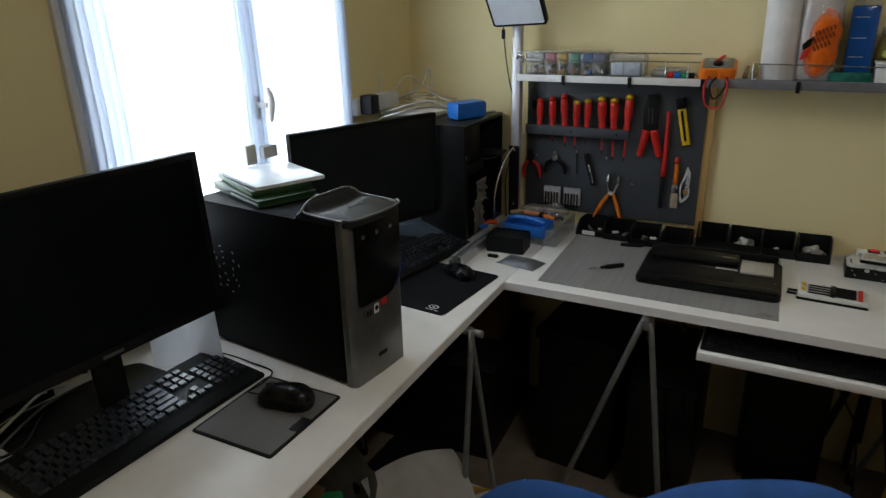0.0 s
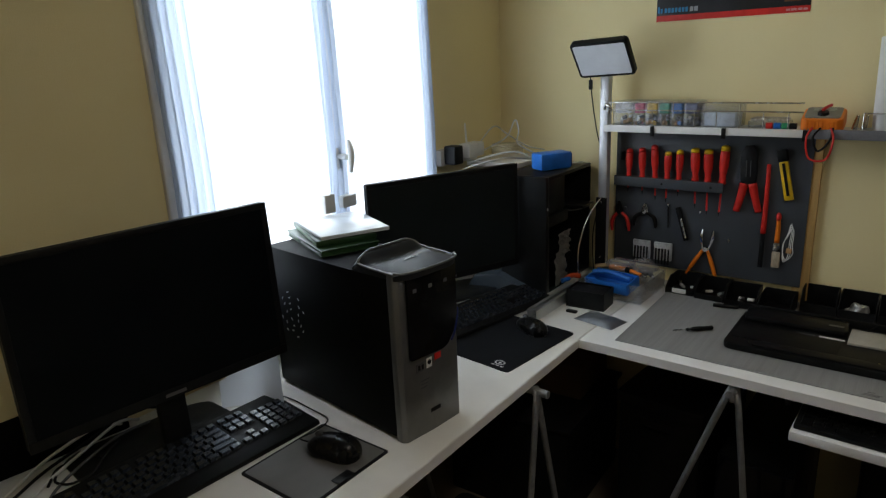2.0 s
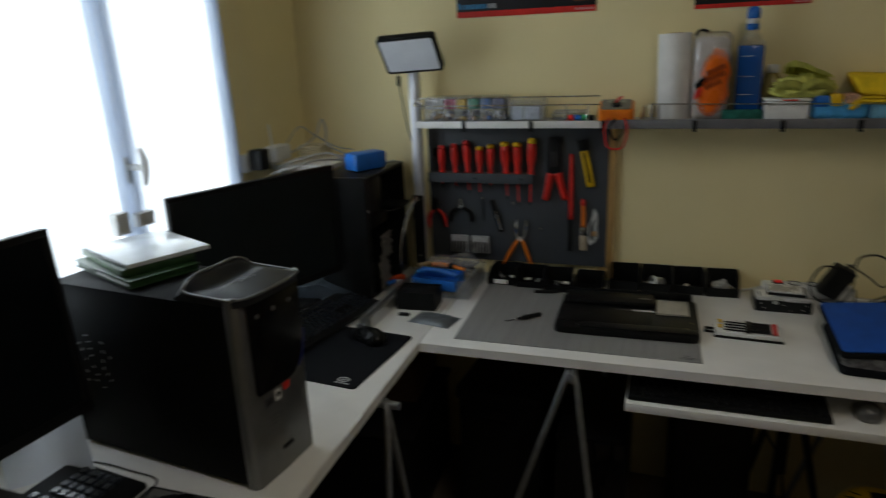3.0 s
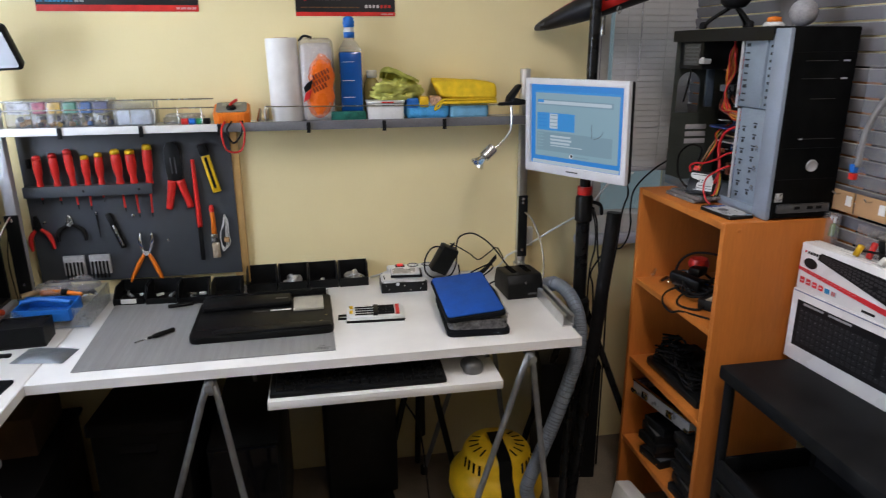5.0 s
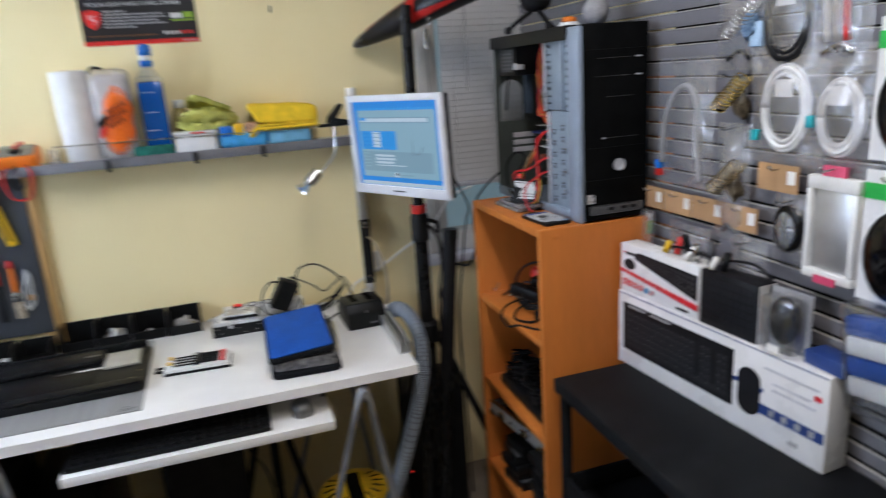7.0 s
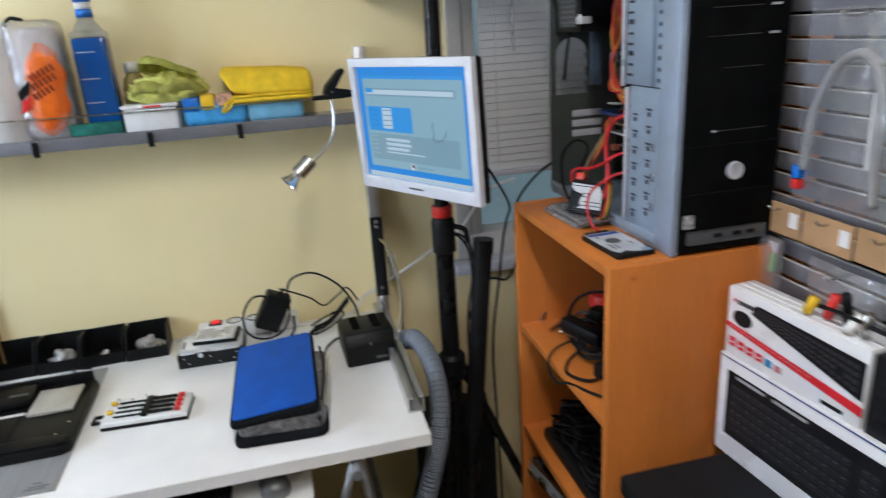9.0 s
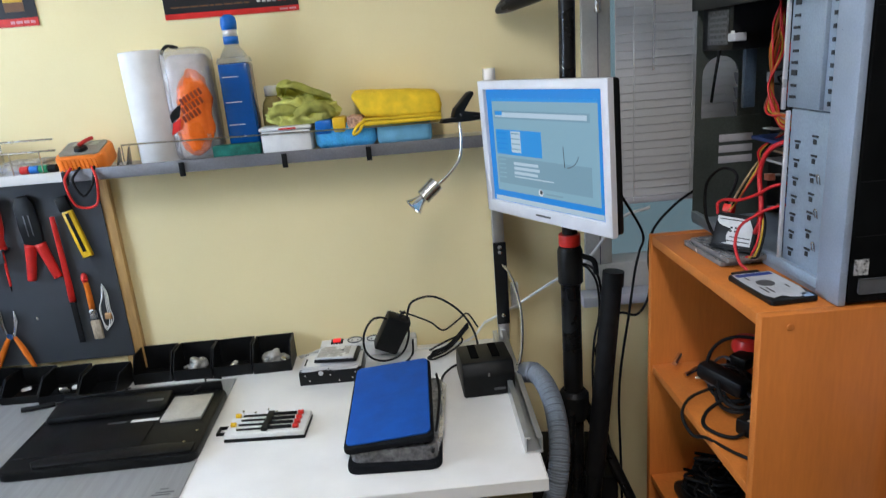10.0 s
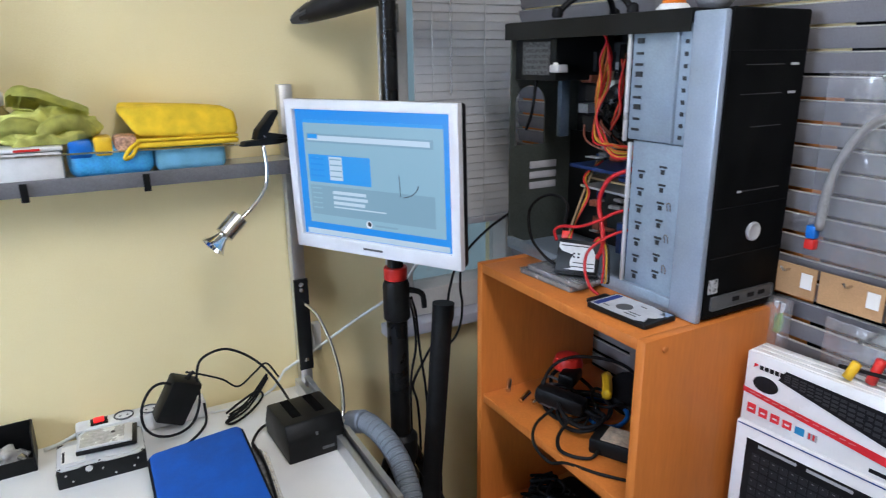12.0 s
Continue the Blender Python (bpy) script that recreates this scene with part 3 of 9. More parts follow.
# ---- slatted display wall ----
slats = thing("slatted_wall", "grey slatted display panel on the right wall", "slat wall", pose(X1, 0.45, 0.55), kind="structure")
# near-black sheet added behind the slats for the shade in their gaps
part("gap_shade", box(B(), -0.010, -0.001, 0, Y1 - 0.47, 0, 1.91), tower_black, slats)
bm = B()
prof = [(-0.0170, 0.0), (-0.0205, 0.0), (-0.0272, 0.0262), (-0.0264, 0.0285), (-0.0232, 0.0280)]
low, high = [bm.verts.new((x, 0, z)) for x, z in prof], [bm.verts.new((x, Y1 - 0.47, z)) for x, z in prof]
for k in range(5):
    bm.faces.new((low[k], low[(k + 1) % 5], high[(k + 1) % 5], high[k]))
bm.faces.new(low[::-1])
bm.faces.new(high)
bmesh.ops.recalc_face_normals(bm, faces=bm.faces)
slat_data = mesh_of("slat", bm, slat_grey)
# cream strip on each top edge: lamplight caught there, put into the colour
edge_data = mesh_of("slat_edge", box(B(), -0.0278, -0.0226, 0.0, Y1 - 0.47, 0.0286, 0.0306, 0.0007, 1), material("slat_edge_lit", (0.44, 0.42, 0.38), 0.4, vary=0.05, scale=9, fine=300), 38)
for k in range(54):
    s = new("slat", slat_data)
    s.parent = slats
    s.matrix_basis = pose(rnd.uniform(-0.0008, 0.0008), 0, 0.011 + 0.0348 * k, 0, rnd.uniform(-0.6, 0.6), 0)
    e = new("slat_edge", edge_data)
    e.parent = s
# sheets added to tint the gaps: wall colour above, wood colour below
part("yellow_panel", box(B(), -0.0118, -0.0105, 1.094, Y1 - 0.49, 0.922, 1.16), wall_paint, slats, "yellow sheet in wall colour behind the slats")
part("brown_panel", box(B(), -0.0118, -0.0105, 1.094, Y1 - 0.49, 0.45, 0.905), orange_wood, slats, "brown sheet added for the tone in the slat gaps")
for y in (0.84, 1.40):
    part("upright", box(B(), -0.036, -0.030, y, y + 0.055, 0, 1.91, 0.002), slat_grey, slats)

# ---- desk by the window ----
def keyboard(m, label, wide=0.455, deep=0.165, back=0.026, front=0.012, keys=key_cap, shell=black_plastic):
    """A full-size keyboard: a wedge case with keys of their own. Local x runs along the keys, y to the back."""
    k = thing("keyboard", label, "keyboard", m, "keyboards")
    bm = prism(B(), [(-deep / 2, 0), (deep / 2, 0), (deep / 2, back), (-deep / 2, front)], -wide / 2, wide / 2, "x", 0.004)
    part("case", bm, shell, k)
    unit, slope = wide / 23.6, math.degrees(math.atan2(back - front, deep))

    def key_mesh(w, d):
        b = box(B(), -w / 2, w / 2, -d / 2, d / 2, 0, 0.007)
        for v in b.verts:
            if v.co.z > 0.003:
                v.co.x *= 1 - 0.0045 / w
                v.co.y *= 1 - 0.004 / d
        return mesh_of("key", b, keys)
    cache = {}

    def put(col, row, w=1.0, d=1.0):
        size = (round(w, 2), d)
        if size not in cache:
            cache[size] = key_mesh(unit * w - 0.0022, 0.0172 * d)
        y = deep / 2 - 0.030 - row * 0.0193 - (d - 1) * 0.0097
        z = front + (back - front) * (y + deep / 2) / deep - 0.0005
        o = new("key", cache[size])
        o.parent = k
        o.matrix_basis = pose(-wide / 2 + 0.012 + unit * (col + w / 2), y, z, slope, 0, 0)
    for c in (0, 2, 3, 4, 5, 6.5, 7.5, 8.5, 9.5, 11, 12, 13, 14, 15.25, 16.25, 17.25):
        put(c, 0)
    for r, row in enumerate(((1,) * 13 + (2,), (1.5,) + (1,) * 12 + (1.5,), (1.75,) + (1,) * 11 + (2.25,), (1.25,) + (1,) * 11 + (2.75,), (1.25, 1.25, 1.25, 6.25, 1.25, 1.25, 1.25, 1.25))):
        c = 0.0
        for w in row:
            put(c, r + 1.25, w)
            c += w
    for c in (15.25, 16.25, 17.25):
        put(c, 1.25), put(c, 2.25), put(c, 5.25)
    put(16.25, 4.25)
    for r in range(5):
        for c in (18.5, 19.5, 20.5):
            put(c, r + 1.25)
    put(21.5, 1.25), put(21.5, 2.25, 1, 2), put(21.5, 4.25, 1, 2)
    return k


def computer_mouse(m, label, long=0.115, wide=0.062, high=0.036, shell=black_gloss):
    """A mouse; local y is its front."""
    t = thing("computer_mouse", label, "mouse", m, "computer mice")
    bm = B()
    bmesh.ops.create_uvsphere(bm, u_segments=28, v_segments=16, radius=1)
    for v in bm.verts:
        x, y, z = v.co
        waist = 1 - 0.16 * math.exp(-((y - 0.1) / 0.35) ** 2)
        v.co = Vector((math.copysign(abs(x) ** 0.8, x) * wide / 2 * waist, math.copysign(abs(y) ** 0.85, y) * long / 2, max(0.0, 0.30 + 0.70 * z * (1 - 0.22 * y)) * high))
    part("body", bm, shell, t)
    part("wheel", cyl(B(), (-0.004, long * 0.27, high * 0.86), (0.004, long * 0.27, high * 0.86), 0.009, seg=16), grey_plastic, t)
    part("button_seam", tube(B(), [(0, long * 0.33, high * 0.80), (0, long * 0.2, high * 0.955), (0, long * 0.05, high * 0.995)], 0.0008, 5, 4), black_rubber, t)
    return t


def wide_monitor(m, label, base_z, w=0.548, h=0.345, deep=0.022, foot_w=0.25, shift=0.0, glass=screen_black):
    """A thin black screen on a foot. Local x along the screen, -y towards its viewer, z from the lower edge; base_z is the table, below."""
    t = thing("monitor", label, "monitor", m, "desk monitors")
    part("back_shell", box(B(), -w / 2, w / 2, 0.004, deep, 0, h, 0.005), black_plastic, t)
    bm = B()
    for x0, x1, z0, z1 in ((-w / 2, w / 2, 0, 0.021), (-w / 2, w / 2, h - 0.014, h), (-w / 2, -w / 2 + 0.014, 0.021, h - 0.014), (w / 2 - 0.014, w / 2, 0.021, h - 0.014)):
        box(bm, x0, x1, -0.001, 0.0035, z0, z1, 0.0012)
    part("bezel", bm, black_plastic, t)
    part("screen", box(B(), -w / 2 + 0.013, w / 2 - 0.013, 0.001, 0.0032, 0.020, h - 0.013), glass, t)
    # black slab added behind the foot to keep the desk there in shade
    if shift:
        part("shade_slab", box(B(), -0.46, -0.03, 0.215, 0.245, base_z + 0.0005, -0.008, 0.008), tower_black, t, "black slab added to shade the desk behind the keyboard")
    part("maker_mark", box(B(), -0.022, 0.022, -0.0018, -0.0011, 0.006, 0.013), silver_plastic, t)
    part("neck", box(B(), -0.03, 0.03, deep + 0.004, deep + 0.028, base_z + 0.012, 0.12, 0.006), black_plastic, t)
    part("foot", prism(B(), [(shift + p * foot_w, 0.125 + q * 0.085) for p, q in rounded(2, 2, 0.5)], base_z, base_z + 0.011, bevel=0.002), black_plastic, t)
    return t


wide_monitor(pose(-1.085, 0.772, 0.885, -3, 0, 85.8), "large black widescreen monitor, switched off, on the desk", -0.135, h=0.362, foot_w=0.17, shift=-0.02)
wide_monitor(pose(-1.112, 1.745, 0.852, 0, 0, 69.7), "black widescreen monitor, switched off, beside a computer tower", -0.102, glass=screen_matt)
keyboard(pose(-1.033, 0.768, DESK, 0, 0, 88), "black full-size keyboard on the white desk", wide=0.50, deep=0.185)
keyboard(pose(-0.99, 1.775, DESK + 0.004, 0, 0, 80), "black keyboard beyond the silver computer tower")
pad = thing("mouse_pad", "grey hard mouse pad with a black border", "mouse pad", pose(-0.825, 0.907, DESK, 0, 0, 1))
part("border", prism(B(), rounded(0.20, 0.226, 0.006), 0, 0.003), black_rubber, pad)
part("surface", prism(B(), rounded(0.188, 0.214, 0.004), 0.0032, 0.0038), material("pad_grey", (0.15, 0.145, 0.135), 0.42, vary=0.06, scale=15, fine=900, bump=0.05), pad)
part("tab", box(B(), 0.075, 0.098, -0.03, 0.015, 0.0039, 0.006, 0.001), black_plastic, pad)
computer_mouse(pose(-0.812, 0.948, DESK + 0.0038, 0, 0, 104), "black wired mouse on a grey pad", 0.124, 0.070, 0.047, black_satin)
big_pad = thing("mouse_pad", "large black cloth mouse pad with a white emblem", "mouse pad", pose(-0.835, 1.63, DESK, 0, 0, -5))
part("surface", prism(B(), rounded(0.27, 0.32, 0.012), 0, 0.003), black_cloth, big_pad)
mark = material("print_white", (0.62, 0.62, 0.60), 0.6, vary=0.04)
bm = B()
tube(bm, [(0.085 + 0.014 * math.cos(a), -0.127 + 0.010 * math.sin(a), 0.0034) for a in [math.tau * k / 14 for k in range(15)]], 0.0022, 4, 0)
bmesh.ops.scale(bm, vec=(1, 1, 0.15), verts=bm.verts, space=Matrix.Translation((0, 0, -0.0034)))
part("emblem", bm, mark, big_pad)
part("emblem", cyl(B(), (0.085, -0.127, 0.0031), (0.085, -0.127, 0.0035), 0.004, seg=12), mark, big_pad)
for k in range(3):
    part("emblem", box(B(), 0.070 + 0.014 * k, 0.080 + 0.014 * k, -0.1465, -0.1425, 0.0031, 0.0035), mark, big_pad)
computer_mouse(pose(-0.80, 1.725, DESK + 0.003, 0, 0, 66), "black and grey gaming mouse on a black cloth pad", 0.12, 0.066, 0.038, black_satin)

# silver and black computer tower
pc = thing("computer_tower", "silver and black desktop computer tower with a carrying handle", "computer", pose(-0.938, 1.172, DESK, 0, 0, -5.5))
PH = 0.378
dark_cover = material("dark_cover", (0.015, 0.017, 0.019), 0.40, spec=0.24, vary=0.05, scale=30, fine=600, bump=0.0, rough_vary=0.03)
part("shell", box(B(), -0.235, 0.2065, -0.089, 0.089, 0.008, PH - 0.012, 0.002), tower_black, pc)
for x in (-0.2, 0.17):
    for y in (-0.07, 0.07):
        part("foot", cyl(B(), (x, y, 0), (x, y, 0.0085), 0.012, seg=12), black_rubber, pc)
# pale metal marks on the side vent: its glints put into the colour
hole = material("vent_glint", (0.50, 0.51, 0.52), 0.3, metal=0.6, vary=0.05)
for ring_k, (ring_r, slots) in enumerate(((0.012, 6), (0.024, 11), (0.036, 16), (0.048, 20))):
    for k in range(slots):
        a = math.tau * (k + 0.3 * ring_k) / slots
        if (k * 7 + ring_k * 3) % 5 > 2:
            part("bright_slot", box(B(), -0.0036, 0.0036, -0.0008, 0.0, -0.0015, 0.0015, m=pose(-0.150 + ring_r * math.cos(a), -0.0891, 0.205 + 1.2 * ring_r * math.sin(a), 0, 90 - math.degrees(a), 0)), hole, pc)
# front bezel, bulging forward
bm = prism(B(), [(0.207, -0.090), (0.224, -0.090), (0.233, -0.081), (0.236, 0.0), (0.233, 0.081), (0.224, 0.090), (0.207, 0.090)], 0.0, PH + 0.003, "z", 0.002)
part("front_bezel", bm, silver_plastic, pc)
bm = prism(B(), [(-0.062, 0.186), (-0.066, 0.192), (-0.066, PH - 0.008), (0.079, PH - 0.008), (0.079, 0.250), (0.066, 0.212), (0.046, 0.188), (0.03, 0.183)], 0.2355, 0.2405, "x", 0.0015)
part("drive_door", bm, door_black, pc, "glossy black drive door")
bm = tube(B(), [(0.236, 0.084, 0.262), (0.236, 0.084, 0.248), (0.238, 0.072, 0.212), (0.239, 0.058, 0.193)], 0.0022, 6, 6)
part("blue_strip", bm, material("strip_blue", (0.012, 0.02, 0.16), 0.3), pc, "blue translucent trim strip")
for y, z, w, h, mt in ((-0.038, 0.163, 0.022, 0.020, grey_plastic), (-0.011, 0.165, 0.016, 0.022, white_plastic)):
    part("sticker", box(B(), 0.2362, 0.2372, y - w / 2, y + w / 2, z - h / 2, z + h / 2), mt, pc)
part("sticker", box(B(), 0.2362, 0.2372, 0.006, 0.026, 0.164, 0.179, 0.0003), red_plastic, pc, "red sticker")
part("sticker_mark", cyl(B(), (0.2373, -0.011, 0.166), (0.2378, -0.011, 0.166), 0.0055, seg=14), black_plastic, pc)
for y in (-0.044, -0.034):
    part("sticker_mark", box(B(), 0.2373, 0.2377, y, y + 0.006, 0.157, 0.168), black_plastic, pc)
for k in range(3):
    part("print_line", box(B(), 0.2362, 0.2366, -0.038, -0.012 - 0.004 * k, 0.128 - 0.008 * k, 0.1305 - 0.008 * k), grey_plastic, pc)
part("maker_mark", box(B(), 0.2362, 0.2368, -0.012, 0.018, 0.045, 0.054), black_plastic, pc)
for y in (-0.045, 0.0, 0.045):
    part("drive_mark", box(B(), 0.2406, 0.2410, y - 0.005, y + 0.005, PH - 0.045, PH - 0.037), grey_plastic, pc)
def cover_height(x, y):
    """Height of the moulded top: a carrying ridge at the back, a hand recess, then a slope to the front."""
    u = (x - 0.096) / 0.154
    ridge = 0.014 * math.exp(-((u - 0.15) / 0.10) ** 2) * (1 - abs(y / 0.088) ** 9)
    hood = 0.021 * (1 - 0.62 * max(0.0, u - 0.30) ** 1.3) * min(1.0, u / 0.10) ** 0.5
    dip = 0.009 * math.exp(-((u - 0.34) / 0.11) ** 2) * (1 - abs(y / 0.088) ** 3)
    return (hood - dip) * (1 - 0.55 * abs(y / 0.088) ** 7) + ridge


bm = B()
nx, ny = 36, 26
rows_c = [[bm.verts.new((0.096 + 0.154 * i / nx - 0.020 * abs(2 * j / ny - 1) ** 5 * (i / nx) ** 5, -0.088 + 0.176 * j / ny, PH - 0.008 + cover_height(0.096 + 0.154 * i / nx, -0.088 + 0.176 * j / ny))) for j in range(ny + 1)] for i in range(nx + 1)]
for i in range(nx):
    for j in range(ny):
        bm.faces.new((rows_c[i][j], rows_c[i + 1][j], rows_c[i + 1][j + 1], rows_c[i][j + 1]))
border = [rows_c[0][j] for j in range(ny + 1)] + [rows_c[i][ny] for i in range(1, nx + 1)] + [rows_c[nx][j] for j in range(ny - 1, -1, -1)] + [rows_c[i][0] for i in range(nx - 1, 0, -1)]
skirt = [bm.verts.new((v.co.x, v.co.y, PH - 0.0116)) for v in border]
for i in range(len(border)):
    k = (i + 1) % len(border)
    bm.faces.new((border[i], border[k], skirt[k], skirt[i]))
bm.faces.new(skirt)
bmesh.ops.recalc_face_normals(bm, faces=bm.faces)
part("top_cover", bm, dark_cover, pc, "dark grey moulded top cover")
rim_x = [(0.228, -0.0885), (0.20, -0.0895), (0.15, -0.0895), (0.122, -0.088), (0.117, -0.080), (0.117, -0.05), (0.117, 0.0), (0.117, 0.05), (0.117, 0.080), (0.122, 0.088), (0.15, 0.0895), (0.20, 0.0895), (0.228, 0.0885)]
part("handle", tube(B(), [(x, y, PH - 0.0065 + cover_height(x, max(-0.086, min(0.086, y)))) for x, y in rim_x], 0.0027, 8, 6), silver_plastic, pc, "silver carrying handle rim")
part("front_rim", tube(B(), [(0.228, -0.0885, PH + 0.006), (0.241, -0.080, PH + 0.004), (0.249, -0.05, PH + 0.003), (0.2515, 0.0, PH + 0.003), (0.249, 0.05, PH + 0.003), (0.241, 0.080, PH + 0.004), (0.228, 0.0885, PH + 0.006)], 0.0027, 8, 6), silver_plastic, pc)
for k in range(4):
    part("maker_mark", box(B(), -0.0025, 0.0025, -0.004, 0.004, 0.0, 0.0006, m=pose(0.190, -0.018 + 0.011 * k, PH + 0.0115, 0, 6, 0)), silver_plastic, pc)

# books and disc cases on the tower
green_book = material("green_print", (0.012, 0.045, 0.012), 0.4, vary=0.2, scale=30, fine=200, bump=0.02)
zc = DESK + PH - 0.010
book = thing("disc_case", "dark green game case on the computer tower", "disc case", pose(-1.035, 1.205, zc, 0, 0, -22))
part("cover", box(B(), -0.150, 0.100, -0.076, 0.070, 0, 0.0025, 0.001), green_book, book)
part("page_block", box(B(), -0.147, 0.096, -0.073, 0.067, 0.003, 0.012), green_book, book)
part("cover", box(B(), -0.150, 0.100, -0.076, 0.070, 0.0125, 0.0155, 0.001), green_book, book)
part("pale_strip", box(B(), -0.05, 0.088, -0.0736, -0.0731, 0.003, 0.008), white_plastic, book)
case2 = thing("disc_case", "dark green game case with a pale spine", "disc case", pose(-1.055, 1.225, zc + 0.016, 0, 0, -27))
part("cover", box(B(), -0.140, 0.10, -0.075, 0.070, 0, 0.0145, 0.002), green_book, case2)
part("spine", box(B(), -0.10, 0.092, -0.0758, -0.0752, 0.003, 0.011), material("spine_green", (0.05, 0.13, 0.04), 0.35, vary=0.2, scale=50), case2)
disc = thing("disc_case", "white glossy disc case that reflects the window", "disc case", pose(-1.055, 1.243, zc + 0.031, 0, 0, -24))
part("cover", box(B(), -0.105, 0.107, -0.086, 0.084, 0, 0.0095, 0.002), material("gloss_white", (0.70, 0.74, 0.78), 0.12, vary=0.04, scale=20, bump=0.02), disc)
part("opening_edge", box(B(), -0.10, 0.102, -0.0866, -0.0861, 0.003, 0.006), grey_plastic, disc)

# open computer tower in the corner
tw = thing("computer_tower", "black computer tower with its side panel off in the corner", "computer", pose(-1.008, 2.03, DESK, 0, 0, 2))
part("front_panel", box(B(), -0.088, 0.088, -0.012, 0.012, 0, 0.402, 0.004), black_steel, tw)
part("top_panel", box(B(), -0.088, 0.088, 0.0125, 0.335, 0.388, 0.40, 0.002), black_steel, tw)
part("bottom_panel", box(B(), -0.088, 0.088, 0.0125, 0.335, 0, 0.012, 0.002), black_steel, tw)
part("back_panel", box(B(), -0.088, 0.088, 0.325, 0.335, 0.0125, 0.3875), black_steel, tw)
part("side_panel", box(B(), -0.088, -0.084, 0.0125, 0.3245, 0.0125, 0.3875), black_steel, tw)
part("drive_cage", box(B(), -0.080, 0.075, 0.014, 0.15, 0.27, 0.386, 0.002), black_steel, tw)
part("drive", box(B(), -0.07, 0.082, 0.02, 0.165, 0.225, 0.264, 0.002), black_plastic, tw)
part("card", box(B(), 0.0, 0.135, 0.17, 0.26, 0.268, 0.276, 0.001), black_steel, tw, "expansion card that sticks out of the open side")
part("card_edge", tube(B(), [(0.03, 0.168, 0.262), (0.09, 0.185, 0.254), (0.135, 0.23, 0.266)], 0.002, 6, 5), silver_plastic, tw)
part("board", box(B(), -0.083, -0.079, 0.16, 0.32, 0.05, 0.385), green_plastic, tw)
part("side_light", box(B(), 0.0881, 0.0886, -0.004, 0.0, 0.29, 0.30), white_plastic, tw)
sheet = material("pale_card", (0.26, 0.245, 0.22), 0.7, vary=0.06, scale=20)
note = thing("card_piece", "crumpled pale card pieces hung on the open tower", "card", pose(-0.905, 2.06, DESK))
for x, y0, y1, z0, z1, seed in ((0.004, 0.015, 0.090, 0.125, 0.205, 1.0), (0.010, -0.022, 0.052, 0.030, 0.145, 5.0)):
    bm = B()
    grid_c = [[bm.verts.new((x + 0.012 * noise.noise(Vector((c * 0.55, r * 0.5, seed))) + 0.006 * noise.noise(Vector((c * 1.3, r * 1.1, seed + 3))), y0 + (y1 - y0) * c / 10 + 0.006 * noise.noise(Vector((r * 0.7, seed, 2))), z0 + (z1 - z0) * r / 12 + 0.006 * noise.noise(Vector((c * 0.6, seed, 7))))) for c in range(11)] for r in range(13)]
    for r in range(12):
        for c in range(10):
            bm.faces.new((grid_c[r][c], grid_c[r][c + 1], grid_c[r + 1][c + 1], grid_c[r + 1][c]))
    bmesh.ops.solidify(bm, geom=bm.faces[:], thickness=0.0012)
    part("sheet", bm, sheet, note)
bl = thing("power_bank", "bright blue boxy charger on the black tower", "charger", pose(-0.995, 2.19, DESK + 0.402, 0, 0, 62))
part("body", box(B(), -0.062, 0.062, -0.035, 0.035, 0, 0.058, 0.008), blue_plastic, bl)
part("end_cap", box(B(), 0.0622, 0.0662, -0.03, 0.03, 0.006, 0.052, 0.002), material("deep_blue", (0.005, 0.05, 0.20), 0.4), bl)
part("cord", tube(B(), [(0.066, 0.0, 0.03), (0.085, 0.01, 0.05), (0.09, 0.03, 0.03), (0.075, 0.045, 0.003)], 0.002, 6, 6), black_rubber, bl)

# lit panel lamp on the white post, switched off
led = thing("panel_lamp", "flat rectangular photo lamp, switched off, on the white post", "lamp", pose(-0.823, 2.22, 1.5185, 36, -2.5, 0))
part("shell", prism(B(), rounded(0.194, 0.134, 0.012), -0.012, 0.010, "y", 0.002), black_plastic, led)
part("diffuser", prism(B(), rounded(0.176, 0.114, 0.006), -0.0135, -0.0122, "y"), material("frosted", (0.70, 0.72, 0.76), 0.4, vary=0.02, bump=0.0), led, "frosted white diffuser")
stem = thing("lamp_bracket", "black tilting bracket on top of the white post", "bracket", pose(-0.847, 2.30, 1.462))
part("ball_head", lathe(B(), [(0.016, 0), (0.016, 0.008), (0.009, 0.012), (0.008, 0.02), (0.011, 0.026), (0.004, 0.03)], 16), black_plastic, stem)
part("arm", tube(B(), [(0, 0, 0.022), (0.006, -0.025, 0.028), (0.015, -0.05, 0.04)], 0.008, 8, 4), black_plastic, stem)
cord = thing("cable", "thin dark cord with an inline switch under the panel lamp", "cable")
part("wire", tube(B(), [(-0.885, 2.25, 1.50), (-0.886, 2.262, 1.44), (-0.884, 2.275, 1.37), (-0.878, 2.30, 1.27), (-0.868, 2.32, 1.19), (-0.872, 2.33, 1.05), (-0.90, 2.33, 0.90), (-0.90, 2.34, 0.752)], 0.0018, 6, 6), black_rubber, cord)
part("switch", box(B(), -0.891, -0.880, 2.254, 2.266, 1.415, 1.448, 0.003), black_plastic, cord)

# plugs, adapter and white leads by the window corner
sock = thing("wall_socket", "white wall socket block with a plugged-in adapter", "socket", pose(X0, 2.05, 1.175))
part("plate", box(B(), 0.0005, 0.035, -0.10, 0.12, 0.0, 0.055, 0.004), white_plastic, sock)
part("adapter", box(B(), 0.0355, 0.085, -0.085, -0.035, 0.005, 0.07, 0.006), black_plastic, sock, "black plug-in charger")
rep = part("network_adapter", box(B(), 0.0355, 0.085, 0.0, 0.095, 0.018, 0.068, 0.006), white_plastic, sock, "white network adapter with an aerial")
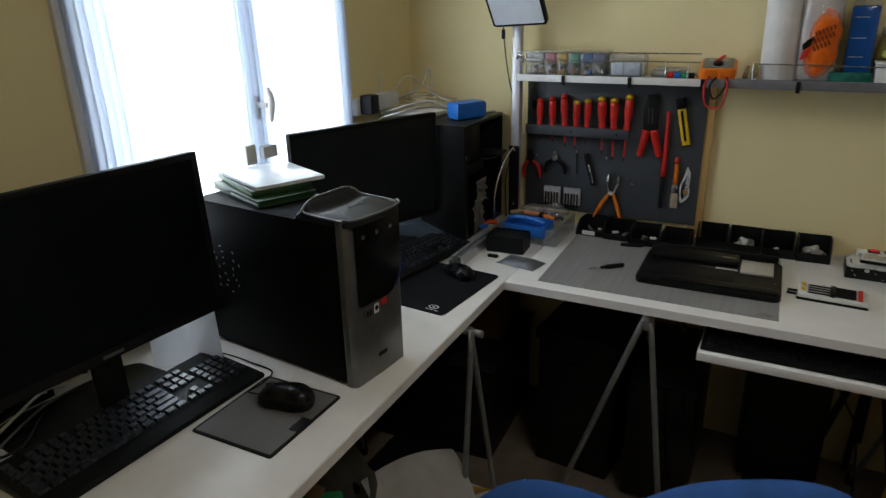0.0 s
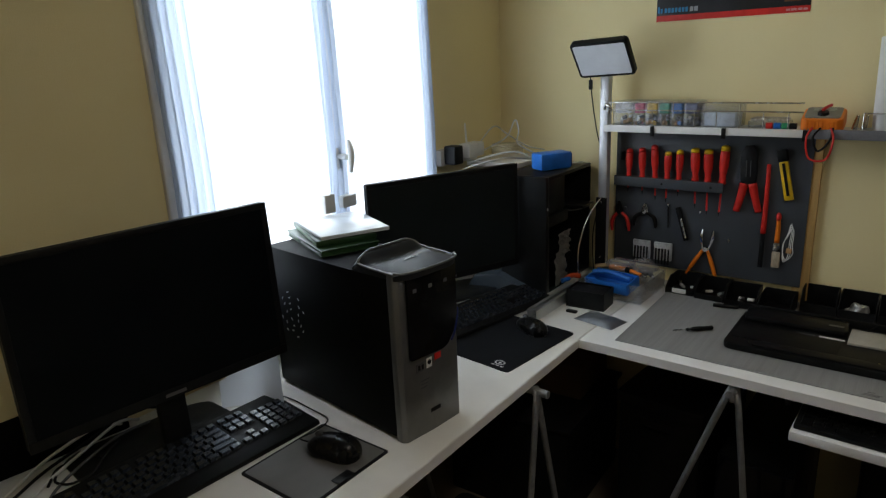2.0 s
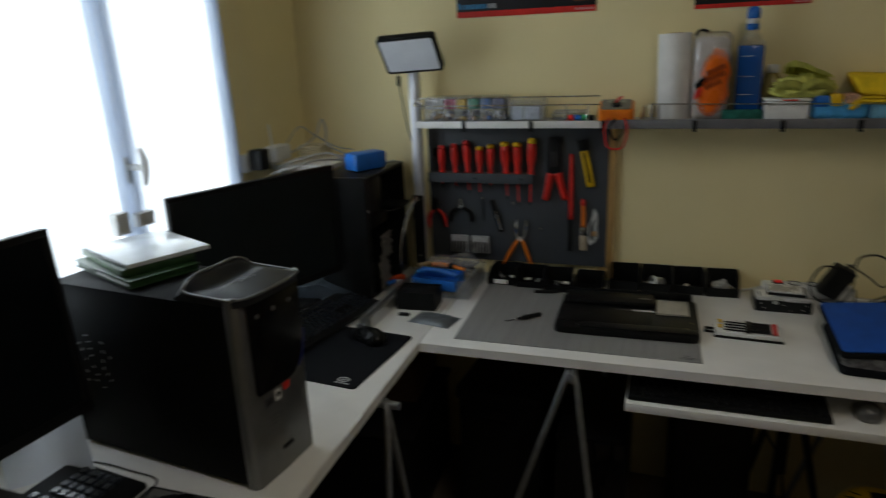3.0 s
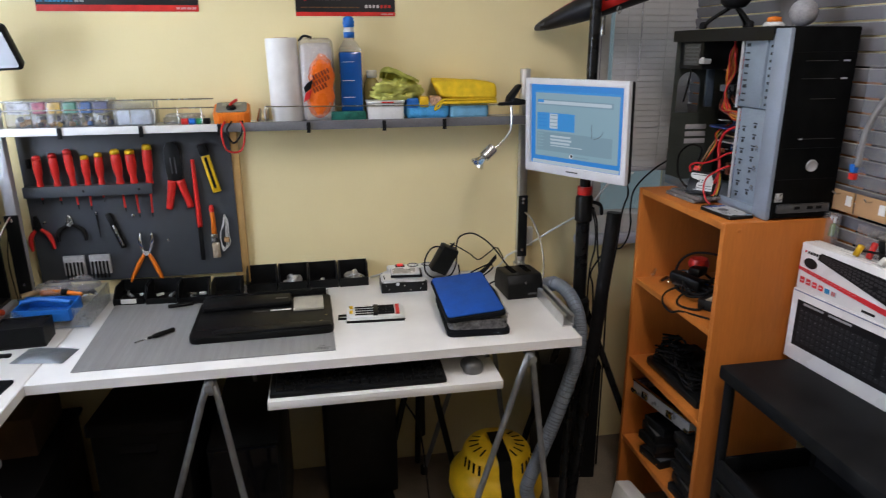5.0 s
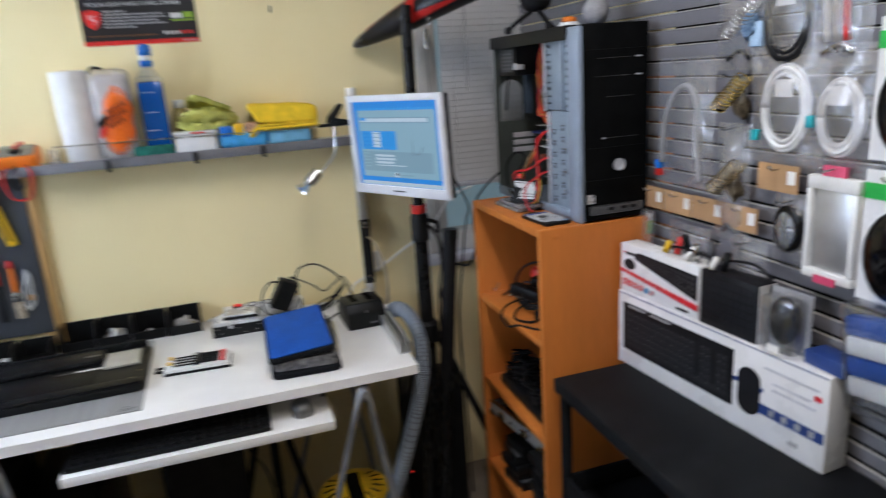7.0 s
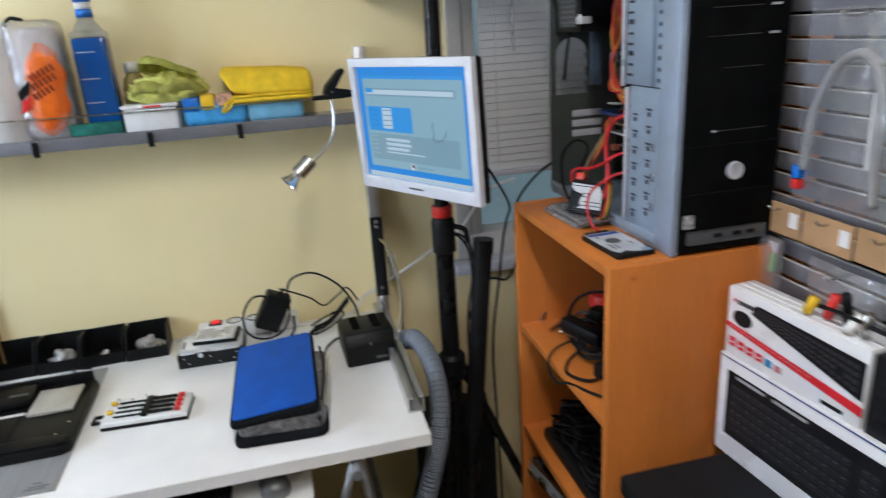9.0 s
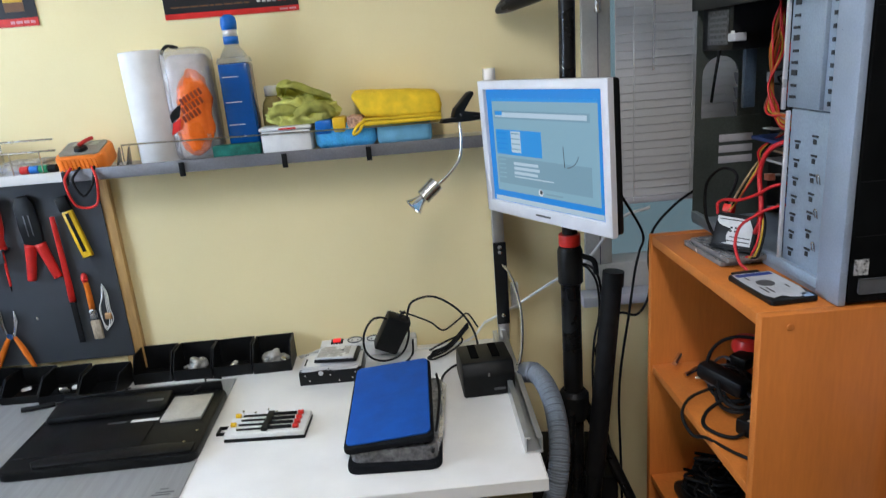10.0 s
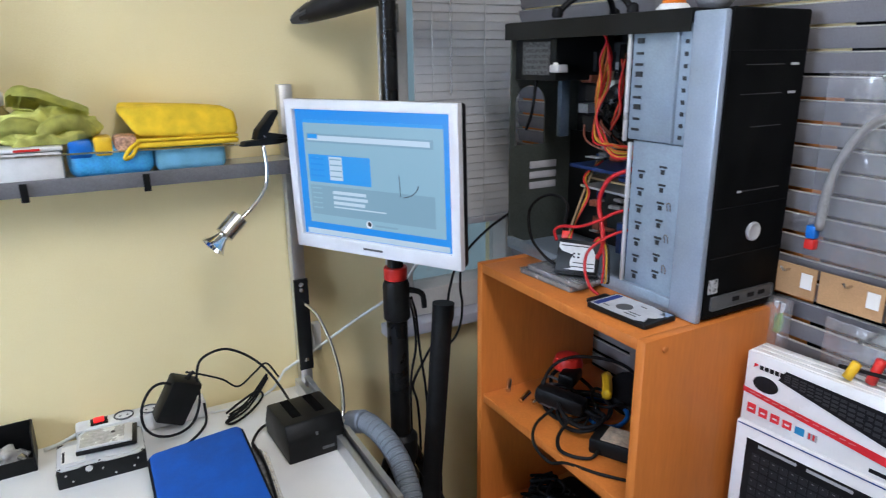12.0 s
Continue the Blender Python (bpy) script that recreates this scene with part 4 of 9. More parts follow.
part("aerial", cyl(B(), (0.06, 0.02, 0.068), (0.06, 0.012, 0.14), 0.004, 0.003, 8), white_plastic, rep)
lead_white = material("lead_white", (0.50, 0.49, 0.46), 0.45, vary=0.05)
leads = thing("white_leads", "tangle of white network leads above the monitor", "cable")
for pts, r in (([(-1.25, 2.15, 1.21), (-1.20, 2.22, 1.25), (-1.18, 2.25, 1.31), (-1.165, 2.25, 1.27), (-1.15, 2.22, 1.23), (-1.10, 2.26, 1.19), (-1.06, 2.32, 1.16)], 0.004),
               ([(-1.26, 2.06, 1.17), (-1.18, 2.05, 1.20), (-1.10, 2.12, 1.215), (-1.05, 2.16, 1.19), (-1.0, 2.26, 1.16), (-0.95, 2.34, 1.155)], 0.0045),
               ([(-1.25, 2.02, 1.16), (-1.17, 2.0, 1.185), (-1.10, 2.08, 1.20), (-1.04, 2.26, 1.165)], 0.004),
               ([(-1.27, 2.14, 1.23), (-1.24, 2.2, 1.29), (-1.21, 2.24, 1.26), (-1.16, 2.3, 1.21), (-1.12, 2.36, 1.19)], 0.0035)):
    part("lead", tube(B(), pts, r * 0.75, 8, 7), lead_white, leads)
coil = thing("rolled_lead", "grey-beige roll of cable on the corner shelf", "cable", pose(-1.21, 2.24, 1.178))
part("coil", tube(B(), [((0.05 + 0.006 * math.sin(5 * a)) * math.cos(a), (0.05 + 0.006 * math.cos(3 * a)) * math.sin(a), 0.012 + 0.004 * a / 3) for a in [math.tau * 4 * k / 60 for k in range(61)]], 0.006, 7, 2), material("beige_lead", (0.50, 0.42, 0.26), 0.6), coil)
ledge = thing("corner_shelf", "small white shelf in the corner that carries leads", "shelf", pose(X0, Y1, 1.15))
part("board", box(B(), 0.0005, 0.22, -0.24, -0.0005, 0, 0.018, 0.002), white_laminate, ledge)
for y in (-0.20, -0.04):
    part("bracket", prism(B(), [(0.001, -0.09), (0.012, -0.09), (0.14, -0.001), (0.001, -0.001)], y, y + 0.004, "y"), white_paint, ledge)

slate_gloss = material("slate_gloss", (0.045, 0.058, 0.072), 0.22, vary=0.05, scale=12, fine=400, bump=0.0)
plate = thing("foot_plate", "glossy slate-coloured wedge plate behind the second monitor", "stand foot", pose(-1.09, 2.07, DESK, 0, 0, 12))
part("plate", prism(B(), [(-0.13, 0.006), (0.13, 0.004), (0.11, 0.012), (-0.02, 0.060), (-0.10, 0.050)], -0.10, 0.14, "y", 0.003), slate_gloss, plate)
for x, y in ((-0.11, -0.08), (0.10, -0.08), (-0.11, 0.12), (0.10, 0.12)):
    part("foot", cyl(B(), (x, y, 0), (x, y, 0.007), 0.008, seg=10), black_rubber, plate)
for x, y, a, w, d in ((-1.115, 1.905, 30, 0.085, 0.045), (-0.955, 1.985, -18, 0.10, 0.03), (-0.90, 2.005, 10, 0.06, 0.028)):
    solo("paper_slip", box(B(), -w / 2, w / 2, -d / 2, d / 2, 0.0, 0.0025, 0.0008, m=pose(x, y, DESK, 0, 0, a)), paper_white, "white paper slip lying by the black keyboard", "paper", group="paper slips")

# ---- tools on the board ----
FACE = 2.361


def hung(name, label, category, x, z, tilt=0.0, group="tools on the board", out=0.0):
    """A tool that hangs flat on the board: local x across, z up, -y out of the board."""
    return thing(name, label, category, pose(x, FACE - out, z, 0, -tilt, 0), group)


for k, (x, top) in enumerate(((-0.776, 1.211), (-0.727, 1.217), (-0.682, 1.228), (-0.641, 1.208), (-0.602, 1.215), (-0.548, 1.224), (-0.508, 1.222), (-0.463, 1.236))):
    two_tone, h = k > 2, top - 1.118
    d = hung("screwdriver", "insulated screwdriver with a red and yellow handle" if two_tone else "insulated screwdriver with a plain red handle", "screwdriver", x, 1.118, rnd.uniform(-3, 3), "screwdrivers in the rack", 0.018)
    r = 0.0150 if k > 4 else 0.0125
    part("handle", lathe(B(), [(0.004, -0.002), (r * 0.75, 0.0), (r * 0.72, h * 0.10), (r * 0.62, h * 0.18), (r * 0.95, h * 0.42), (r, h * 0.7), (r * 0.92, h * 0.86), (r * 0.6, h * 0.90)], 14), red_plastic, d)
    part("cap", lathe(B(), [(r * 0.62, h * 0.885), (r * 0.94, h * 0.86), (r * 0.9, h * 0.96), (r * 0.5, h)], 14), yellow_plastic if two_tone else red_plastic, d)
    part("collar", lathe(B(), [(r * 0.8, -0.004), (r * 0.8, 0.003)], 14), red_plastic, d)
    long = (0.03, 0.035, 0.05, 0.055, 0.03, 0.065, 0.085, 0.085)[k]
    part("shaft", cyl(B(), (0, 0, -long - 0.012), (0, 0, -0.004), 0.0032, seg=8), red_plastic, d)
    part("tip", cyl(B(), (0, 0, -long - 0.026), (0, 0, -long - 0.012), 0.0015, 0.0025, 8), black_steel, d)


def pliers(name, label, x, z, tilt, grip, jaw_mat, spread, long, jaw=0.045, open_jaw=0.0, bow=0.75):
    """Two crossing levers with sleeved handles."""
    t = hung(name, label, "pliers", x, z, tilt, out=0.010)
    for s in (-1, 1):
        bm = prism(B(), [(s * 0.003, -0.006), (s * 0.012, 0.0), (s * (0.009 + open_jaw), jaw * 0.6), (s * (0.004 + open_jaw), jaw), (s * open_jaw, jaw), (s * (0.001 + open_jaw * 0.7), jaw * 0.35)], -0.004, 0.004, "y", 0.001)
        part("jaw", bm, jaw_mat, t)
        bm = tube(B(), [(s * 0.007, 0, -0.004), (s * spread * bow, 0, -long * 0.35), (s * spread * (bow + 1) / 1.9, -0.001, -long * 0.7), (s * spread * min(1.0, 1.67 - bow), 0, -long)], 0.006, 8, 6, lambda q: 0.0048 + 0.0026 * math.sin(math.pi * min(1, q * 1.1)))
        part("handle", bm, grip, t)
    part("pivot", cyl(B(), (0, -0.0075, 0.0), (0, 0.004, 0.0), 0.008, seg=14), jaw_mat, t)
    return t


pliers("wire_stripper", "steel wire stripper with orange handles", -0.503, 0.888, -5, orange_plastic, chrome, 0.050, 0.100, 0.068, 0.015, 0.45)
pliers("side_cutters", "small side cutters with black handles", -0.715, 0.995, 0, black_rubber, steel, 0.042, 0.055, 0.028)
pliers("combination_pliers", "pliers with red handles", -0.808, 0.985, 4, red_plastic, black_steel, 0.034, 0.07, 0.04)
crimp = hung("crimping_tool", "black crimping tool with red sleeved handles", "crimping tool", -0.386, 1.112, 2, out=0.010)
part("head", prism(B(), [(-0.022, 0), (0.022, 0), (0.026, 0.05), (0.024, 0.11), (0.012, 0.128), (-0.012, 0.126), (-0.024, 0.105), (-0.026, 0.05)], -0.005, 0.005, "y", 0.002), black_steel, crimp)
for s in (-1, 1):
    part("handle", tube(B(), [(s * 0.012, 0, 0.008), (s * 0.020, 0, -0.03), (s * 0.033, 0, -0.082)], 0.012, 10, 5, lambda q: 0.0135 - 0.003 * q), red_plastic, crimp)
    part("die", box(B(), s * 0.006 - 0.0015, s * 0.006 + 0.0015, -0.0065, -0.0055, 0.03, 0.08, 0.0004), grey_plastic, crimp)
cutter = hung("utility_knife", "yellow and black snap-off utility knife", "knife", -0.282, 1.15, 12.5, out=0.010)
part("body", box(B(), -0.013, 0.013, -0.006, 0.006, -0.075, 0.045, 0.003), yellow_plastic, cutter)
part("slider_track", box(B(), -0.004, 0.004, -0.0072, -0.0062, -0.06, 0.04), black_plastic, cutter)
part("head", box(B(), -0.015, 0.015, -0.0075, 0.0065, 0.046, 0.082, 0.004), black_plastic, cutter)
bar = hung("file", "long flat file with a red handle", "file", -0.331, 0.965, 0, out=0.010)
part("handle", tube(B(), [(0.0, 0, 0), (0.001, 0, 0.1), (0, 0, 0.218)], 0.009, 10, 4, lambda q: 0.0085 - 0.0025 * q), red_plastic, bar)
part("blade", box(B(), -0.007, 0.007, -0.002, 0.002, -0.112, 0.0, 0.001), black_steel, bar)
brush = hung("paint_brush", "small brush with an orange handle and pale bristles", "brush", -0.289, 0.94, 1, out=0.008)
part("handle", tube(B(), [(0, 0, 0.0), (0.001, 0, 0.05), (0, 0, 0.075)], 0.007, 10, 4, lambda q: 0.0078 - 0.0015 * q), orange_plastic, brush)
part("tip", lathe(B(), [(0.007, 0.072), (0.0085, 0.08), (0.006, 0.092), (0.002, 0.095)], 12), red_plastic, brush)
part("ferrule", box(B(), -0.010, 0.010, -0.004, 0.004, -0.030, -0.001, 0.003), steel, brush)
part("bristles", box(B(), -0.012, 0.012, -0.005, 0.005, -0.082, -0.031, 0.003), material("bristle", (0.34, 0.28, 0.20), 0.8, vary=0.2, scale=60, fine=900, bump=0.4, stretch=(1, 1, 0.1)), brush)
lead = hung("usb_lead", "short white lead looped on the board", "cable", -0.256, 0.94, -6, out=0.006)
for k in range(3):
    part("loop", tube(B(), [((0.010 + 0.0035 * k) * math.sin(a) * (1 if math.cos(a) < 0 else 0.5) + 0.003 * (k - 1), -0.002 * k, (0.062 - 0.005 * k) * math.cos(a)) for a in [math.tau * j / 12 for j in range(13)]], 0.0014, 6, 4), white_plastic, lead)
part("tie", box(B(), -0.002, 0.014, -0.008, 0.002, -0.03, -0.014, 0.002), card_brown, lead)
knife = hung("folding_knife", "dark folding pocket knife with a metal edge", "knife", -0.585, 0.965, 17, out=0.009)
part("handle", box(B(), -0.009, 0.009, -0.006, 0.006, -0.06, 0.06, 0.004), black_plastic, knife)
part("edge", box(B(), -0.0015, 0.006, -0.0075, -0.0063, -0.05, 0.02, 0.0004), steel, knife)
awl = hung("awl", "thin steel awl with a dark tip", "awl", -0.636, 1.02, 2, out=0.006)
part("shaft", cyl(B(), (0, 0, -0.075), (0, 0, 0.0), 0.0018, 0.003, 8), black_steel, awl)
part("head", lathe(B(), [(0.003, 0), (0.005, 0.003), (0.004, 0.009), (0.001, 0.011)], 10), steel, awl)
for x in (-0.722, -0.646):
    b = hung("bit_set", "clear case of slim steel bits", "bit set", x, 0.815, 0, "bit sets", 0.008)
    part("case", box(B(), -0.031, 0.031, -0.006, 0.006, 0.012, 0.075, 0.002), material("bit_case", (0.42, 0.42, 0.43), 0.4, vary=0.1, scale=50), b)
    for k in range(5):
        part("bit", cyl(B(), (-0.022 + 0.011 * k, -0.008, 0.0), (-0.022 + 0.011 * k, -0.008, 0.055), 0.0028, seg=7), black_steel, b)
for x, z in ((-0.434, 0.924), (-0.79, 1.0), (-0.53, 1.01)):
    solo("board_screw", lathe(B(), [(0.005, 0), (0.0045, 0.003), (0.002, 0.004)], 12, pose(x, FACE, z, 90, 0, 0)), steel, "small bright screw in the tool board", "screw", group="board screws")
solo("board_hook", box(B(), -0.808, -0.798, FACE - 0.012, FACE, 1.17, 1.20, 0.002), black_plastic, "small black hook on the tool board", "hook")

# ---- parts bins along the wall ----
rubble = material("metal_bits", (0.45, 0.45, 0.44), 0.4, metal=0.5, vary=0.25, scale=80, fine=300, bump=0.3)


crinkle = material("crinkle", (0.42, 0.41, 0.39), 0.3, vary=0.1, scale=60, fine=200, bump=0.3)


def parts_bin(x, y, w, d, h, fill, lean=0.0, label="open black plastic parts bin"):
    """An open-fronted stacking bin; local y to the wall."""
    t = thing("parts_bin", label, "parts bin", pose(x, y, DESK, 0, 0, rnd.uniform(-4, 4)) @ pose(0, 0, 0, lean, 0, 0), "parts bins")
    part("floor", box(B(), -w / 2, w / 2, 0, d, 0, 0.003), black_plastic, t)
    part("back", box(B(), -w / 2, w / 2, d - 0.003, d, 0.0032, h), black_plastic, t)
    for s in (-1, 1):
        side = [(0.0, 0.0032), (d - 0.0032, 0.0032), (d - 0.0032, h), (d * 0.35, h), (0.0, h * 0.42)]
        bm = prism(B(), side, s * w / 2 - (0.003 if s > 0 else 0), s * w / 2 + (0.003 if s < 0 else 0), "x")
        part("side", bm, black_plastic, t)
    part("front", box(B(), -w / 2 + 0.0032, w / 2 - 0.0032, 0, 0.003, 0.0032, h * 0.42), black_plastic, t)
    if fill:
        for k in range(fill):
            px, py = rnd.uniform(-w * 0.3, w * 0.3), rnd.uniform(d * 0.25, d * 0.75)
            bm = box(B(), -0.011, 0.011, -0.006, 0.006, 0, 0.008, 0.002, m=pose(px, py, 0.004 + 0.006 * (k % 4), rnd.uniform(-30, 30), rnd.uniform(-30, 30), rnd.uniform(0, 180)))
            part("content", bm, (rubble, paper_white, steel)[k % 3], t)
        if fill > 6:
            bm = B()
            bmesh.ops.create_icosphere(bm, subdivisions=3, radius=0.024)
            for v in bm.verts:
                v.co *= 1 + 0.6 * noise.noise(v.co * 55 + Vector((fill, 0, 0)))
                v.co.z = max(0.0, 0.012 + v.co.z * 0.7)
            part("crumpled_bag", bm, (crinkle if fill == 7 else rubble), t).matrix_basis = pose(0, d * 0.5, 0.012, 0, 0, 30)
    return t


for k, fill in enumerate((3, 2, 3, 0)):
    parts_bin(-0.548 + 0.098 * k, 2.245 - 0.01 * k, 0.092, 0.105, 0.052, fill)
for k, fill in enumerate((0, 9, 2, 7)):
    parts_bin(-0.148 + 0.100 * k, 2.288, 0.096, 0.085, 0.068, fill, label=("empty black parts bin", "black parts bin filled with metal bits", "nearly empty black parts bin", "black parts bin with crumpled pale bags")[k])
solo("paper_label", box(B(), -0.57, -0.525, 2.2435, 2.2445, 0.757, 0.772), paper_white, "white paper label on a parts bin", "label")

# ---- soldering mat, laptop, small tools ----
mat = thing("work_mat", "grey rubber work mat with faint ribs on the bench", "mat", pose(-0.252, 2.03, DESK, 0, 0, 0.5))
part("sheet", prism(B(), [(-0.320, -0.232), (0.328, -0.232), (0.318, 0.235), (-0.335, 0.235)], 0.0, 0.003), material("mat_ribbed", (0.275, 0.275, 0.270), 0.5, vary=0.055, scale=10, fine=160, bump=0.15, stretch=(9, 0.25, 1)), mat)
for x0, x1, y0 in ((0.28, 0.315, -0.215), (0.285, 0.30, -0.205), (0.275, 0.31, -0.222)):
    part("print_mark", box(B(), x0, x1, y0, y0 + 0.003, 0.0032, 0.0036), grey_plastic, mat)
lap = thing("laptop_base", "black laptop base without its keyboard on the work mat", "laptop", pose(-0.120, 2.038, DESK + 0.003, 0, 0, 1.5))
part("shell", prism(B(), [(x, y) for x, y in rounded(0.388, 0.272, 0.022)], 0.0, 0.020, bevel=0.004), black_plastic, lap)
part("deck", prism(B(), [(-0.178, 0.042), (0.070, 0.046), (0.078, 0.06), (0.074, 0.128), (-0.17, 0.132), (-0.186, 0.12)], 0.0203, 0.036, "z", 0.006), black_plastic, lap, "raised black keyboard deck")
part("rim", box(B(), -0.18, 0.182, 0.1335, 0.140, 0.012, 0.040, 0.003), black_plastic, lap)
part("palm_rest", prism(B(), [(-0.12, -0.132), (0.186, -0.130), (0.186, -0.100), (0.12, -0.092), (-0.10, -0.096), (-0.135, -0.11)], 0.0203, 0.026, "z", 0.002), black_plastic, lap)
part("tray_step", box(B(), -0.182, 0.07, -0.088, 0.038, 0.0203, 0.0222, 0.001), black_plastic, lap)
part("cover_plate", box(B(), 0.082, 0.170, 0.0, 0.104, 0.0205, 0.027, 0.001), material("plate_beige", (0.50, 0.48, 0.42), 0.4, metal=0.2, vary=0.05), lap, "pale metal drive plate")
part("label", box(B(), 0.015, 0.075, 0.012, 0.022, 0.0224, 0.0230), paper_white, lap)
part("label", box(B(), -0.035, 0.005, 0.014, 0.020, 0.0224, 0.0229), grey_plastic, lap)
part("label", box(B(), 0.03, 0.066, 0.075, 0.085, 0.0361, 0.0366), grey_plastic, lap)
part("lead", tube(B(), [(0.12, 0.10, 0.03), (0.14, 0.15, 0.034), (0.125, 0.20, 0.02), (0.155, 0.225, 0.004)], 0.002, 6, 6), black_rubber, lap)
for x, y in ((-0.16, -0.09), (0.16, -0.09), (0.178, 0.12), (0.175, -0.05)):
    part("screw", cyl(B(), (x, y, 0.0226), (x, y, 0.0232), 0.003, seg=8), steel, lap)
sd = thing("screwdriver", "small black precision screwdriver lying on the mat", "screwdriver", pose(-0.365, 2.005, DESK + 0.0105, 0, 90, 222))
part("handle", lathe(B(), [(0.003, 0), (0.007, 0.004), (0.006, 0.022), (0.0072, 0.05), (0.006, 0.062), (0.003, 0.068)], 12), black_plastic, sd)
part("collar", lathe(B(), [(0.0045, 0.0682), (0.0045, 0.078), (0.002, 0.080)], 10), black_steel, sd)
part("shaft", cyl(B(), (0, 0, 0.080), (0, 0, 0.118), 0.0018, seg=6), steel, sd)
iron = thing("probe_lead", "black probe with a lead beside the mat", "probe", pose(-0.40, 2.19, DESK + 0.009))
part("probe", tube(B(), [(-0.02, 0, 0), (0.02, 0.006, 0.001), (0.05, 0.016, 0.0)], 0.006, 8, 4), black_plastic, iron)
part("lead", tube(B(), [(0.05, 0.016, 0), (0.12, 0.02, 0.0), (0.18, 0.03, 0.004), (0.22, 0.045, 0.01)], 0.002, 6, 5), black_rubber, iron)
kit = thing("screwdriver_set", "white tray of four precision screwdrivers on the bench", "screwdriver set", pose(0.20, 2.01, DESK, 0, 0, -3))
part("tray", box(B(), -0.085, 0.085, -0.042, 0.042, 0, 0.007, 0.002), black_plastic, kit)
part("insert", box(B(), -0.084, 0.084, -0.041, 0.041, 0.0072, 0.018, 0.002), white_plastic, kit)
for k in range(4):
    y = -0.027 + 0.018 * k
    part("blade", cyl(B(), (-0.06, y, 0.021), (-0.005, y, 0.021), 0.0022, seg=7), black_steel, kit)
    part("handle", cyl(B(), (-0.005, y, 0.0225), (0.055, y, 0.0225), 0.0036, seg=8), black_plastic, kit)
part("clasp", box(B(), -0.007, 0.007, -0.036, 0.036, 0.0182, 0.0265, 0.002), black_plastic, kit)
for k in range(4):
    part("end_cap", cyl(B(), (0.059, -0.027 + 0.018 * k, 0.0225), (0.070, -0.027 + 0.018 * k, 0.0225), 0.0052, seg=10), red_plastic, kit)
for k in (1, 3):
    part("end_cap", cyl(B(), (-0.076, -0.027 + 0.018 * k, 0.0225), (-0.066, -0.027 + 0.018 * k, 0.0225), 0.0050, seg=10), yellow_plastic, kit)
bm = B()
for x0, x1, y0, y1 in ((-0.110, -0.106, -0.014, 0.014), (-0.106, -0.0855, -0.014, -0.010), (-0.106, -0.0855, 0.010, 0.014)):
    box(bm, x0, x1, y0, y1, 0.001, 0.007)
part("hang_tab", bm, black_plastic, kit)
for k in range(4):
    solo("loose_screw", lathe(B(), [(0.0015, 0), (0.0015, 0.004), (0.003, 0.005), (0.001, 0.006)], 8, pose(0.13 + 0.025 * k + rnd.uniform(-0.005, 0.005), 2.085 + rnd.uniform(-0.008, 0.008), DESK)), steel, "tiny loose screw on the bench", "screw", group="loose screws")
hdd = thing("hard_drive", "bare 3.5 inch hard drive with black sides on the bench", "hard drive", pose(0.3105, 2.248, DESK, 0, 0, -0.5))
part("body", box(B(), -0.075, 0.075, -0.052, 0.052, 0.0, 0.034, 0.002), black_steel, hdd)
part("lid", prism(B(), [(-0.074, -0.040), (-0.066, -0.051), (-0.040, -0.051), (-0.030, -0.047), (0.000, -0.047), (0.008, -0.051), (0.062, -0.051), (0.074, -0.040), (0.074, 0.044), (0.066, 0.051), (-0.058, 0.051), (-0.074, 0.034)], 0.0342, 0.0368, "z", 0.001), light_silver, hdd)
part("lid_plateau", prism(B(), [(-0.068, -0.036), (-0.060, -0.044), (-0.036, -0.043), (-0.028, -0.039), (0.004, -0.039), (0.012, -0.043), (0.056, -0.043), (0.067, -0.034), (0.067, 0.038), (0.060, 0.045), (-0.054, 0.045), (-0.068, 0.030)], 0.0369, 0.0392, "z", 0.001), light_silver, hdd)
for x, y in ((-0.069, -0.045), (0.069, -0.045), (0.069, 0.046), (-0.004, -0.0445), (-0.066, 0.043)):
    part("lid_screw", cyl(B(), (x, y, 0.0369), (x, y, 0.0374), 0.0022, seg=8), black_steel, hdd)
part("label_print", box(B(), -0.0645, -0.0605, -0.028, 0.010, 0.0398, 0.0401), black_plastic, hdd)
part("label", box(B(), -0.066, -0.026, -0.033, 0.030, 0.0393, 0.0397), paper_white, hdd)
part("seal", cyl(B(), (-0.022, -0.0525, 0.03), (-0.022, -0.0530, 0.03), 0.006, seg=16), light_silver, hdd)
for x, z in ((-0.05, 0.012), (0.0, 0.024), (0.052, 0.012), (-0.06, 0.026), (0.06, 0.026), (0.02, 0.008)):
    part("screw", lathe(B(), [(0.0024, 0), (0.002, 0.001)], 10, pose(x, -0.052, z, 90, 0, 0)), steel, hdd)
ssd = thing("hard_drive", "small 2.5 inch drive lying on the larger one", "hard drive", pose(0.324, 2.262, DESK + 0.0402, 0, 0, -5))
part("body", box(B(), -0.052, 0.052, -0.036, 0.036, 0, 0.0085, 0.0015), black_steel, ssd)
part("cover", prism(B(), [(-0.051, -0.035), (0.044, -0.035), (0.044, 0.035), (-0.040, 0.035), (-0.051, 0.022)], 0.0086, 0.0122, "z", 0.0012), light_silver, ssd)
part("label", prism(B(), [(-0.046, -0.029), (0.030, -0.029), (0.030, 0.029), (-0.036, 0.029), (-0.046, 0.018)], 0.0123, 0.0126), material("foil_drive", (0.52, 0.52, 0.51), 0.25, metal=0.3, vary=0.12, scale=45, fine=200), ssd)
part("spindle_mark", cyl(B(), (0.010, 0.008, 0.0127), (0.010, 0.008, 0.0130), 0.0042, seg=16), black_plastic, ssd)
wal = thing("disc_wallet", "zipped blue and black disc wallet, bulging open", "disc wallet", pose(0.474, 1.966, DESK, 0, 0, -4.5))
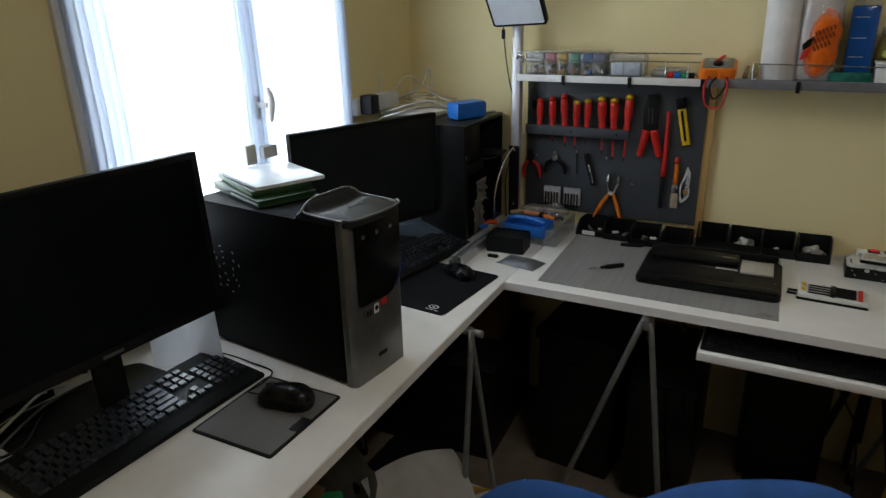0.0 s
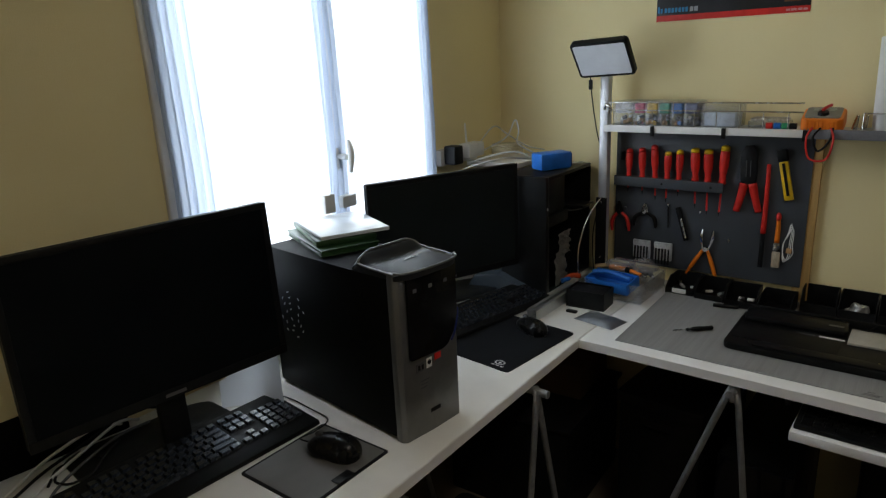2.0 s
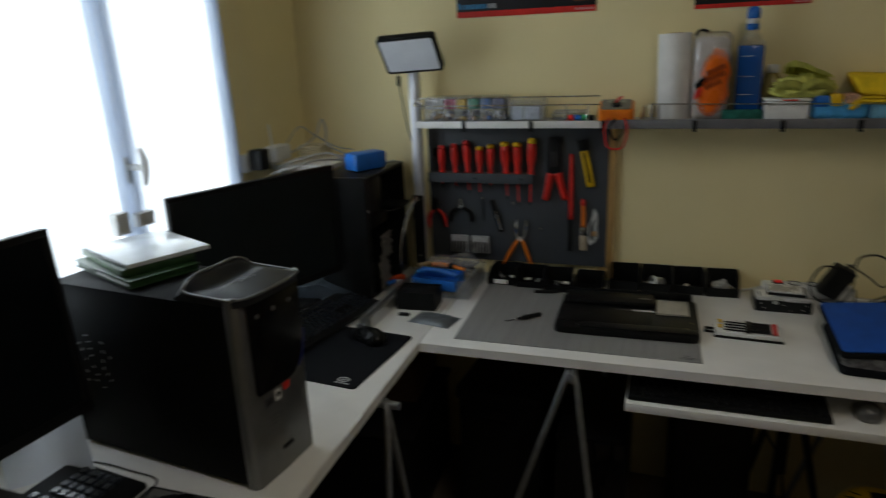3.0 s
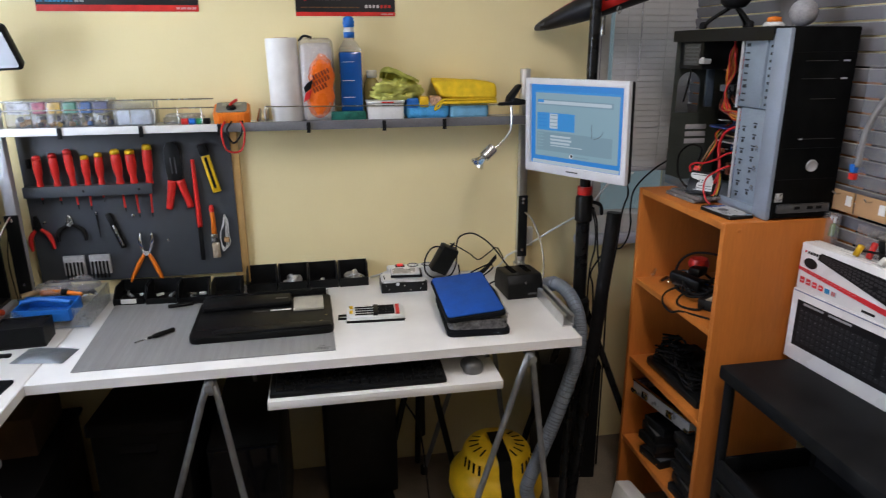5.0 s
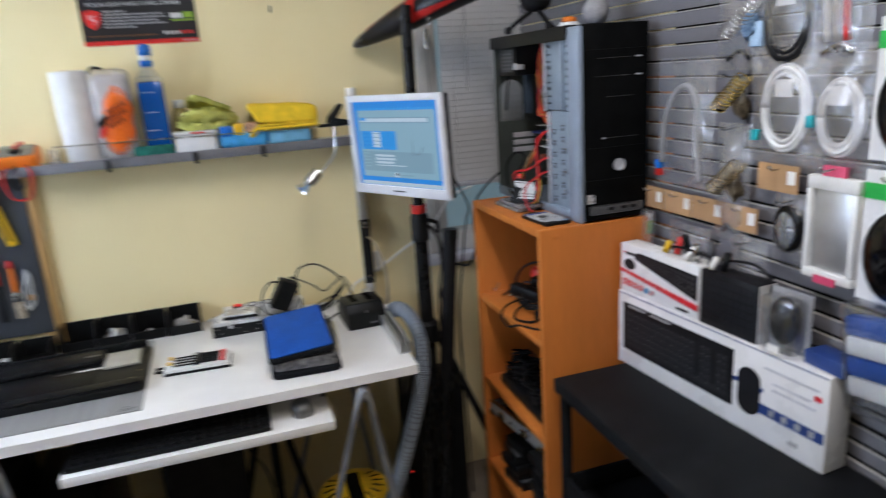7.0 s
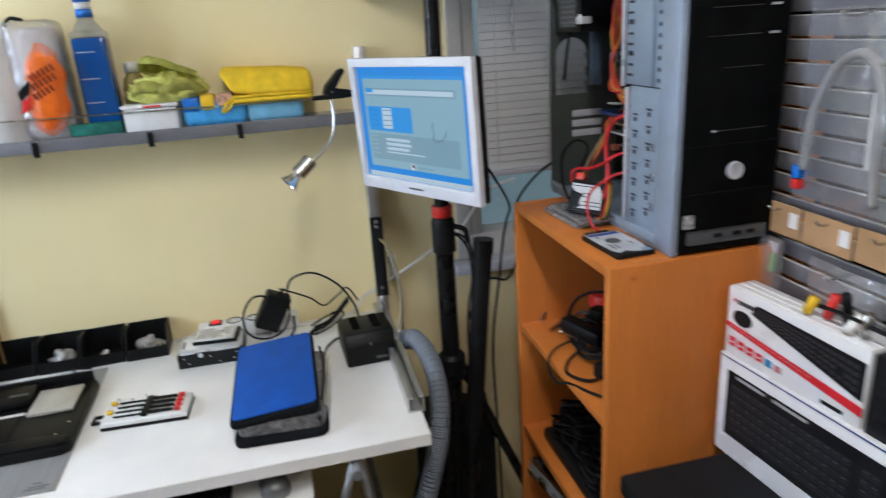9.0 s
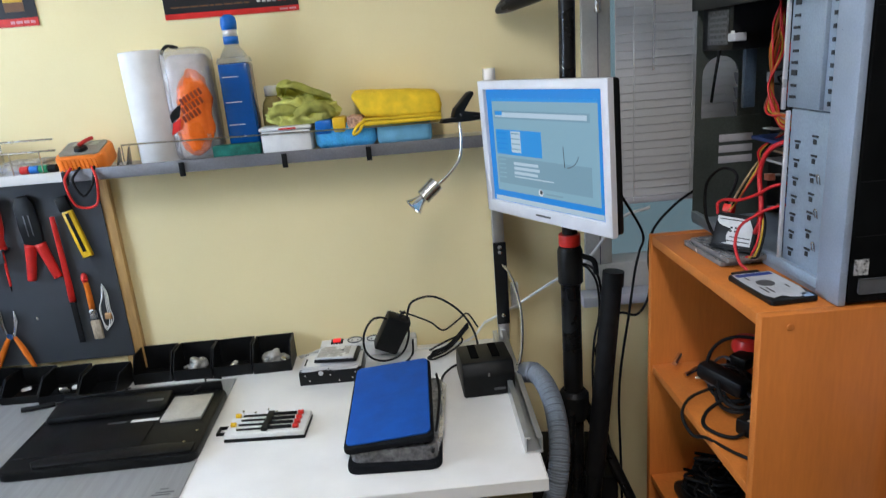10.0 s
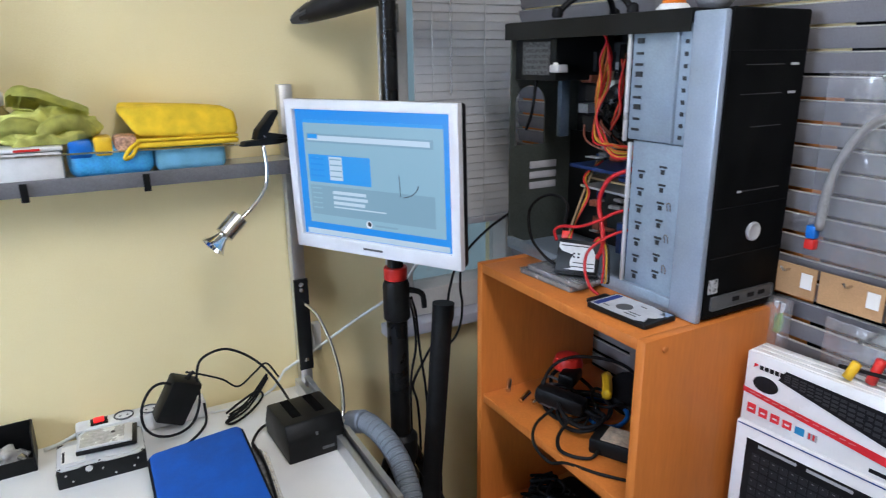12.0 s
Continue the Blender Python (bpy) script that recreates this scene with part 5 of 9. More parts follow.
part("lower_cover", prism(B(), rounded(0.178, 0.296, 0.02), 0.0, 0.016, bevel=0.004), black_cloth, wal).matrix_basis = pose(0.004, -0.004, 0, 0, 0, 2)
bm = prism(B(), [(0.008 + a, b - 0.004) for a, b in rounded(0.166, 0.27, 0.02)], 0.0165, 0.044)
part("sleeve", bm, material("sleeve_grey", (0.13, 0.13, 0.135), 0.22, vary=0.3, scale=45, fine=140, bump=0.5), wal, "dark glossy disc sleeves")
bm = B()
for k in range(4):
    prism(bm, [(0.012 + 0.003 * k + a, b - 0.004 + 0.004 * k) for a, b in rounded(0.160, 0.262 - 0.010 * k, 0.02)], 0.0205 + 0.006 * k, 0.0212 + 0.006 * k)
part("clear_pocket", bm, clear_film, wal, "clear plastic pockets")
part("upper_cover", prism(B(), rounded(0.170, 0.300, 0.015), 0.0, 0.014, bevel=0.004), black_cloth, wal).matrix_basis = pose(-0.008, 0.004, 0.053, 2.5, -5.0, 4)
part("front_panel", prism(B(), rounded(0.160, 0.288, 0.013), 0.0145, 0.0185, bevel=0.0015), blue_cloth, wal, "blue padded cover").matrix_basis = pose(-0.008, 0.006, 0.053, 2.5, -5.0, 4)
part("zip", tube(B(), [(0.082, -0.142, 0.034), (0.088, -0.05, 0.046), (0.088, 0.06, 0.050), (0.078, 0.138, 0.05)], 0.003, 6, 6), black_rubber, wal)
dock = thing("drive_dock", "black two-slot hard drive dock on the bench", "drive dock", pose(0.674, 2.14, DESK, 0, 0, 3))
part("body", prism(B(), [(-0.075, 0.0), (0.065, 0.0), (0.070, 0.03), (0.050, 0.072), (-0.062, 0.078), (-0.078, 0.05)], -0.058, 0.058, "x", 0.005), black_plastic, dock)
for x in (-0.024, 0.024):
    part("slot", box(B(), x - 0.009, x + 0.009, -0.040, 0.038, 0.0715, 0.0762, 0, m=pose(0, 0, 0.0005, -2.5, 0, 0)), slot_black, dock)
part("indicator", box(B(), -0.0022, 0.0022, -0.0778, -0.0762, 0.050, 0.057), silver_plastic, dock)
part("maker_mark", box(B(), 0.01, 0.035, -0.0768, -0.0758, 0.014, 0.02), grey_plastic, dock)
strip = thing("power_strip", "white power strip with a red switch at the wall", "power strip", pose(0.388, 2.352, DESK, 0, 0, 0.5))
part("body", box(B(), -0.12, 0.13, -0.022, 0.022, 0, 0.04, 0.006), white_plastic, strip)
part("switch_frame", box(B(), -0.092, -0.060, -0.016, 0.012, 0.0402, 0.0425, 0.001), black_plastic, strip)
part("switch", box(B(), -0.086, -0.066, -0.012, 0.008, 0.0426, 0.047, 0.002), glow("neon_red", (0.8, 0.02, 0.02), 0.5), strip, "glowing red rocker switch")
for x in (-0.03, 0.02, 0.07):
    sk = part("socket", tube(B(), [(x + 0.018 * math.cos(a), 0.018 * math.sin(a), 0.041) for a in [math.tau * j / 20 for j in range(21)]], 0.0018, 6, 0), grey_plastic, strip)
    for dx in (-0.007, 0.007):
        part("hole", cyl(B(), (x + dx, 0, 0.0401), (x + dx, 0, 0.0406), 0.0024, seg=8), black_plastic, sk)
brick = thing("power_adapter", "black power adapter leaning on the power strip", "power adapter", pose(0.436, 2.312, DESK + 0.026, 10, 27, 10))
part("body", box(B(), -0.031, 0.031, -0.020, 0.020, 0.0, 0.100, 0.006), black_plastic, brick)
part("strain_relief", cyl(B(), (0, 0, 0.098), (0.006, 0, 0.118), 0.006, 0.003, 8), black_rubber, brick)
mess = thing("power_leads", "tangle of black power leads behind the drives", "cable")
for pts, r in (([(0.50, 2.30, 0.86), (0.515, 2.31, 0.895), (0.56, 2.33, 0.90), (0.60, 2.34, 0.88), (0.64, 2.335, 0.845), (0.665, 2.30, 0.81), (0.67, 2.21, 0.80)], 0.0028),
               ([(0.47, 2.295, 0.835), (0.445, 2.29, 0.868), (0.415, 2.285, 0.868), (0.392, 2.28, 0.835), (0.390, 2.275, 0.795), (0.410, 2.265, 0.772), (0.445, 2.262, 0.766), (0.480, 2.275, 0.775), (0.500, 2.29, 0.81), (0.502, 2.30, 0.86)], 0.0028),
               ([(0.60, 2.30, 0.775), (0.57, 2.285, 0.765), (0.545, 2.27, 0.760), (0.56, 2.262, 0.758), (0.60, 2.285, 0.762), (0.635, 2.315, 0.775), (0.625, 2.325, 0.785), (0.585, 2.305, 0.780), (0.55, 2.285, 0.772)], 0.0026),
               ([(0.51, 2.30, 0.80), (0.505, 2.27, 0.77), (0.47, 2.24, 0.755), (0.42, 2.20, 0.7545), (0.435, 2.13, 0.7545)], 0.0028),
               ([(0.64, 2.2, 0.77), (0.61, 2.22, 0.756), (0.58, 2.18, 0.7545), (0.57, 2.12, 0.7545)], 0.0028),
               ([(0.484, 2.316, 0.872), (0.52, 2.33, 0.85), (0.56, 2.35, 0.82), (0.59, 2.34, 0.80), (0.63, 2.35, 0.82), (0.655, 2.34, 0.84), (0.68, 2.34, 0.80)], 0.0022)):
    part("lead", tube(B(), pts, r, 7, 7), black_rubber, mess)
for k in range(4):
    part("bundle", tube(B(), [(0.545 + 0.004 * k, 2.27 + 0.006 * k, 0.757 + 0.003 * k), (0.60, 2.30 + 0.006 * k, 0.765 + 0.004 * (k % 2)), (0.655, 2.345, 0.80 + 0.004 * k)], 0.0024, 6, 6), black_rubber, mess)
part("white_lead", tube(B(), [(0.275, 2.352, 0.775), (0.24, 2.345, 0.765), (0.21, 2.35, 0.757)], 0.004, 7, 5), white_plastic, mess)
part("white_lead", tube(B(), [(0.43, 2.36, 0.765), (0.50, 2.34, 0.757), (0.58, 2.33, 0.757), (0.66, 2.35, 0.765), (0.70, 2.365, 0.80)], 0.003, 7, 7), white_plastic, mess)
# keyboard and silver mouse on the tray
keyboard(pose(0.135, 1.81, 0.6605, 0, 0, 0), "black keyboard on the pull-out tray", wide=0.46, deep=0.15, back=0.020, keys=black_plastic)
computer_mouse(pose(0.445, 1.80, 0.6605, 0, 0, 10), "silver-grey rounded mouse on the tray", 0.075, 0.062, 0.036, silver_plastic)

# clear organiser box, basket and bags at the corner of the bench
org = thing("organiser_box", "clear plastic box full of small blue and orange tools", "organiser box", pose(-0.715, 2.19, DESK))
part("tray", box(B(), -0.10, 0.10, -0.105, 0.11, 0, 0.004), clear_box, org)
for x0, x1, y0, y1 in ((-0.10, 0.10, -0.105, -0.102), (-0.10, 0.10, 0.107, 0.11), (-0.10, -0.097, -0.102, 0.107), (0.097, 0.10, -0.102, 0.107)):
    part("side", box(B(), x0, x1, y0, y1, 0.0042, 0.062), clear_box, org)
inner = thing("blue_tray", "small open blue plastic tray lying in the organiser box", "tray", pose(-0.728, 2.122, DESK + 0.034, 9, 0, -6) @ Matrix.Scale(1.16, 4))
part("floor", box(B(), -0.062, 0.062, -0.030, 0.034, 0.0, 0.003), blue_plastic, inner)
for x0, x1, y0, y1 in ((-0.062, 0.062, -0.034, -0.0302), (-0.062, 0.062, 0.0342, 0.038), (-0.066, -0.0622, -0.034, 0.038), (0.0622, 0.066, -0.034, 0.038)):
    part("side", box(B(), x0, x1, y0, y1, 0.0, 0.032, 0.001), blue_plastic, inner)
part("handle", tube(B(), [(-0.060, 0.0, 0.036), (-0.02, 0.004, 0.042), (0.03, 0.0, 0.040), (0.062, -0.004, 0.036)], 0.007, 8, 5), blue_plastic, inner)
for k, (x, y, z, a, l, mt) in enumerate(((0.010, 0.005, 0.072, -16, 0.15, orange_plastic), (-0.055, 0.030, 0.072, 28, 0.12, material("tool_wood", (0.35, 0.24, 0.12), 0.6)), (0.04, 0.045, 0.05, 70, 0.11, steel), (-0.03, 0.075, 0.045, 35, 0.1, black_plastic), (0.05, 0.08, 0.05, -40, 0.09, grey_plastic))):
    t = thing("hand_tool", ("orange handled cutter with a black band", "wooden handled hand tool", "bare steel hand tool", "black handled hand tool", "grey handled hand tool")[k], "hand tool", pose(-0.715 + x, 2.19 + y, DESK + z, 0, 0, a), "tools in the organiser")
    part("grip", tube(B(), [(-l / 2, 0, -0.003), (-l * 0.1, 0.003, 0.002), (l * 0.35, 0, -0.002)], 0.010, 8, 5, lambda q: 0.0095 - 0.003 * q), mt, t)
    part("blade", tube(B(), [(l * 0.35, 0, -0.002), (l / 2, 0, -0.005)], 0.004, 6, 2), steel, t)
    if k == 0:
        part("black_band", cyl(B(), (-l * 0.06, 0.003, 0.002), (l * 0.06, 0.0025, 0.0015), 0.0102, seg=10), black_plastic, t)
nip = thing("hand_tool", "small red-orange and blue hand tool on the aluminium rail", "hand tool", pose(-0.872, 2.12, DESK + 0.036, 0, 0, 62))
part("grip", tube(B(), [(-0.03, 0, 0.006), (0.0, 0.004, 0.012), (0.03, 0, 0.006)], 0.009, 8, 4), material("red_orange", (0.55, 0.07, 0.015), 0.4), nip)
part("lower_grip", tube(B(), [(-0.05, -0.008, 0.004), (-0.03, -0.006, 0.006), (-0.018, -0.004, 0.006)], 0.008, 8, 4), blue_plastic, nip)
blob = thing("plastic_bag", "crumpled clear plastic bags on the organiser box", "plastic bag", pose(-0.70, 2.23, DESK + 0.062))
for k in range(2):
    bm = B()
    bmesh.ops.create_icosphere(bm, subdivisions=4, radius=0.038)
    for v in bm.verts:
        v.co *= 1 + 0.45 * noise.noise(v.co * 40 + Vector((k * 7, 0, 0)))
        v.co = Vector((v.co.x * 1.3, v.co.y, max(-0.01, v.co.z * 0.75)))
    part("bag", bm, clear_film, blob).matrix_basis = pose(-0.04 + 0.06 * k, 0.02 * k, 0.012, 0, 0, 40 * k)
basket = thing("basket", "small black plastic basket with loose parts", "basket", pose(-0.752, 2.012, DESK, 0, 0, 4))
part("floor", box(B(), -0.066, 0.060, -0.042, 0.045, 0, 0.003), black_plastic, basket)
for x0, x1, y0, y1 in ((-0.066, 0.060, -0.042, -0.039), (-0.066, 0.060, 0.042, 0.045), (-0.066, -0.063, -0.039, 0.042), (0.057, 0.060, -0.039, 0.042)):
    part("side", box(B(), x0, x1, y0, y1, 0.0032, 0.058, 0.0008, 1), black_plastic, basket)
part("content", box(B(), -0.062, 0.056, -0.038, 0.041, 0.004, 0.0575, 0.010), black_rubber, basket)
anti = thing("antistatic_bag", "flat blue-grey antistatic bag with pale parts inside", "bag", pose(-0.668, 1.908, DESK, 0, 0, -10))
static_film = film("static_film", (0.20, 0.25, 0.31), 0.42, 0.42, 0.006)
for k in range(2):
    bm = B()
    bmesh.ops.create_grid(bm, x_segments=18, y_segments=14, size=0.5)
    for v in bm.verts:
        swell = (1 - (2 * v.co.x) ** 4) * (1 - (2 * v.co.y) ** 4)
        v.co = Vector((v.co.x * 0.135, v.co.y * 0.085, 0.0012 + k * (0.013 * swell + 0.003 * noise.noise(Vector((v.co.x * 9, v.co.y * 9, 1.3))) * swell)))
    bmesh.ops.solidify(bm, geom=bm.faces[:], thickness=0.0004)
    part("sheet", bm, static_film, anti)
for x, y, w, d, a, mt in ((-0.020, 0.008, 0.022, 0.014, 30, grey_plastic), (-0.006, -0.018, 0.030, 0.010, -8, paper_white), (0.028, -0.012, 0.016, 0.016, 12, grey_plastic), (-0.036, -0.012, 0.012, 0.022, 5, paper_white), (0.032, 0.018, 0.026, 0.016, -20, black_plastic)):
    part("content", box(B(), -w / 2, w / 2, -d / 2, d / 2, 0.0015, 0.0068, 0.001, m=pose(x, y, 0, 0, 0, a)), mt, anti)
solo("memory_stick", box(B(), -0.79, -0.755, 1.915, 1.93, DESK, DESK + 0.008, 0.002), black_plastic, "small black memory stick on the bench", "memory stick")
neck1 = thing("gooseneck_arm", "bent chrome gooseneck arm beside the white post", "gooseneck")
part("arm", tube(B(), [(-0.842, 2.31, 1.05), (-0.852, 2.26, 1.03), (-0.866, 2.20, 0.97), (-0.872, 2.16, 0.88), (-0.868, 2.15, 0.787)], 0.004, 8, 7), chrome, neck1)
neck2 = thing("gooseneck_arm", "bent chrome gooseneck arm clamped to the aluminium profile", "gooseneck")
part("arm", tube(B(), [(0.752, 2.343, 0.965), (0.768, 2.30, 0.945), (0.778, 2.24, 0.89), (0.772, 2.18, 0.84), (0.757, 2.13, 0.80), (0.745, 2.12, 0.786)], 0.004, 8, 7), chrome, neck2)
part("clamp", box(B(), 0.715, 0.755, 2.10, 2.125, DESK + 0.0345, DESK + 0.042, 0.002), aluminium, neck2)

# ---- things on the shelf ----
SH = 1.298
case_x = -0.805
for k, (tone, wide) in enumerate((("white", 0.066), ("pink", 0.041), ("yellow", 0.041), ("green", 0.041), ("blue", 0.041), ("navy", 0.046))):
    t = thing("parts_case", "clear plastic parts case full of " + tone + " pieces", "parts case", pose(case_x, 2.318, SH), "colour-coded parts cases")
    part("shell", box(B(), 0, wide - 0.002, -0.045, 0.045, 0, 0.074, 0.002), clear_box, t)
    part("lid", box(B(), 0.0, wide - 0.002, -0.047, 0.045, 0.0742, 0.078, 0.001), clear_box, t)
    tint = material("pieces_" + tone, {"white": (0.62, 0.60, 0.60), "pink": (0.55, 0.10, 0.16), "yellow": (0.70, 0.42, 0.05), "green": (0.03, 0.30, 0.16), "blue": (0.04, 0.16, 0.42), "navy": (0.08, 0.09, 0.20)}[tone], 0.5, vary=0.2, scale=70)
    part("upper_pieces", box(B(), 0.003, wide - 0.005, -0.042, 0.042, 0.040, 0.071, 0.004), tint, t)
    for j in range(7):
        part("lower_piece", box(B(), -0.008, 0.008, -0.006, 0.006, 0, 0.012, 0.002, m=pose(rnd.uniform(0.011, wide - 0.013), rnd.uniform(-0.035, 0.02), 0.004 + 0.008 * (j % 3), rnd.uniform(-25, 25), rnd.uniform(-25, 25), rnd.uniform(0, 90))), (card_brown, paper_white, grey_plastic, tint)[j % 4], t)
    case_x += wide
wb = thing("parts_case", "translucent white parts case on the shelf", "parts case", pose(-0.465, 2.318, SH))
part("shell", box(B(), -0.055, 0.052, -0.048, 0.048, 0, 0.068, 0.005), clear_box, wb)
part("content", box(B(), -0.048, 0.045, -0.04, 0.04, 0.003, 0.045, 0.006), material("pale_blue", (0.55, 0.60, 0.68), 0.5, vary=0.1, scale=60), wb)
for k, mt in enumerate((red_plastic, blue_plastic, green_plastic, black_plastic)):
    t = solo("marker_cap", cyl(B(), (-0.335 + 0.021 * k, 2.285, SH + 0.009), (-0.317 + 0.021 * k, 2.285, SH + 0.009), 0.009, seg=12), mt, ("red", "blue", "green", "black")[k] + " marker cap on the shelf", "marker", group="marker caps")
trays = thing("parts_tray", "low clear tray of small parts on the shelf", "parts tray", pose(-0.33, 2.33, SH))
part("tray", box(B(), -0.06, 0.05, -0.03, 0.035, 0, 0.02, 0.002), clear_box, trays)
part("content", box(B(), -0.055, 0.045, -0.026, 0.03, 0.0205, 0.028, 0.003), material("sand_bits", (0.40, 0.36, 0.28), 0.6, vary=0.2, scale=80), trays)
mm = thing("multimeter", "orange-rimmed digital multimeter lying on the shelf", "multimeter", pose(-0.19, 2.305, SH + 0.004, 17, 0, 2))
part("holster", prism(B(), rounded(0.105, 0.090, 0.016), 0.0, 0.044, bevel=0.006), orange_plastic, mm)
part("face", prism(B(), rounded(0.088, 0.074, 0.010), 0.0442, 0.047), material("meter_grey", (0.20, 0.20, 0.185), 0.45, vary=0.08, scale=40), mm)
for k in range(9):
    part("grip_rib", box(B(), -0.0032, 0.0032, -0.0475, -0.0448, 0.006, 0.038, 0.001, 1, m=pose(-0.036 + 0.009 * k, 0, 0)), orange_plastic, mm)
part("screen", box(B(), -0.028, 0.028, 0.010, 0.029, 0.0472, 0.0476), material("lcd", (0.30, 0.32, 0.26), 0.3), mm)
part("dial", cyl(B(), (0, -0.014, 0.0472), (0, -0.014, 0.055), 0.015, 0.013, 18), black_plastic, mm)
part("probe", tube(B(), [(-0.002, -0.012, 0.058), (0.006, 0.006, 0.060), (0.014, 0.026, 0.058)], 0.0045, 8, 4), red_plastic, mm, "red test probe")
part("red_lead", tube(B(), [(-0.02, -0.045, 0.02), (-0.03, -0.075, 0.0), (-0.02, -0.085, -0.055), (0.02, -0.080, -0.06), (0.035, -0.07, -0.01), (0.025, -0.045, 0.02)], 0.003, 7, 7), red_plastic, mm)
part("black_lead", tube(B(), [(0.0, -0.045, 0.02), (-0.015, -0.07, 0.0), (0.0, -0.080, -0.035), (0.025, -0.07, -0.01), (0.03, -0.045, 0.02)], 0.0028, 7, 7), black_rubber, mm)
for k in range(2):
    c = thing("bulldog_clip", "small steel clip on the shelf rail", "clip", pose(-0.112 + 0.022 * k, 2.28, SH + 0.004, 0, 8, 20), "steel clips")
    part("jaw", prism(B(), [(-0.006, 0), (0.006, 0), (0.003, 0.04), (-0.001, 0.04)], -0.008, 0.008, "y", 0.001), steel, c)
roll = thing("paper_roll", "white kitchen paper roll standing on the shelf", "paper roll", pose(-0.026, 2.318, SH, 0, -1.5, 0))
part("roll", lathe(B(), [(0.045, 0), (0.0485, 0.002), (0.0480, 0.12), (0.0470, 0.243), (0.045, 0.246), (0.022, 0.246), (0.0215, 0.20)], 40), paper_white, roll)
part("core", lathe(B(), [(0.0205, 0.196), (0.0212, 0.200), (0.0212, 0.2475), (0.0195, 0.2478), (0.0193, 0.205)], 24), card_brown, roll, "brown card core")
orange_print = material("orange_print", (0.80, 0.15, 0.012), 0.28, vary=0.07, scale=25, fine=160, bump=0.1)
bag = thing("plastic_bag", "clear bag with an orange print and folded cloths", "plastic bag", pose(0.071, 2.315, SH, 0, 0, 0))
part("content", box(B(), -0.048, 0.045, -0.028, 0.03, 0.0, 0.232, 0.018, 3), material("pale_cloth", (0.56, 0.51, 0.45), 0.8, vary=0.08, scale=30, bump=0.2), bag)
bm = B()
bmesh.ops.create_uvsphere(bm, u_segments=32, v_segments=24, radius=1)
for v in bm.verts:
    x, y, z = v.co
    waist = 1 - 0.22 * math.exp(-((z - 0.05) / 0.3) ** 2) - 0.18 * max(0.0, z) ** 2
    v.co = Vector((x * 0.046 * waist, y * 0.015, z * 0.094)) * (1 + 0.10 * noise.noise(v.co * 2.4)) + Vector((0.004 * noise.noise(v.co * 5), 0.003 * noise.noise(v.co * 7 + Vector((3, 0, 0))), 0))
part("orange_panel", bm, orange_print, bag, "orange printed panel").matrix_basis = pose(0.008, -0.042, 0.104, 0, 6, 0)
rust_print = material("rust_print", (0.24, 0.035, 0.008), 0.4)
for k in range(3):
    for j in range(6 - (k == 2)):
        part("print_mark", box(B(), -0.0028, 0.0028, -0.0006, 0.0006, -0.007, 0.007, m=pose(-0.012 + 0.0085 * j, -0.0585 + 0.0008 * abs(j - 2), 0.132 - 0.019 * k + 0.004 * j, 0, -24, 0)), rust_print, bag)
part("black_patch", prism(B(), [(-0.040, 0.088), (-0.022, 0.100), (-0.014, 0.128), (-0.030, 0.118), (-0.043, 0.104)], -0.0590, -0.0575, "y"), black_plastic, bag)
part("red_patch", prism(B(), [(-0.046, 0.060), (-0.026, 0.072), (-0.020, 0.096), (-0.038, 0.088)], -0.0580, -0.0565, "y"), red_plastic, bag)
part("hanger", tube(B(), [(-0.050, -0.02, 0.236), (-0.035, -0.02, 0.251), (-0.012, -0.02, 0.246)], 0.004, 7, 4), black_plastic, bag, "black plastic hanger")
part("wrap", box(B(), -0.052, 0.05, -0.050, 0.034, 0.0, 0.246, 0.020, 3), clear_film, bag)
bot = thing("spray_bottle", "square clear bottle of blue cleaning liquid with a blue cap", "bottle", pose(0.172, 2.318, SH))
part("liquid", box(B(), -0.034, 0.034, -0.026, 0.026, 0.001, 0.205, 0.006), material("blue_liquid", (0.005, 0.075, 0.30), 0.12, vary=0.04, scale=10, bump=0.0, coat=0.5), bot)
part("shoulder", prism(B(), [(-0.035, 0.2055), (0.035, 0.2055), (0.031, 0.217), (-0.031, 0.217)], -0.025, 0.025, "y", 0.002), clear_box, bot)
part("neck", lathe(B(), [(0.030, 0.218), (0.022, 0.232), (0.016, 0.240), (0.016, 0.246)], 20), clear_box, bot)
part("cap_ring", lathe(B(), [(0.0165, 0.246), (0.0165, 0.262)], 20), blue_plastic, bot)
part("band", lathe(B(), [(0.0162, 0.2622), (0.0150, 0.276)], 20), white_plastic, bot)
part("cap", lathe(B(), [(0.0165, 0.2762), (0.018, 0.29), (0.016, 0.302), (0.008, 0.308)], 20), blue_plastic, bot)
for z in (0.07, 0.12, 0.175):
    part("mark", box(B(), -0.026, 0.010, -0.0290, -0.0284, z, z + 0.0014), white_plastic, bot)
solo("scouring_pad", box(B(), 0.105, 0.212, 2.262, 2.286, SH, SH + 0.03, 0.005), material("scour_green", (0.01, 0.12, 0.09), 0.9, vary=0.2, scale=60, fine=500, bump=0.6), "dark green scouring pad on the shelf edge", "scouring pad")
jar = thing("small_bottle", "bottle of amber liquid with a white cap", "bottle", pose(0.238, 2.348, SH))
part("bottle", lathe(B(), [(0.024, 0), (0.027, 0.004), (0.027, 0.092), (0.022, 0.112), (0.015, 0.122), (0.014, 0.126)], 20), material("amber", (0.30, 0.24, 0.08), 0.15, vary=0.05), jar)
part("cap", lathe(B(), [(0.0165, 0.1262), (0.0165, 0.146), (0.0145, 0.149)], 18), white_plastic, jar)


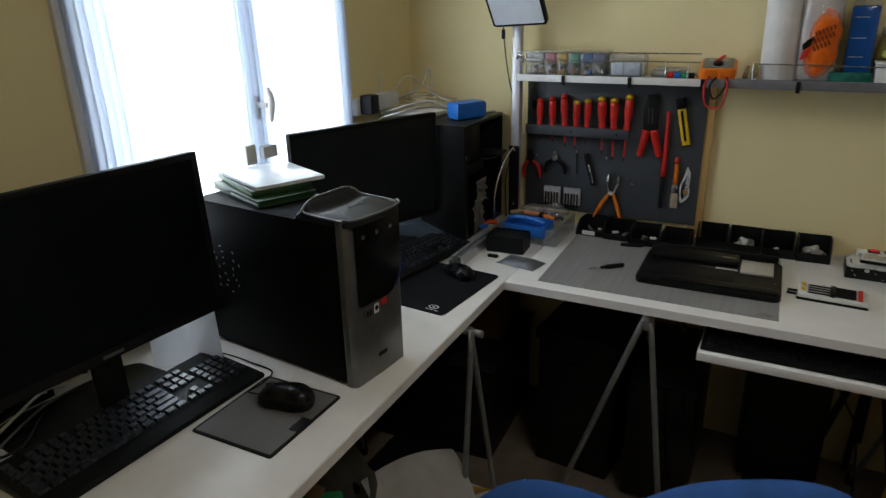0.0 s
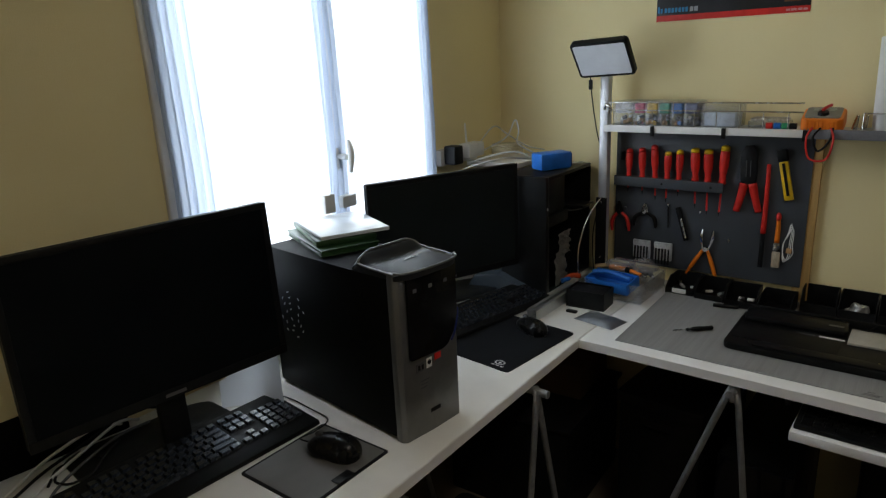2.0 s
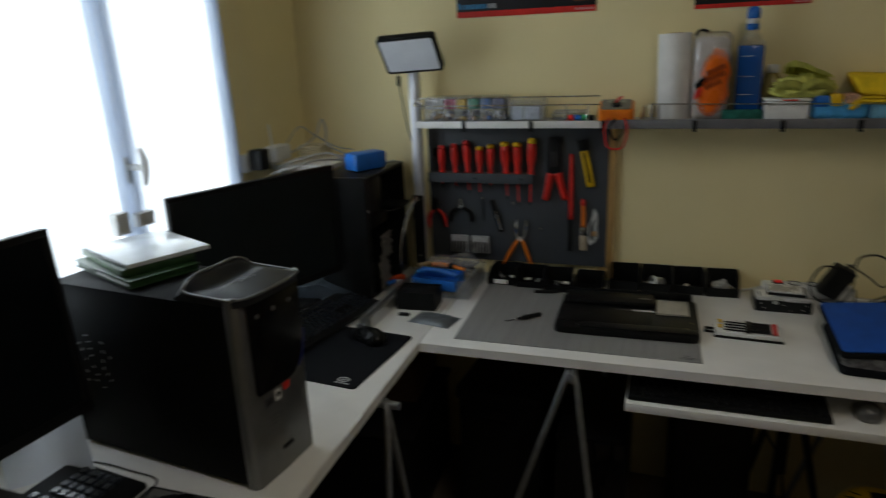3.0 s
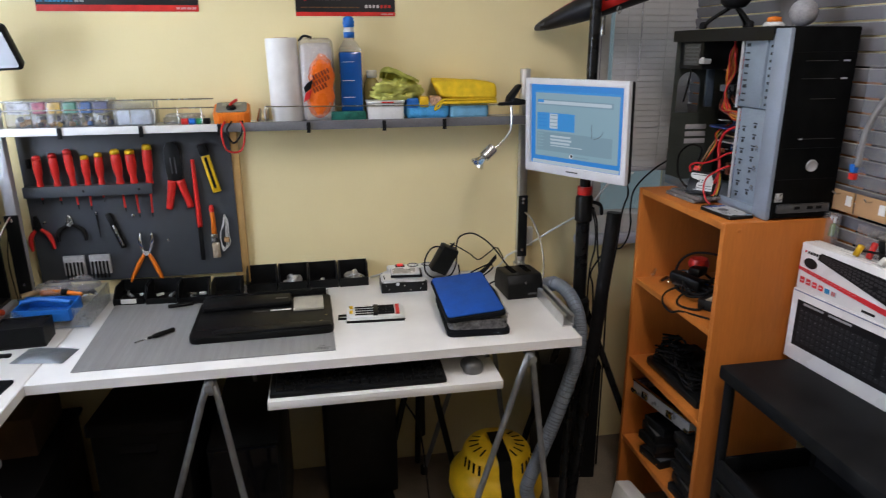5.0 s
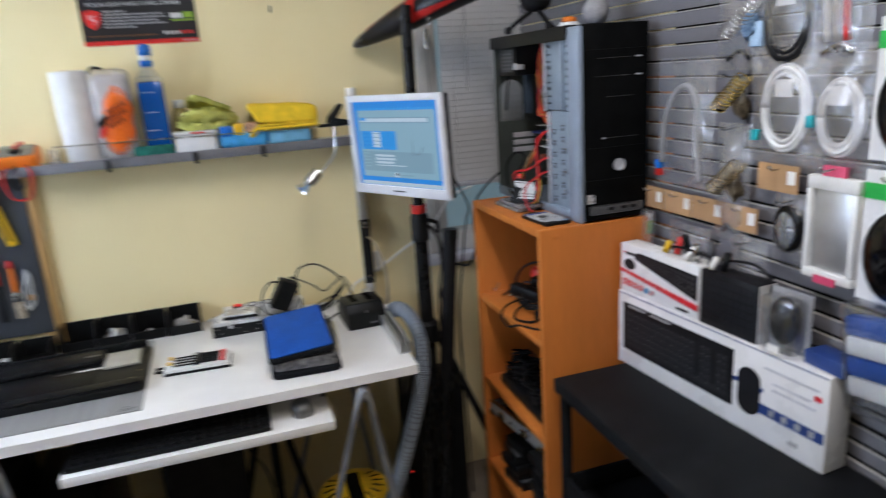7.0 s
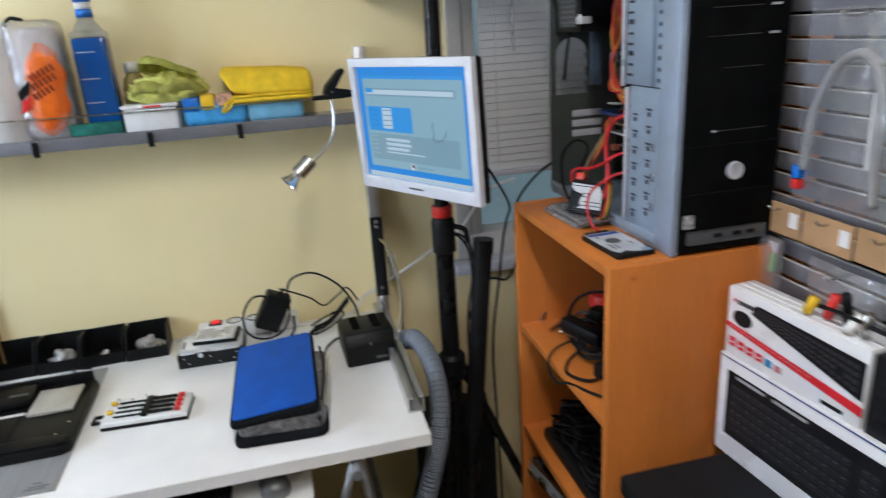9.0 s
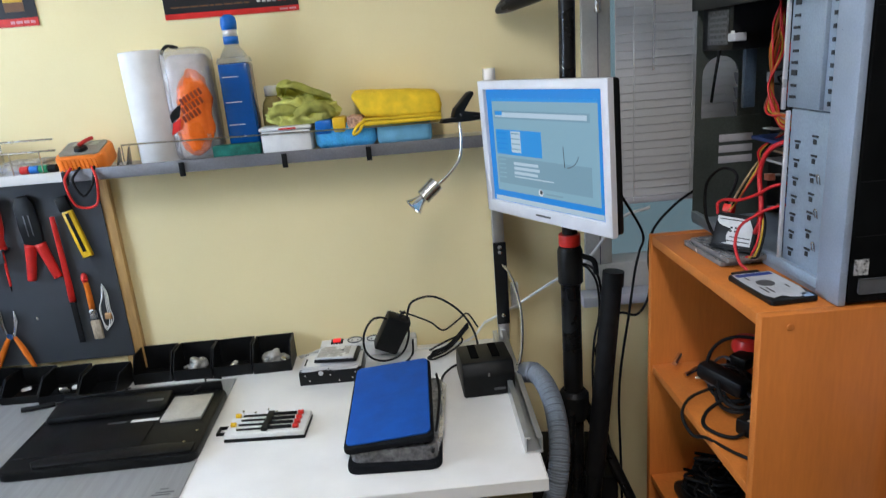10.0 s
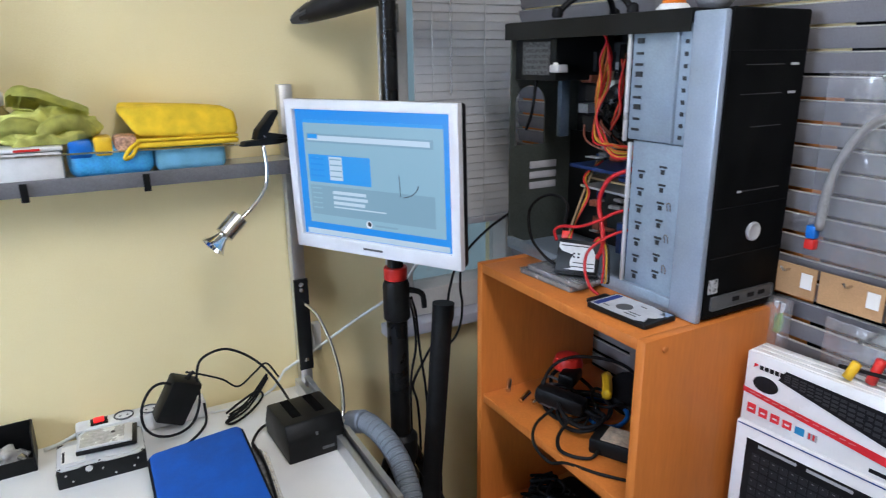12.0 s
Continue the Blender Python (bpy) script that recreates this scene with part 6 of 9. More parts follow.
lime = material("lime_cloth", (0.60, 0.60, 0.15), 0.9, vary=0.10, scale=40, fine=900, bump=0.5)
gold = material("yellow_cloth", (0.80, 0.53, 0.014), 0.9, vary=0.08, scale=40, fine=900, bump=0.6)
cc = thing("cleaning_cloth", "crumpled lime green cleaning cloth on a white tub", "cloth", pose(0.312, 2.305, SH + 0.0605, 0, 0, 6) @ Matrix.Diagonal((0.82, 0.92, 0.98, 1)))


def folded_heap(bm, wide, deep, high, seed, folds=34.0):
    """A cloth thrown in a heap: a closed skin whose ridges and creases run in curved bands."""
    nu, nv, rings = 90, 46, []
    for r in range(nv + 1):
        lat = math.pi * (r / nv - 0.5)
        ring = []
        for c in range(nu):
            lon = math.tau * c / nu
            p = Vector((math.cos(lat) * math.cos(lon), math.cos(lat) * math.sin(lon), math.sin(lat)))
            q = Vector((p.x * wide, p.y * deep, p.z * high)) * folds + Vector((seed, 0, 0))
            q += 1.1 * Vector((noise.noise(q * 0.6), noise.noise(q * 0.6 + Vector((9, 0, 0))), noise.noise(q * 0.6 + Vector((0, 9, 0)))))
            band = 1 - abs(noise.noise(q * 0.75)) * 2.0
            crease = 1 - abs(noise.noise(q * 1.7 + Vector((4, 4, 4)))) * 2.2
            k = 0.72 + 0.34 * band + 0.13 * crease
            ring.append(bm.verts.new((p.x * wide * k, p.y * deep * k, max(0.0, (0.34 + 0.66 * p.z) * high * k))))
        rings.append(ring)
    for low, high_r in zip(rings, rings[1:]):
        for c in range(nu):
            bm.faces.new((low[c], low[(c + 1) % nu], high_r[(c + 1) % nu], high_r[c]))
    return bm


def cloth_fold(bm, line, radius, a0, a1, seed, flat=0.8, n=14):
    """A turned-over fold: an open gutter of cloth along a smooth line, from angle a0 to a1 round it."""
    axis = smooth_path(line, 8)
    rows_f = []
    for k, q in enumerate(axis):
        u = k / (len(axis) - 1)
        ahead = (axis[min(k + 1, len(axis) - 1)] - axis[max(k - 1, 0)]).normalized()
        side = ahead.cross(Vector((0, 0, 1))).normalized()
        up_v = side.cross(ahead).normalized()
        r = radius * (0.75 + 0.35 * math.sin(math.pi * (0.15 + 0.8 * u)) + 0.18 * noise.noise(Vector((u * 4, seed, 0))))
        rows_f.append([bm.verts.new(q + r * (math.cos(radians(a)) * side + flat * math.sin(radians(a)) * up_v) * (1 + 0.16 * noise.noise(Vector((u * 5, a * 0.02, seed))))) for a in [a0 + (a1 - a0) * c / n for c in range(n + 1)]])
    made = []
    for low, high in zip(rows_f, rows_f[1:]):
        for c in range(n):
            made.append(bm.faces.new((low[c], low[c + 1], high[c + 1], high[c])))
    bmesh.ops.solidify(bm, geom=made, thickness=0.0035)
    return bm


part("cloth", folded_heap(B(), 0.092, 0.044, 0.058, 5.0, 22.0), lime, cc)
part("fold", cloth_fold(B(), [(-0.052, -0.004, 0.080), (-0.015, -0.008, 0.074), (0.030, -0.012, 0.060), (0.078, -0.010, 0.046)], 0.025, 20, 310, 2.0), lime, cc)
part("fold", cloth_fold(B(), [(-0.088, -0.026, 0.026), (-0.060, -0.030, 0.036), (-0.025, -0.030, 0.032), (0.0, -0.022, 0.020)], 0.016, -60, 200, 7.0), lime, cc)
part("fold", cloth_fold(B(), [(-0.020, -0.034, 0.020), (0.020, -0.036, 0.036), (0.055, -0.030, 0.034), (0.084, -0.018, 0.018)], 0.017, -70, 190, 4.0), lime, cc)
part("fold", cloth_fold(B(), [(-0.055, 0.012, 0.060), (-0.048, -0.006, 0.086), (-0.030, -0.012, 0.090), (-0.006, -0.004, 0.078)], 0.013, 0, 230, 9.0), lime, cc)
tub = thing("tub", "small white plastic tub on the shelf", "tub", pose(0.272, 2.298, SH))
part("tub", box(B(), -0.055, 0.057, -0.036, 0.036, 0, 0.052, 0.006), white_plastic, tub)
part("lid", box(B(), -0.058, 0.060, -0.039, 0.039, 0.0522, 0.060, 0.003), white_plastic, tub)
part("red_mark", box(B(), -0.012, 0.026, -0.0400, -0.0392, 0.0535, 0.0575), red_plastic, tub)
pk = thing("wipes_packet", "light blue packet of cleaning wipes with a yellow band", "wipes packet", pose(0.405, 2.302, SH))
part("packet", box(B(), -0.07, 0.07, -0.034, 0.034, 0, 0.058, 0.018, 4), material("packet_blue", (0.07, 0.36, 0.70), 0.3, vary=0.12, scale=30, bump=0.1), pk)
part("blue_band", box(B(), -0.066, -0.028, -0.036, 0.02, 0.034, 0.066, 0.006), blue_plastic, pk)
part("yellow_band", box(B(), -0.026, 0.004, -0.0365, 0.02, 0.036, 0.070, 0.006), yellow_plastic, pk)
part("print_patch", box(B(), 0.006, 0.045, -0.035, 0.02, 0.04, 0.070, 0.008), material("print_tan", (0.50, 0.28, 0.18), 0.5, vary=0.3, scale=60), pk)
lb = thing("folded_cloth", "folded light blue cloth on the shelf", "cloth", pose(0.54, 2.31, SH))
part("cloth", box(B(), -0.064, 0.062, -0.040, 0.04, 0, 0.046, 0.012, 3), material("sky_cloth", (0.17, 0.42, 0.60), 0.85, vary=0.08, scale=40, fine=900, bump=0.4), lb)
yc = thing("folded_cloth", "thick folded yellow microfibre cloth", "cloth", pose(0.527, 2.312, SH + 0.047, 0, 0, -2))
bm = box(B(), -0.076, 0.100, -0.056, 0.050, 0.0, 0.0102, 0.0048, 3)
for v in bm.verts:
    v.co.z += 0.003 * noise.noise(v.co * 30) - 0.03 * v.co.x * 0.15
part("lower_fold", bm, gold, yc)
part("middle_fold", box(B(), -0.078, 0.100, -0.0545, 0.05, 0.0105, 0.0155, 0.0024, 2), gold, yc)
bm = box(B(), -0.100, 0.102, -0.054, 0.052, 0.0165, 0.073, 0.012, 4)
bmesh.ops.subdivide_edges(bm, edges=bm.edges[:], cuts=2, use_grid_fill=True)
for v in bm.verts:
    up_ = max(0.0, (v.co.z - 0.02) / 0.058)
    v.co.x = v.co.x * (1 - 0.06 * up_) + 0.004 * noise.noise(v.co * 22) + (0.026 * (1 - up_) - 0.014 * up_) * max(0.0, -v.co.x / 0.1)
    v.co.y += 0.016 * up_
    v.co.z += 0.006 * noise.noise(v.co * 20) - 0.010 * up_ * max(0.0, v.co.x / 0.1)
part("upper_fold", bm, gold, yc)
part("loop", tube(B(), [(-0.072, -0.050, 0.012), (-0.090, -0.058, 0.000), (-0.100, -0.060, -0.016), (-0.088, -0.059, -0.012), (-0.076, -0.054, 0.004)], 0.0036, 6, 5), gold, yc)

# clip lamp on the shelf end
cl = thing("clip_lamp", "chrome gooseneck spotlight clipped to the shelf rail", "lamp")
clip_turn = pose(0.662, 2.232, 1.346, 0, 0, 20)
part("clip_jaw", prism(B(), [(-0.045, -0.006), (0.030, -0.008), (0.060, -0.004), (0.060, 0.001), (0.010, 0.004), (-0.040, 0.003)], -0.009, 0.009, "y", 0.0015), black_plastic, cl).matrix_basis = clip_turn
part("clip_jaw", prism(B(), [(-0.012, 0.002), (0.055, 0.002), (0.058, 0.007), (0.012, 0.016), (0.002, 0.018)], -0.009, 0.009, "y", 0.0015), black_plastic, cl).matrix_basis = clip_turn
part("clip_lever", prism(B(), [(-0.016, 0.004), (0.004, 0.006), (0.036, 0.050), (0.034, 0.057), (0.024, 0.054), (-0.010, 0.022)], -0.010, 0.010, "y", 0.0015), black_plastic, cl).matrix_basis = clip_turn
part("clip_spring", tube(B(), [(-0.004 + 0.006 * math.cos(a), -0.010 + 0.0008 * a, 0.006 + 0.006 * math.sin(a)) for a in [0.6 * k for k in range(42)]], 0.0011, 5, 0), steel, cl).matrix_basis = clip_turn
part("neck", tube(B(), [(0.662, 2.225, 1.34), (0.663, 2.215, 1.30), (0.655, 2.21, 1.26), (0.625, 2.205, 1.225), (0.598, 2.2, 1.205)], 0.0035, 8, 7), chrome, cl)
head = part("head", cyl(B(), (0.600, 2.2, 1.212), (0.568, 2.19, 1.185), 0.017, 0.017, 20), steel, cl)
d = (Vector((0.568, 2.19, 1.185)) - Vector((0.600, 2.2, 1.212))).normalized()
m_ref = Matrix.Translation((0.567, 2.1897, 1.1842)) @ d.to_track_quat("Z", "Y").to_matrix().to_4x4()
part("reflector", lathe(B(), [(0.010, 0), (0.012, 0.010), (0.018, 0.022), (0.024, 0.030), (0.022, 0.030), (0.014, 0.016), (0.004, 0.010)], 20, m_ref), chrome, head, "faceted chrome reflector lamp")

# posters and a wall hook
def poster(x0, x1, z0, z1, label, shapes):
    t = thing("poster", label, "poster", pose(x0, Y1, z0), "posters")
    w, h = x1 - x0, z1 - z0
    part("sheet", box(B(), 0, w, -0.0022, -0.0006, 0, h), material("poster_black", (0.012, 0.012, 0.014), 0.35, vary=0.1, scale=8), t)
    for a0, a1, b0, b1, mt in shapes:
        lift = 0.0008 if mt is pack_pink else 0.0
        part("print", box(B(), a0, a1, -0.0030 - lift, -0.0024 - lift, b0, b1), mt, t)
    return t


pale = material("print_grey", (0.35, 0.35, 0.36), 0.5)
cyan = material("print_cyan", (0.02, 0.22, 0.45), 0.5)
pack_pink = material("pack_pink", (0.62, 0.30, 0.30), 0.4)
lime_print = material("print_lime", (0.25, 0.42, 0.03), 0.5)
gold_print = material("print_gold", (0.60, 0.36, 0.02), 0.5)
def word_bars(x0, x1, z0, z1, mt, seed):
    """Unreadable small print: bars the length of words along one line."""
    pick, x, out = random.Random(seed), x0, []
    while x < x1 - 0.004:
        w = min(pick.uniform(0.006, 0.022), x1 - x)
        out.append((x, x + w, z0, z1, mt))
        x += w + 0.003
    return out


brown_print, white_print = material("print_brown", (0.16, 0.07, 0.02), 0.5), material("print_white_ink", (0.60, 0.60, 0.60), 0.5)
poster(-0.716, -0.268, 1.621, 2.10, "black poster with a red foot band taped to the wall",
       [(0, 0.448, 0, 0.018, red_plastic), (0.004, 0.010, 0.026, 0.046, cyan), (0.013, 0.019, 0.026, 0.040, cyan), (0.378, 0.422, 0.032, 0.052, brown_print), (0.378, 0.422, 0.0522, 0.068, gold_print), (0.380, 0.420, 0.0682, 0.074, white_print)]
       + [(0.026 + 0.011 * k, 0.034 + 0.011 * k, 0.026, 0.040, cyan) for k in range(7)] + [(0.106, 0.117, 0.026, 0.040, pale), (0.120, 0.131, 0.026, 0.040, pale)]
       + word_bars(0.385, 0.441, 0.006, 0.012, pack_pink, 3)[:4] + word_bars(0.012, 0.380, 0.107, 0.117, red_plastic, 1) + word_bars(0.10, 0.295, 0.089, 0.098, red_plastic, 2)
       + word_bars(0.146, 0.232, 0.131, 0.140, white_print, 4) + [(0.03, 0.25, 0.19 + 0.03 * k, 0.205 + 0.03 * k, pale) for k in range(5)])
shielded = poster(0.016, 0.322, 1.609, 2.04, "black poster with a red shield and lines of small print",
                  [(0, 0.306, 0, 0.012, red_plastic)] + [bar for k, w in enumerate((0.082, 0.165, 0.150, 0.165, 0.160, 0.060)) for bar in word_bars(0.058, 0.058 + w, 0.047 + 0.0085 * k, 0.051 + 0.0085 * k, pale, 10 + k)]
                  + word_bars(0.016, 0.195, 0.024, 0.027, brown_print, 20) + [(0.212 + 0.012 * k, 0.220 + 0.012 * k, 0.024, 0.033, red_plastic if k > 3 else white_print) for k in range(7)]
                  + [(0.236, 0.268, 0.068, 0.082, white_print), (0.236, 0.300, 0.060, 0.064, lime_print), (0.272, 0.298, 0.068, 0.084, lime_print)] + word_bars(0.262, 0.300, 0.004, 0.008, pack_pink, 6))
part("shield", prism(B(), [(0.008, 0.092), (0.030, 0.097), (0.052, 0.092), (0.051, 0.070), (0.044, 0.054), (0.030, 0.043), (0.016, 0.054), (0.009, 0.070)], -0.0030, -0.0024, "y"), red_plastic, shielded, "red shield emblem")
part("shield_mark", prism(B(), [(0.020, 0.082), (0.042, 0.084), (0.030, 0.074), (0.044, 0.070), (0.032, 0.054), (0.034, 0.066), (0.022, 0.070)], -0.0036, -0.0031, "y"), pack_pink, shielded)
lettering("POUR LEUR FAIRE VIVRE L'ENFER", 0.021, 0.1055, 0.246, 0.0105, -0.0026, white_print, shielded)
lettering("IL EST TEMPS DE S'\u00c9QUIPER", 0.018, 0.1220, 0.254, 0.0200, -0.0026, white_print, shielded)
solo("wall_hook", tube(B(), [(0.538, Y1, 1.697), (0.536, Y1 - 0.014, 1.697), (0.534, Y1 - 0.016, 1.688), (0.5335, Y1 - 0.014, 1.680)], 0.0028, 6, 3), black_steel, "small nail in the yellow wall", "nail")

# ---- monitor on the black stand ----
lcd = thing("monitor", "silver-framed flat monitor that shows a blue desktop", "monitor", pose(0.815, 2.067, 1.1355, 0, 0, -59.2) @ pose(0, 0, 0, 2.2, 0, 0))
LW, LH = 0.376, 0.288
def frame_ring(bm, outer, inner, y_front, y_back, bevel=0.002):
    """A flat rectangular surround without joints: outer and inner are (x0, x1, z0, z1)."""
    def corners(r, y):
        return [bm.verts.new((x, y, z)) for x, z in ((r[0], r[2]), (r[1], r[2]), (r[1], r[3]), (r[0], r[3]))]
    of, inf, ob_, inb = corners(outer, y_front), corners(inner, y_front), corners(outer, y_back), corners(inner, y_back)
    for i in range(4):
        k = (i + 1) % 4
        bm.faces.new((of[i], of[k], inf[k], inf[i]))
        bm.faces.new((ob_[i], inb[i], inb[k], ob_[k]))
        bm.faces.new((of[i], ob_[i], ob_[k], of[k]))
        bm.faces.new((inf[i], inf[k], inb[k], inb[i]))
    bmesh.ops.recalc_face_normals(bm, faces=bm.faces)
    front = [e for e in bm.edges if abs(e.verts[0].co.y - y_front) < 1e-6 and abs(e.verts[1].co.y - y_front) < 1e-6 and abs(e.calc_face_angle(0)) > 1]
    bmesh.ops.bevel(bm, geom=front + [e for e in bm.edges if e.verts[0] in of and e.verts[1] in ob_], offset=bevel, segments=2, profile=0.5, affect="EDGES")
    return bm


bm = frame_ring(B(), (-LW / 2, LW / 2, 0, LH), (-LW / 2 + 0.018, LW / 2 - 0.018, 0.027, LH - 0.018), -0.004, 0.010)
part("bezel", bm, material("bezel_silver", (0.70, 0.71, 0.74), 0.5, vary=0.03, scale=20, fine=600, bump=0.02), lcd, "silver screen surround")
part("back_shell", box(B(), -LW / 2 + 0.001, LW / 2 - 0.001, 0.0105, 0.030, 0.001, LH - 0.001, 0.006), black_plastic, lcd)
part("maker_mark", box(B(), -0.022, 0.022, -0.0048, -0.0042, 0.012, 0.016), grey_plastic, lcd)
part("back_hump", box(B(), -0.12, 0.12, 0.0305, 0.042, 0.05, 0.24, 0.012), black_plastic, lcd)


def lit(name, c, k=0.62):
    m = glow(name, c, k)
    m.node_tree.nodes["Principled BSDF"].inputs["Base Color"].default_value = (0.02, 0.02, 0.022, 1)
    return m


def shows(x0, x1, z0, z1, mt, layer):
    """One flat field of the picture on the screen, in screen fractions."""
    sw, sh = LW - 0.038, LH - 0.047
    a, b = -sw / 2 + sw * x0, -sw / 2 + sw * x1
    c, d = 0.028 + sh * (1 - z1), 0.028 + sh * (1 - z0)
    return part("screen_field", box(B(), a, b, 0.0040 - 0.0004 * layer, 0.0043 - 0.0004 * layer, c, d), mt, lcd)


desk_blue, bar_blue = lit("screen_blue", (0.004, 0.30, 0.85)), lit("screen_bar", (0.02, 0.36, 0.88))
form_grey, form_dark, form_pale = lit("screen_grey", (0.30, 0.52, 0.60)), lit("screen_shade", (0.24, 0.42, 0.49)), lit("screen_pale", (0.62, 0.78, 0.85))
part("screen", box(B(), -LW / 2 + 0.0175, LW / 2 - 0.0175, 0.0045, 0.0075, 0.0265, LH - 0.0175), desk_blue, lcd, "lit blue desktop")
shows(0.02, 0.98, 0.955, 0.999, lit("screen_task", (0.55, 0.70, 0.75)), 1)
shows(0.05, 0.96, 0.10, 0.90, form_grey, 1)
shows(0.05, 0.96, 0.075, 0.10, bar_blue, 1)
shows(0.07, 0.90, 0.18, 0.25, form_dark, 2)
shows(0.08, 0.88, 0.195, 0.235, form_pale, 3)
shows(0.08, 0.15, 0.185, 0.22, bar_blue, 4)
shows(0.07, 0.50, 0.345, 0.565, bar_blue, 2)
shows(0.22, 0.31, 0.355, 0.54, form_pale, 3)
for k in range(4):
    shows(0.225, 0.305, 0.37 + 0.045 * k, 0.38 + 0.045 * k, form_dark, 4)
    shows(0.08, 0.18, 0.37 + 0.045 * k, 0.385 + 0.045 * k, desk_blue, 3)
shows(0.07, 0.90, 0.59, 0.83, form_dark, 2)
for k, w in enumerate((0.23, 0.24, 0.22, 0.36)):
    shows(0.23, 0.23 + w, 0.625 + 0.042 * k, (0.65 if k < 3 else 0.636) + 0.042 * k, form_pale, 3)
for k in range(5):
    shows(0.08, 0.15, 0.61 + 0.04 * k, 0.62 + 0.04 * k, form_grey, 3)
ink = lit("screen_ink", (0.02, 0.03, 0.04), 0.2)
bm = B()
sw, sh = LW - 0.038, LH - 0.047
arc = [(-sw / 2 + sw * (0.69 + 0.115 * math.sin(a)), 0.0024, 0.028 + sh * (0.50 - 0.12 * math.cos(a))) for a in [radians(10 + 10 * k) for k in range(8)]]
tube(bm, arc, 0.0008, 4, 2)
tube(bm, [(-sw / 2 + sw * 0.69, 0.0024, 0.028 + sh * 0.38), (-sw / 2 + sw * 0.685, 0.0024, 0.028 + sh * 0.55)], 0.0006, 4, 1)
part("screen_drawing", bm, ink, lcd)
part("screen_icon", cyl(B(), (-sw / 2 + sw * 0.47, 0.0030, 0.028 + sh * 0.135), (-sw / 2 + sw * 0.47, 0.0024, 0.028 + sh * 0.135), 0.007, seg=18), lit("screen_white", (0.9, 0.95, 0.95)), lcd)
part("screen_icon", cyl(B(), (-sw / 2 + sw * 0.475, 0.0023, 0.028 + sh * 0.14), (-sw / 2 + sw * 0.475, 0.0020, 0.028 + sh * 0.14), 0.0045, seg=14), ink, lcd)
shows(0.51, 0.66, 0.86, 0.875, form_dark, 3)

# ---- black repair stand with a bundled load on top ----
stand = thing("repair_stand", "black steel repair stand with a red clamp collar", "stand", pose(0.872, 2.108, 0))
part("lower_tube", cyl(B(), (0.0, -0.012, 0.25), (0.0, -0.006, 1.02), 0.0215, seg=18), black_satin, stand)
part("upper_tube", cyl(B(), (0.0, -0.006, 1.02), (0.014, 0.022, 1.66), 0.0165, seg=18), black_satin, stand)
part("collar", lathe(B(), [(0.023, 0), (0.027, 0.005), (0.027, 0.075), (0.023, 0.085)], 20, pose(0, -0.007, 0.985)), black_plastic, stand)
part("red_ring", lathe(B(), [(0.0225, 0), (0.0235, 0.003), (0.0235, 0.022), (0.0225, 0.025)], 20, pose(0, -0.006, 1.072)), red_plastic, stand, "red ring on the clamp")
part("lever", tube(B(), [(0.02, -0.02, 1.05), (0.045, -0.03, 1.04), (0.05, -0.032, 1.01)], 0.006, 8, 4), black_plastic, stand)
for ang, r in ((2, 0.30), (122, 0.24), (242, 0.24)):
    c, s_ = math.cos(radians(ang)), math.sin(radians(ang))
    leg = part("leg", cyl(B(), (0.02 * c, 0.02 * s_ - 0.01, 0.70), (r * c, r * s_ - 0.01, 0.012), 0.012, seg=12), black_satin, stand)
    part("rubber_foot", cyl(B(), (r * c, r * s_ - 0.01, 0.0), (r * c, r * s_ - 0.01, 0.024), 0.016, 0.013, 12), black_rubber, leg)
part("spreader", lathe(B(), [(0.03, 0), (0.034, 0.01), (0.034, 0.06), (0.026, 0.07)], 16, pose(0, -0.01, 0.66)), black_plastic, stand)
tube2 = thing("pipe", "black foam-covered pipe leaning beside the stand", "pipe")
part("pipe", cyl(B(), (0.951, 2.05, 1.02), (0.90, 2.03, 0.55), 0.021, 0.021, 18), black_rubber, tube2)
part("lower_pipe", cyl(B(), (0.90, 2.03, 0.55), (0.845, 2.01, 0.012), 0.0185, 0.0185, 16), black_satin, tube2)
part("rim", cyl(B(), (0.9515, 2.05, 1.022), (0.949, 2.049, 0.99), 0.0225, 0.0225, 18), black_plastic, tube2)
boom = thing("bicycle_saddle", "long black saddle-shaped load with red trim on the stand", "saddle")
def boom_pt(s):
    return Vector((0.775, 2.36, 1.571)).lerp(Vector((1.24, 1.78, 1.765)), s) + Vector((0, 0, 0.012 * math.sin(s * 3)))


def boom_skin(s, a, lift=0.0):
    """A point of the padded load: s along it, a round it in degrees, 0 towards the room and 90 on top."""
    w, h = 0.003 + 0.037 * min(1, s * 3.4) ** 0.5 + lift, 0.003 + 0.041 * min(1, s * 3.2) ** 0.55 + lift
    side = Vector((-0.58, -0.45, 0)).normalized()
    return boom_pt(s) + side * (w * math.cos(radians(a))) + Vector((0, 0, h * math.sin(radians(a))))


def boom_band(s0, s1, lower, upper, lift=0.0016, n=24, m=6):
    """A thin printed band that hugs the load between two angles, which may run along it."""
    bm = B()
    grid_b = [[bm.verts.new(boom_skin(s0 + (s1 - s0) * i / n, lower(i / n) + (upper(i / n) - lower(i / n)) * j / m, lift)) for j in range(m + 1)] for i in range(n + 1)]
    for i in range(n):
        for j in range(m):
            bm.faces.new((grid_b[i][j], grid_b[i + 1][j], grid_b[i + 1][j + 1], grid_b[i][j + 1]))
    bmesh.ops.solidify(bm, geom=bm.faces[:], thickness=0.0012)
    bmesh.ops.recalc_face_normals(bm, faces=bm.faces)
    return bm


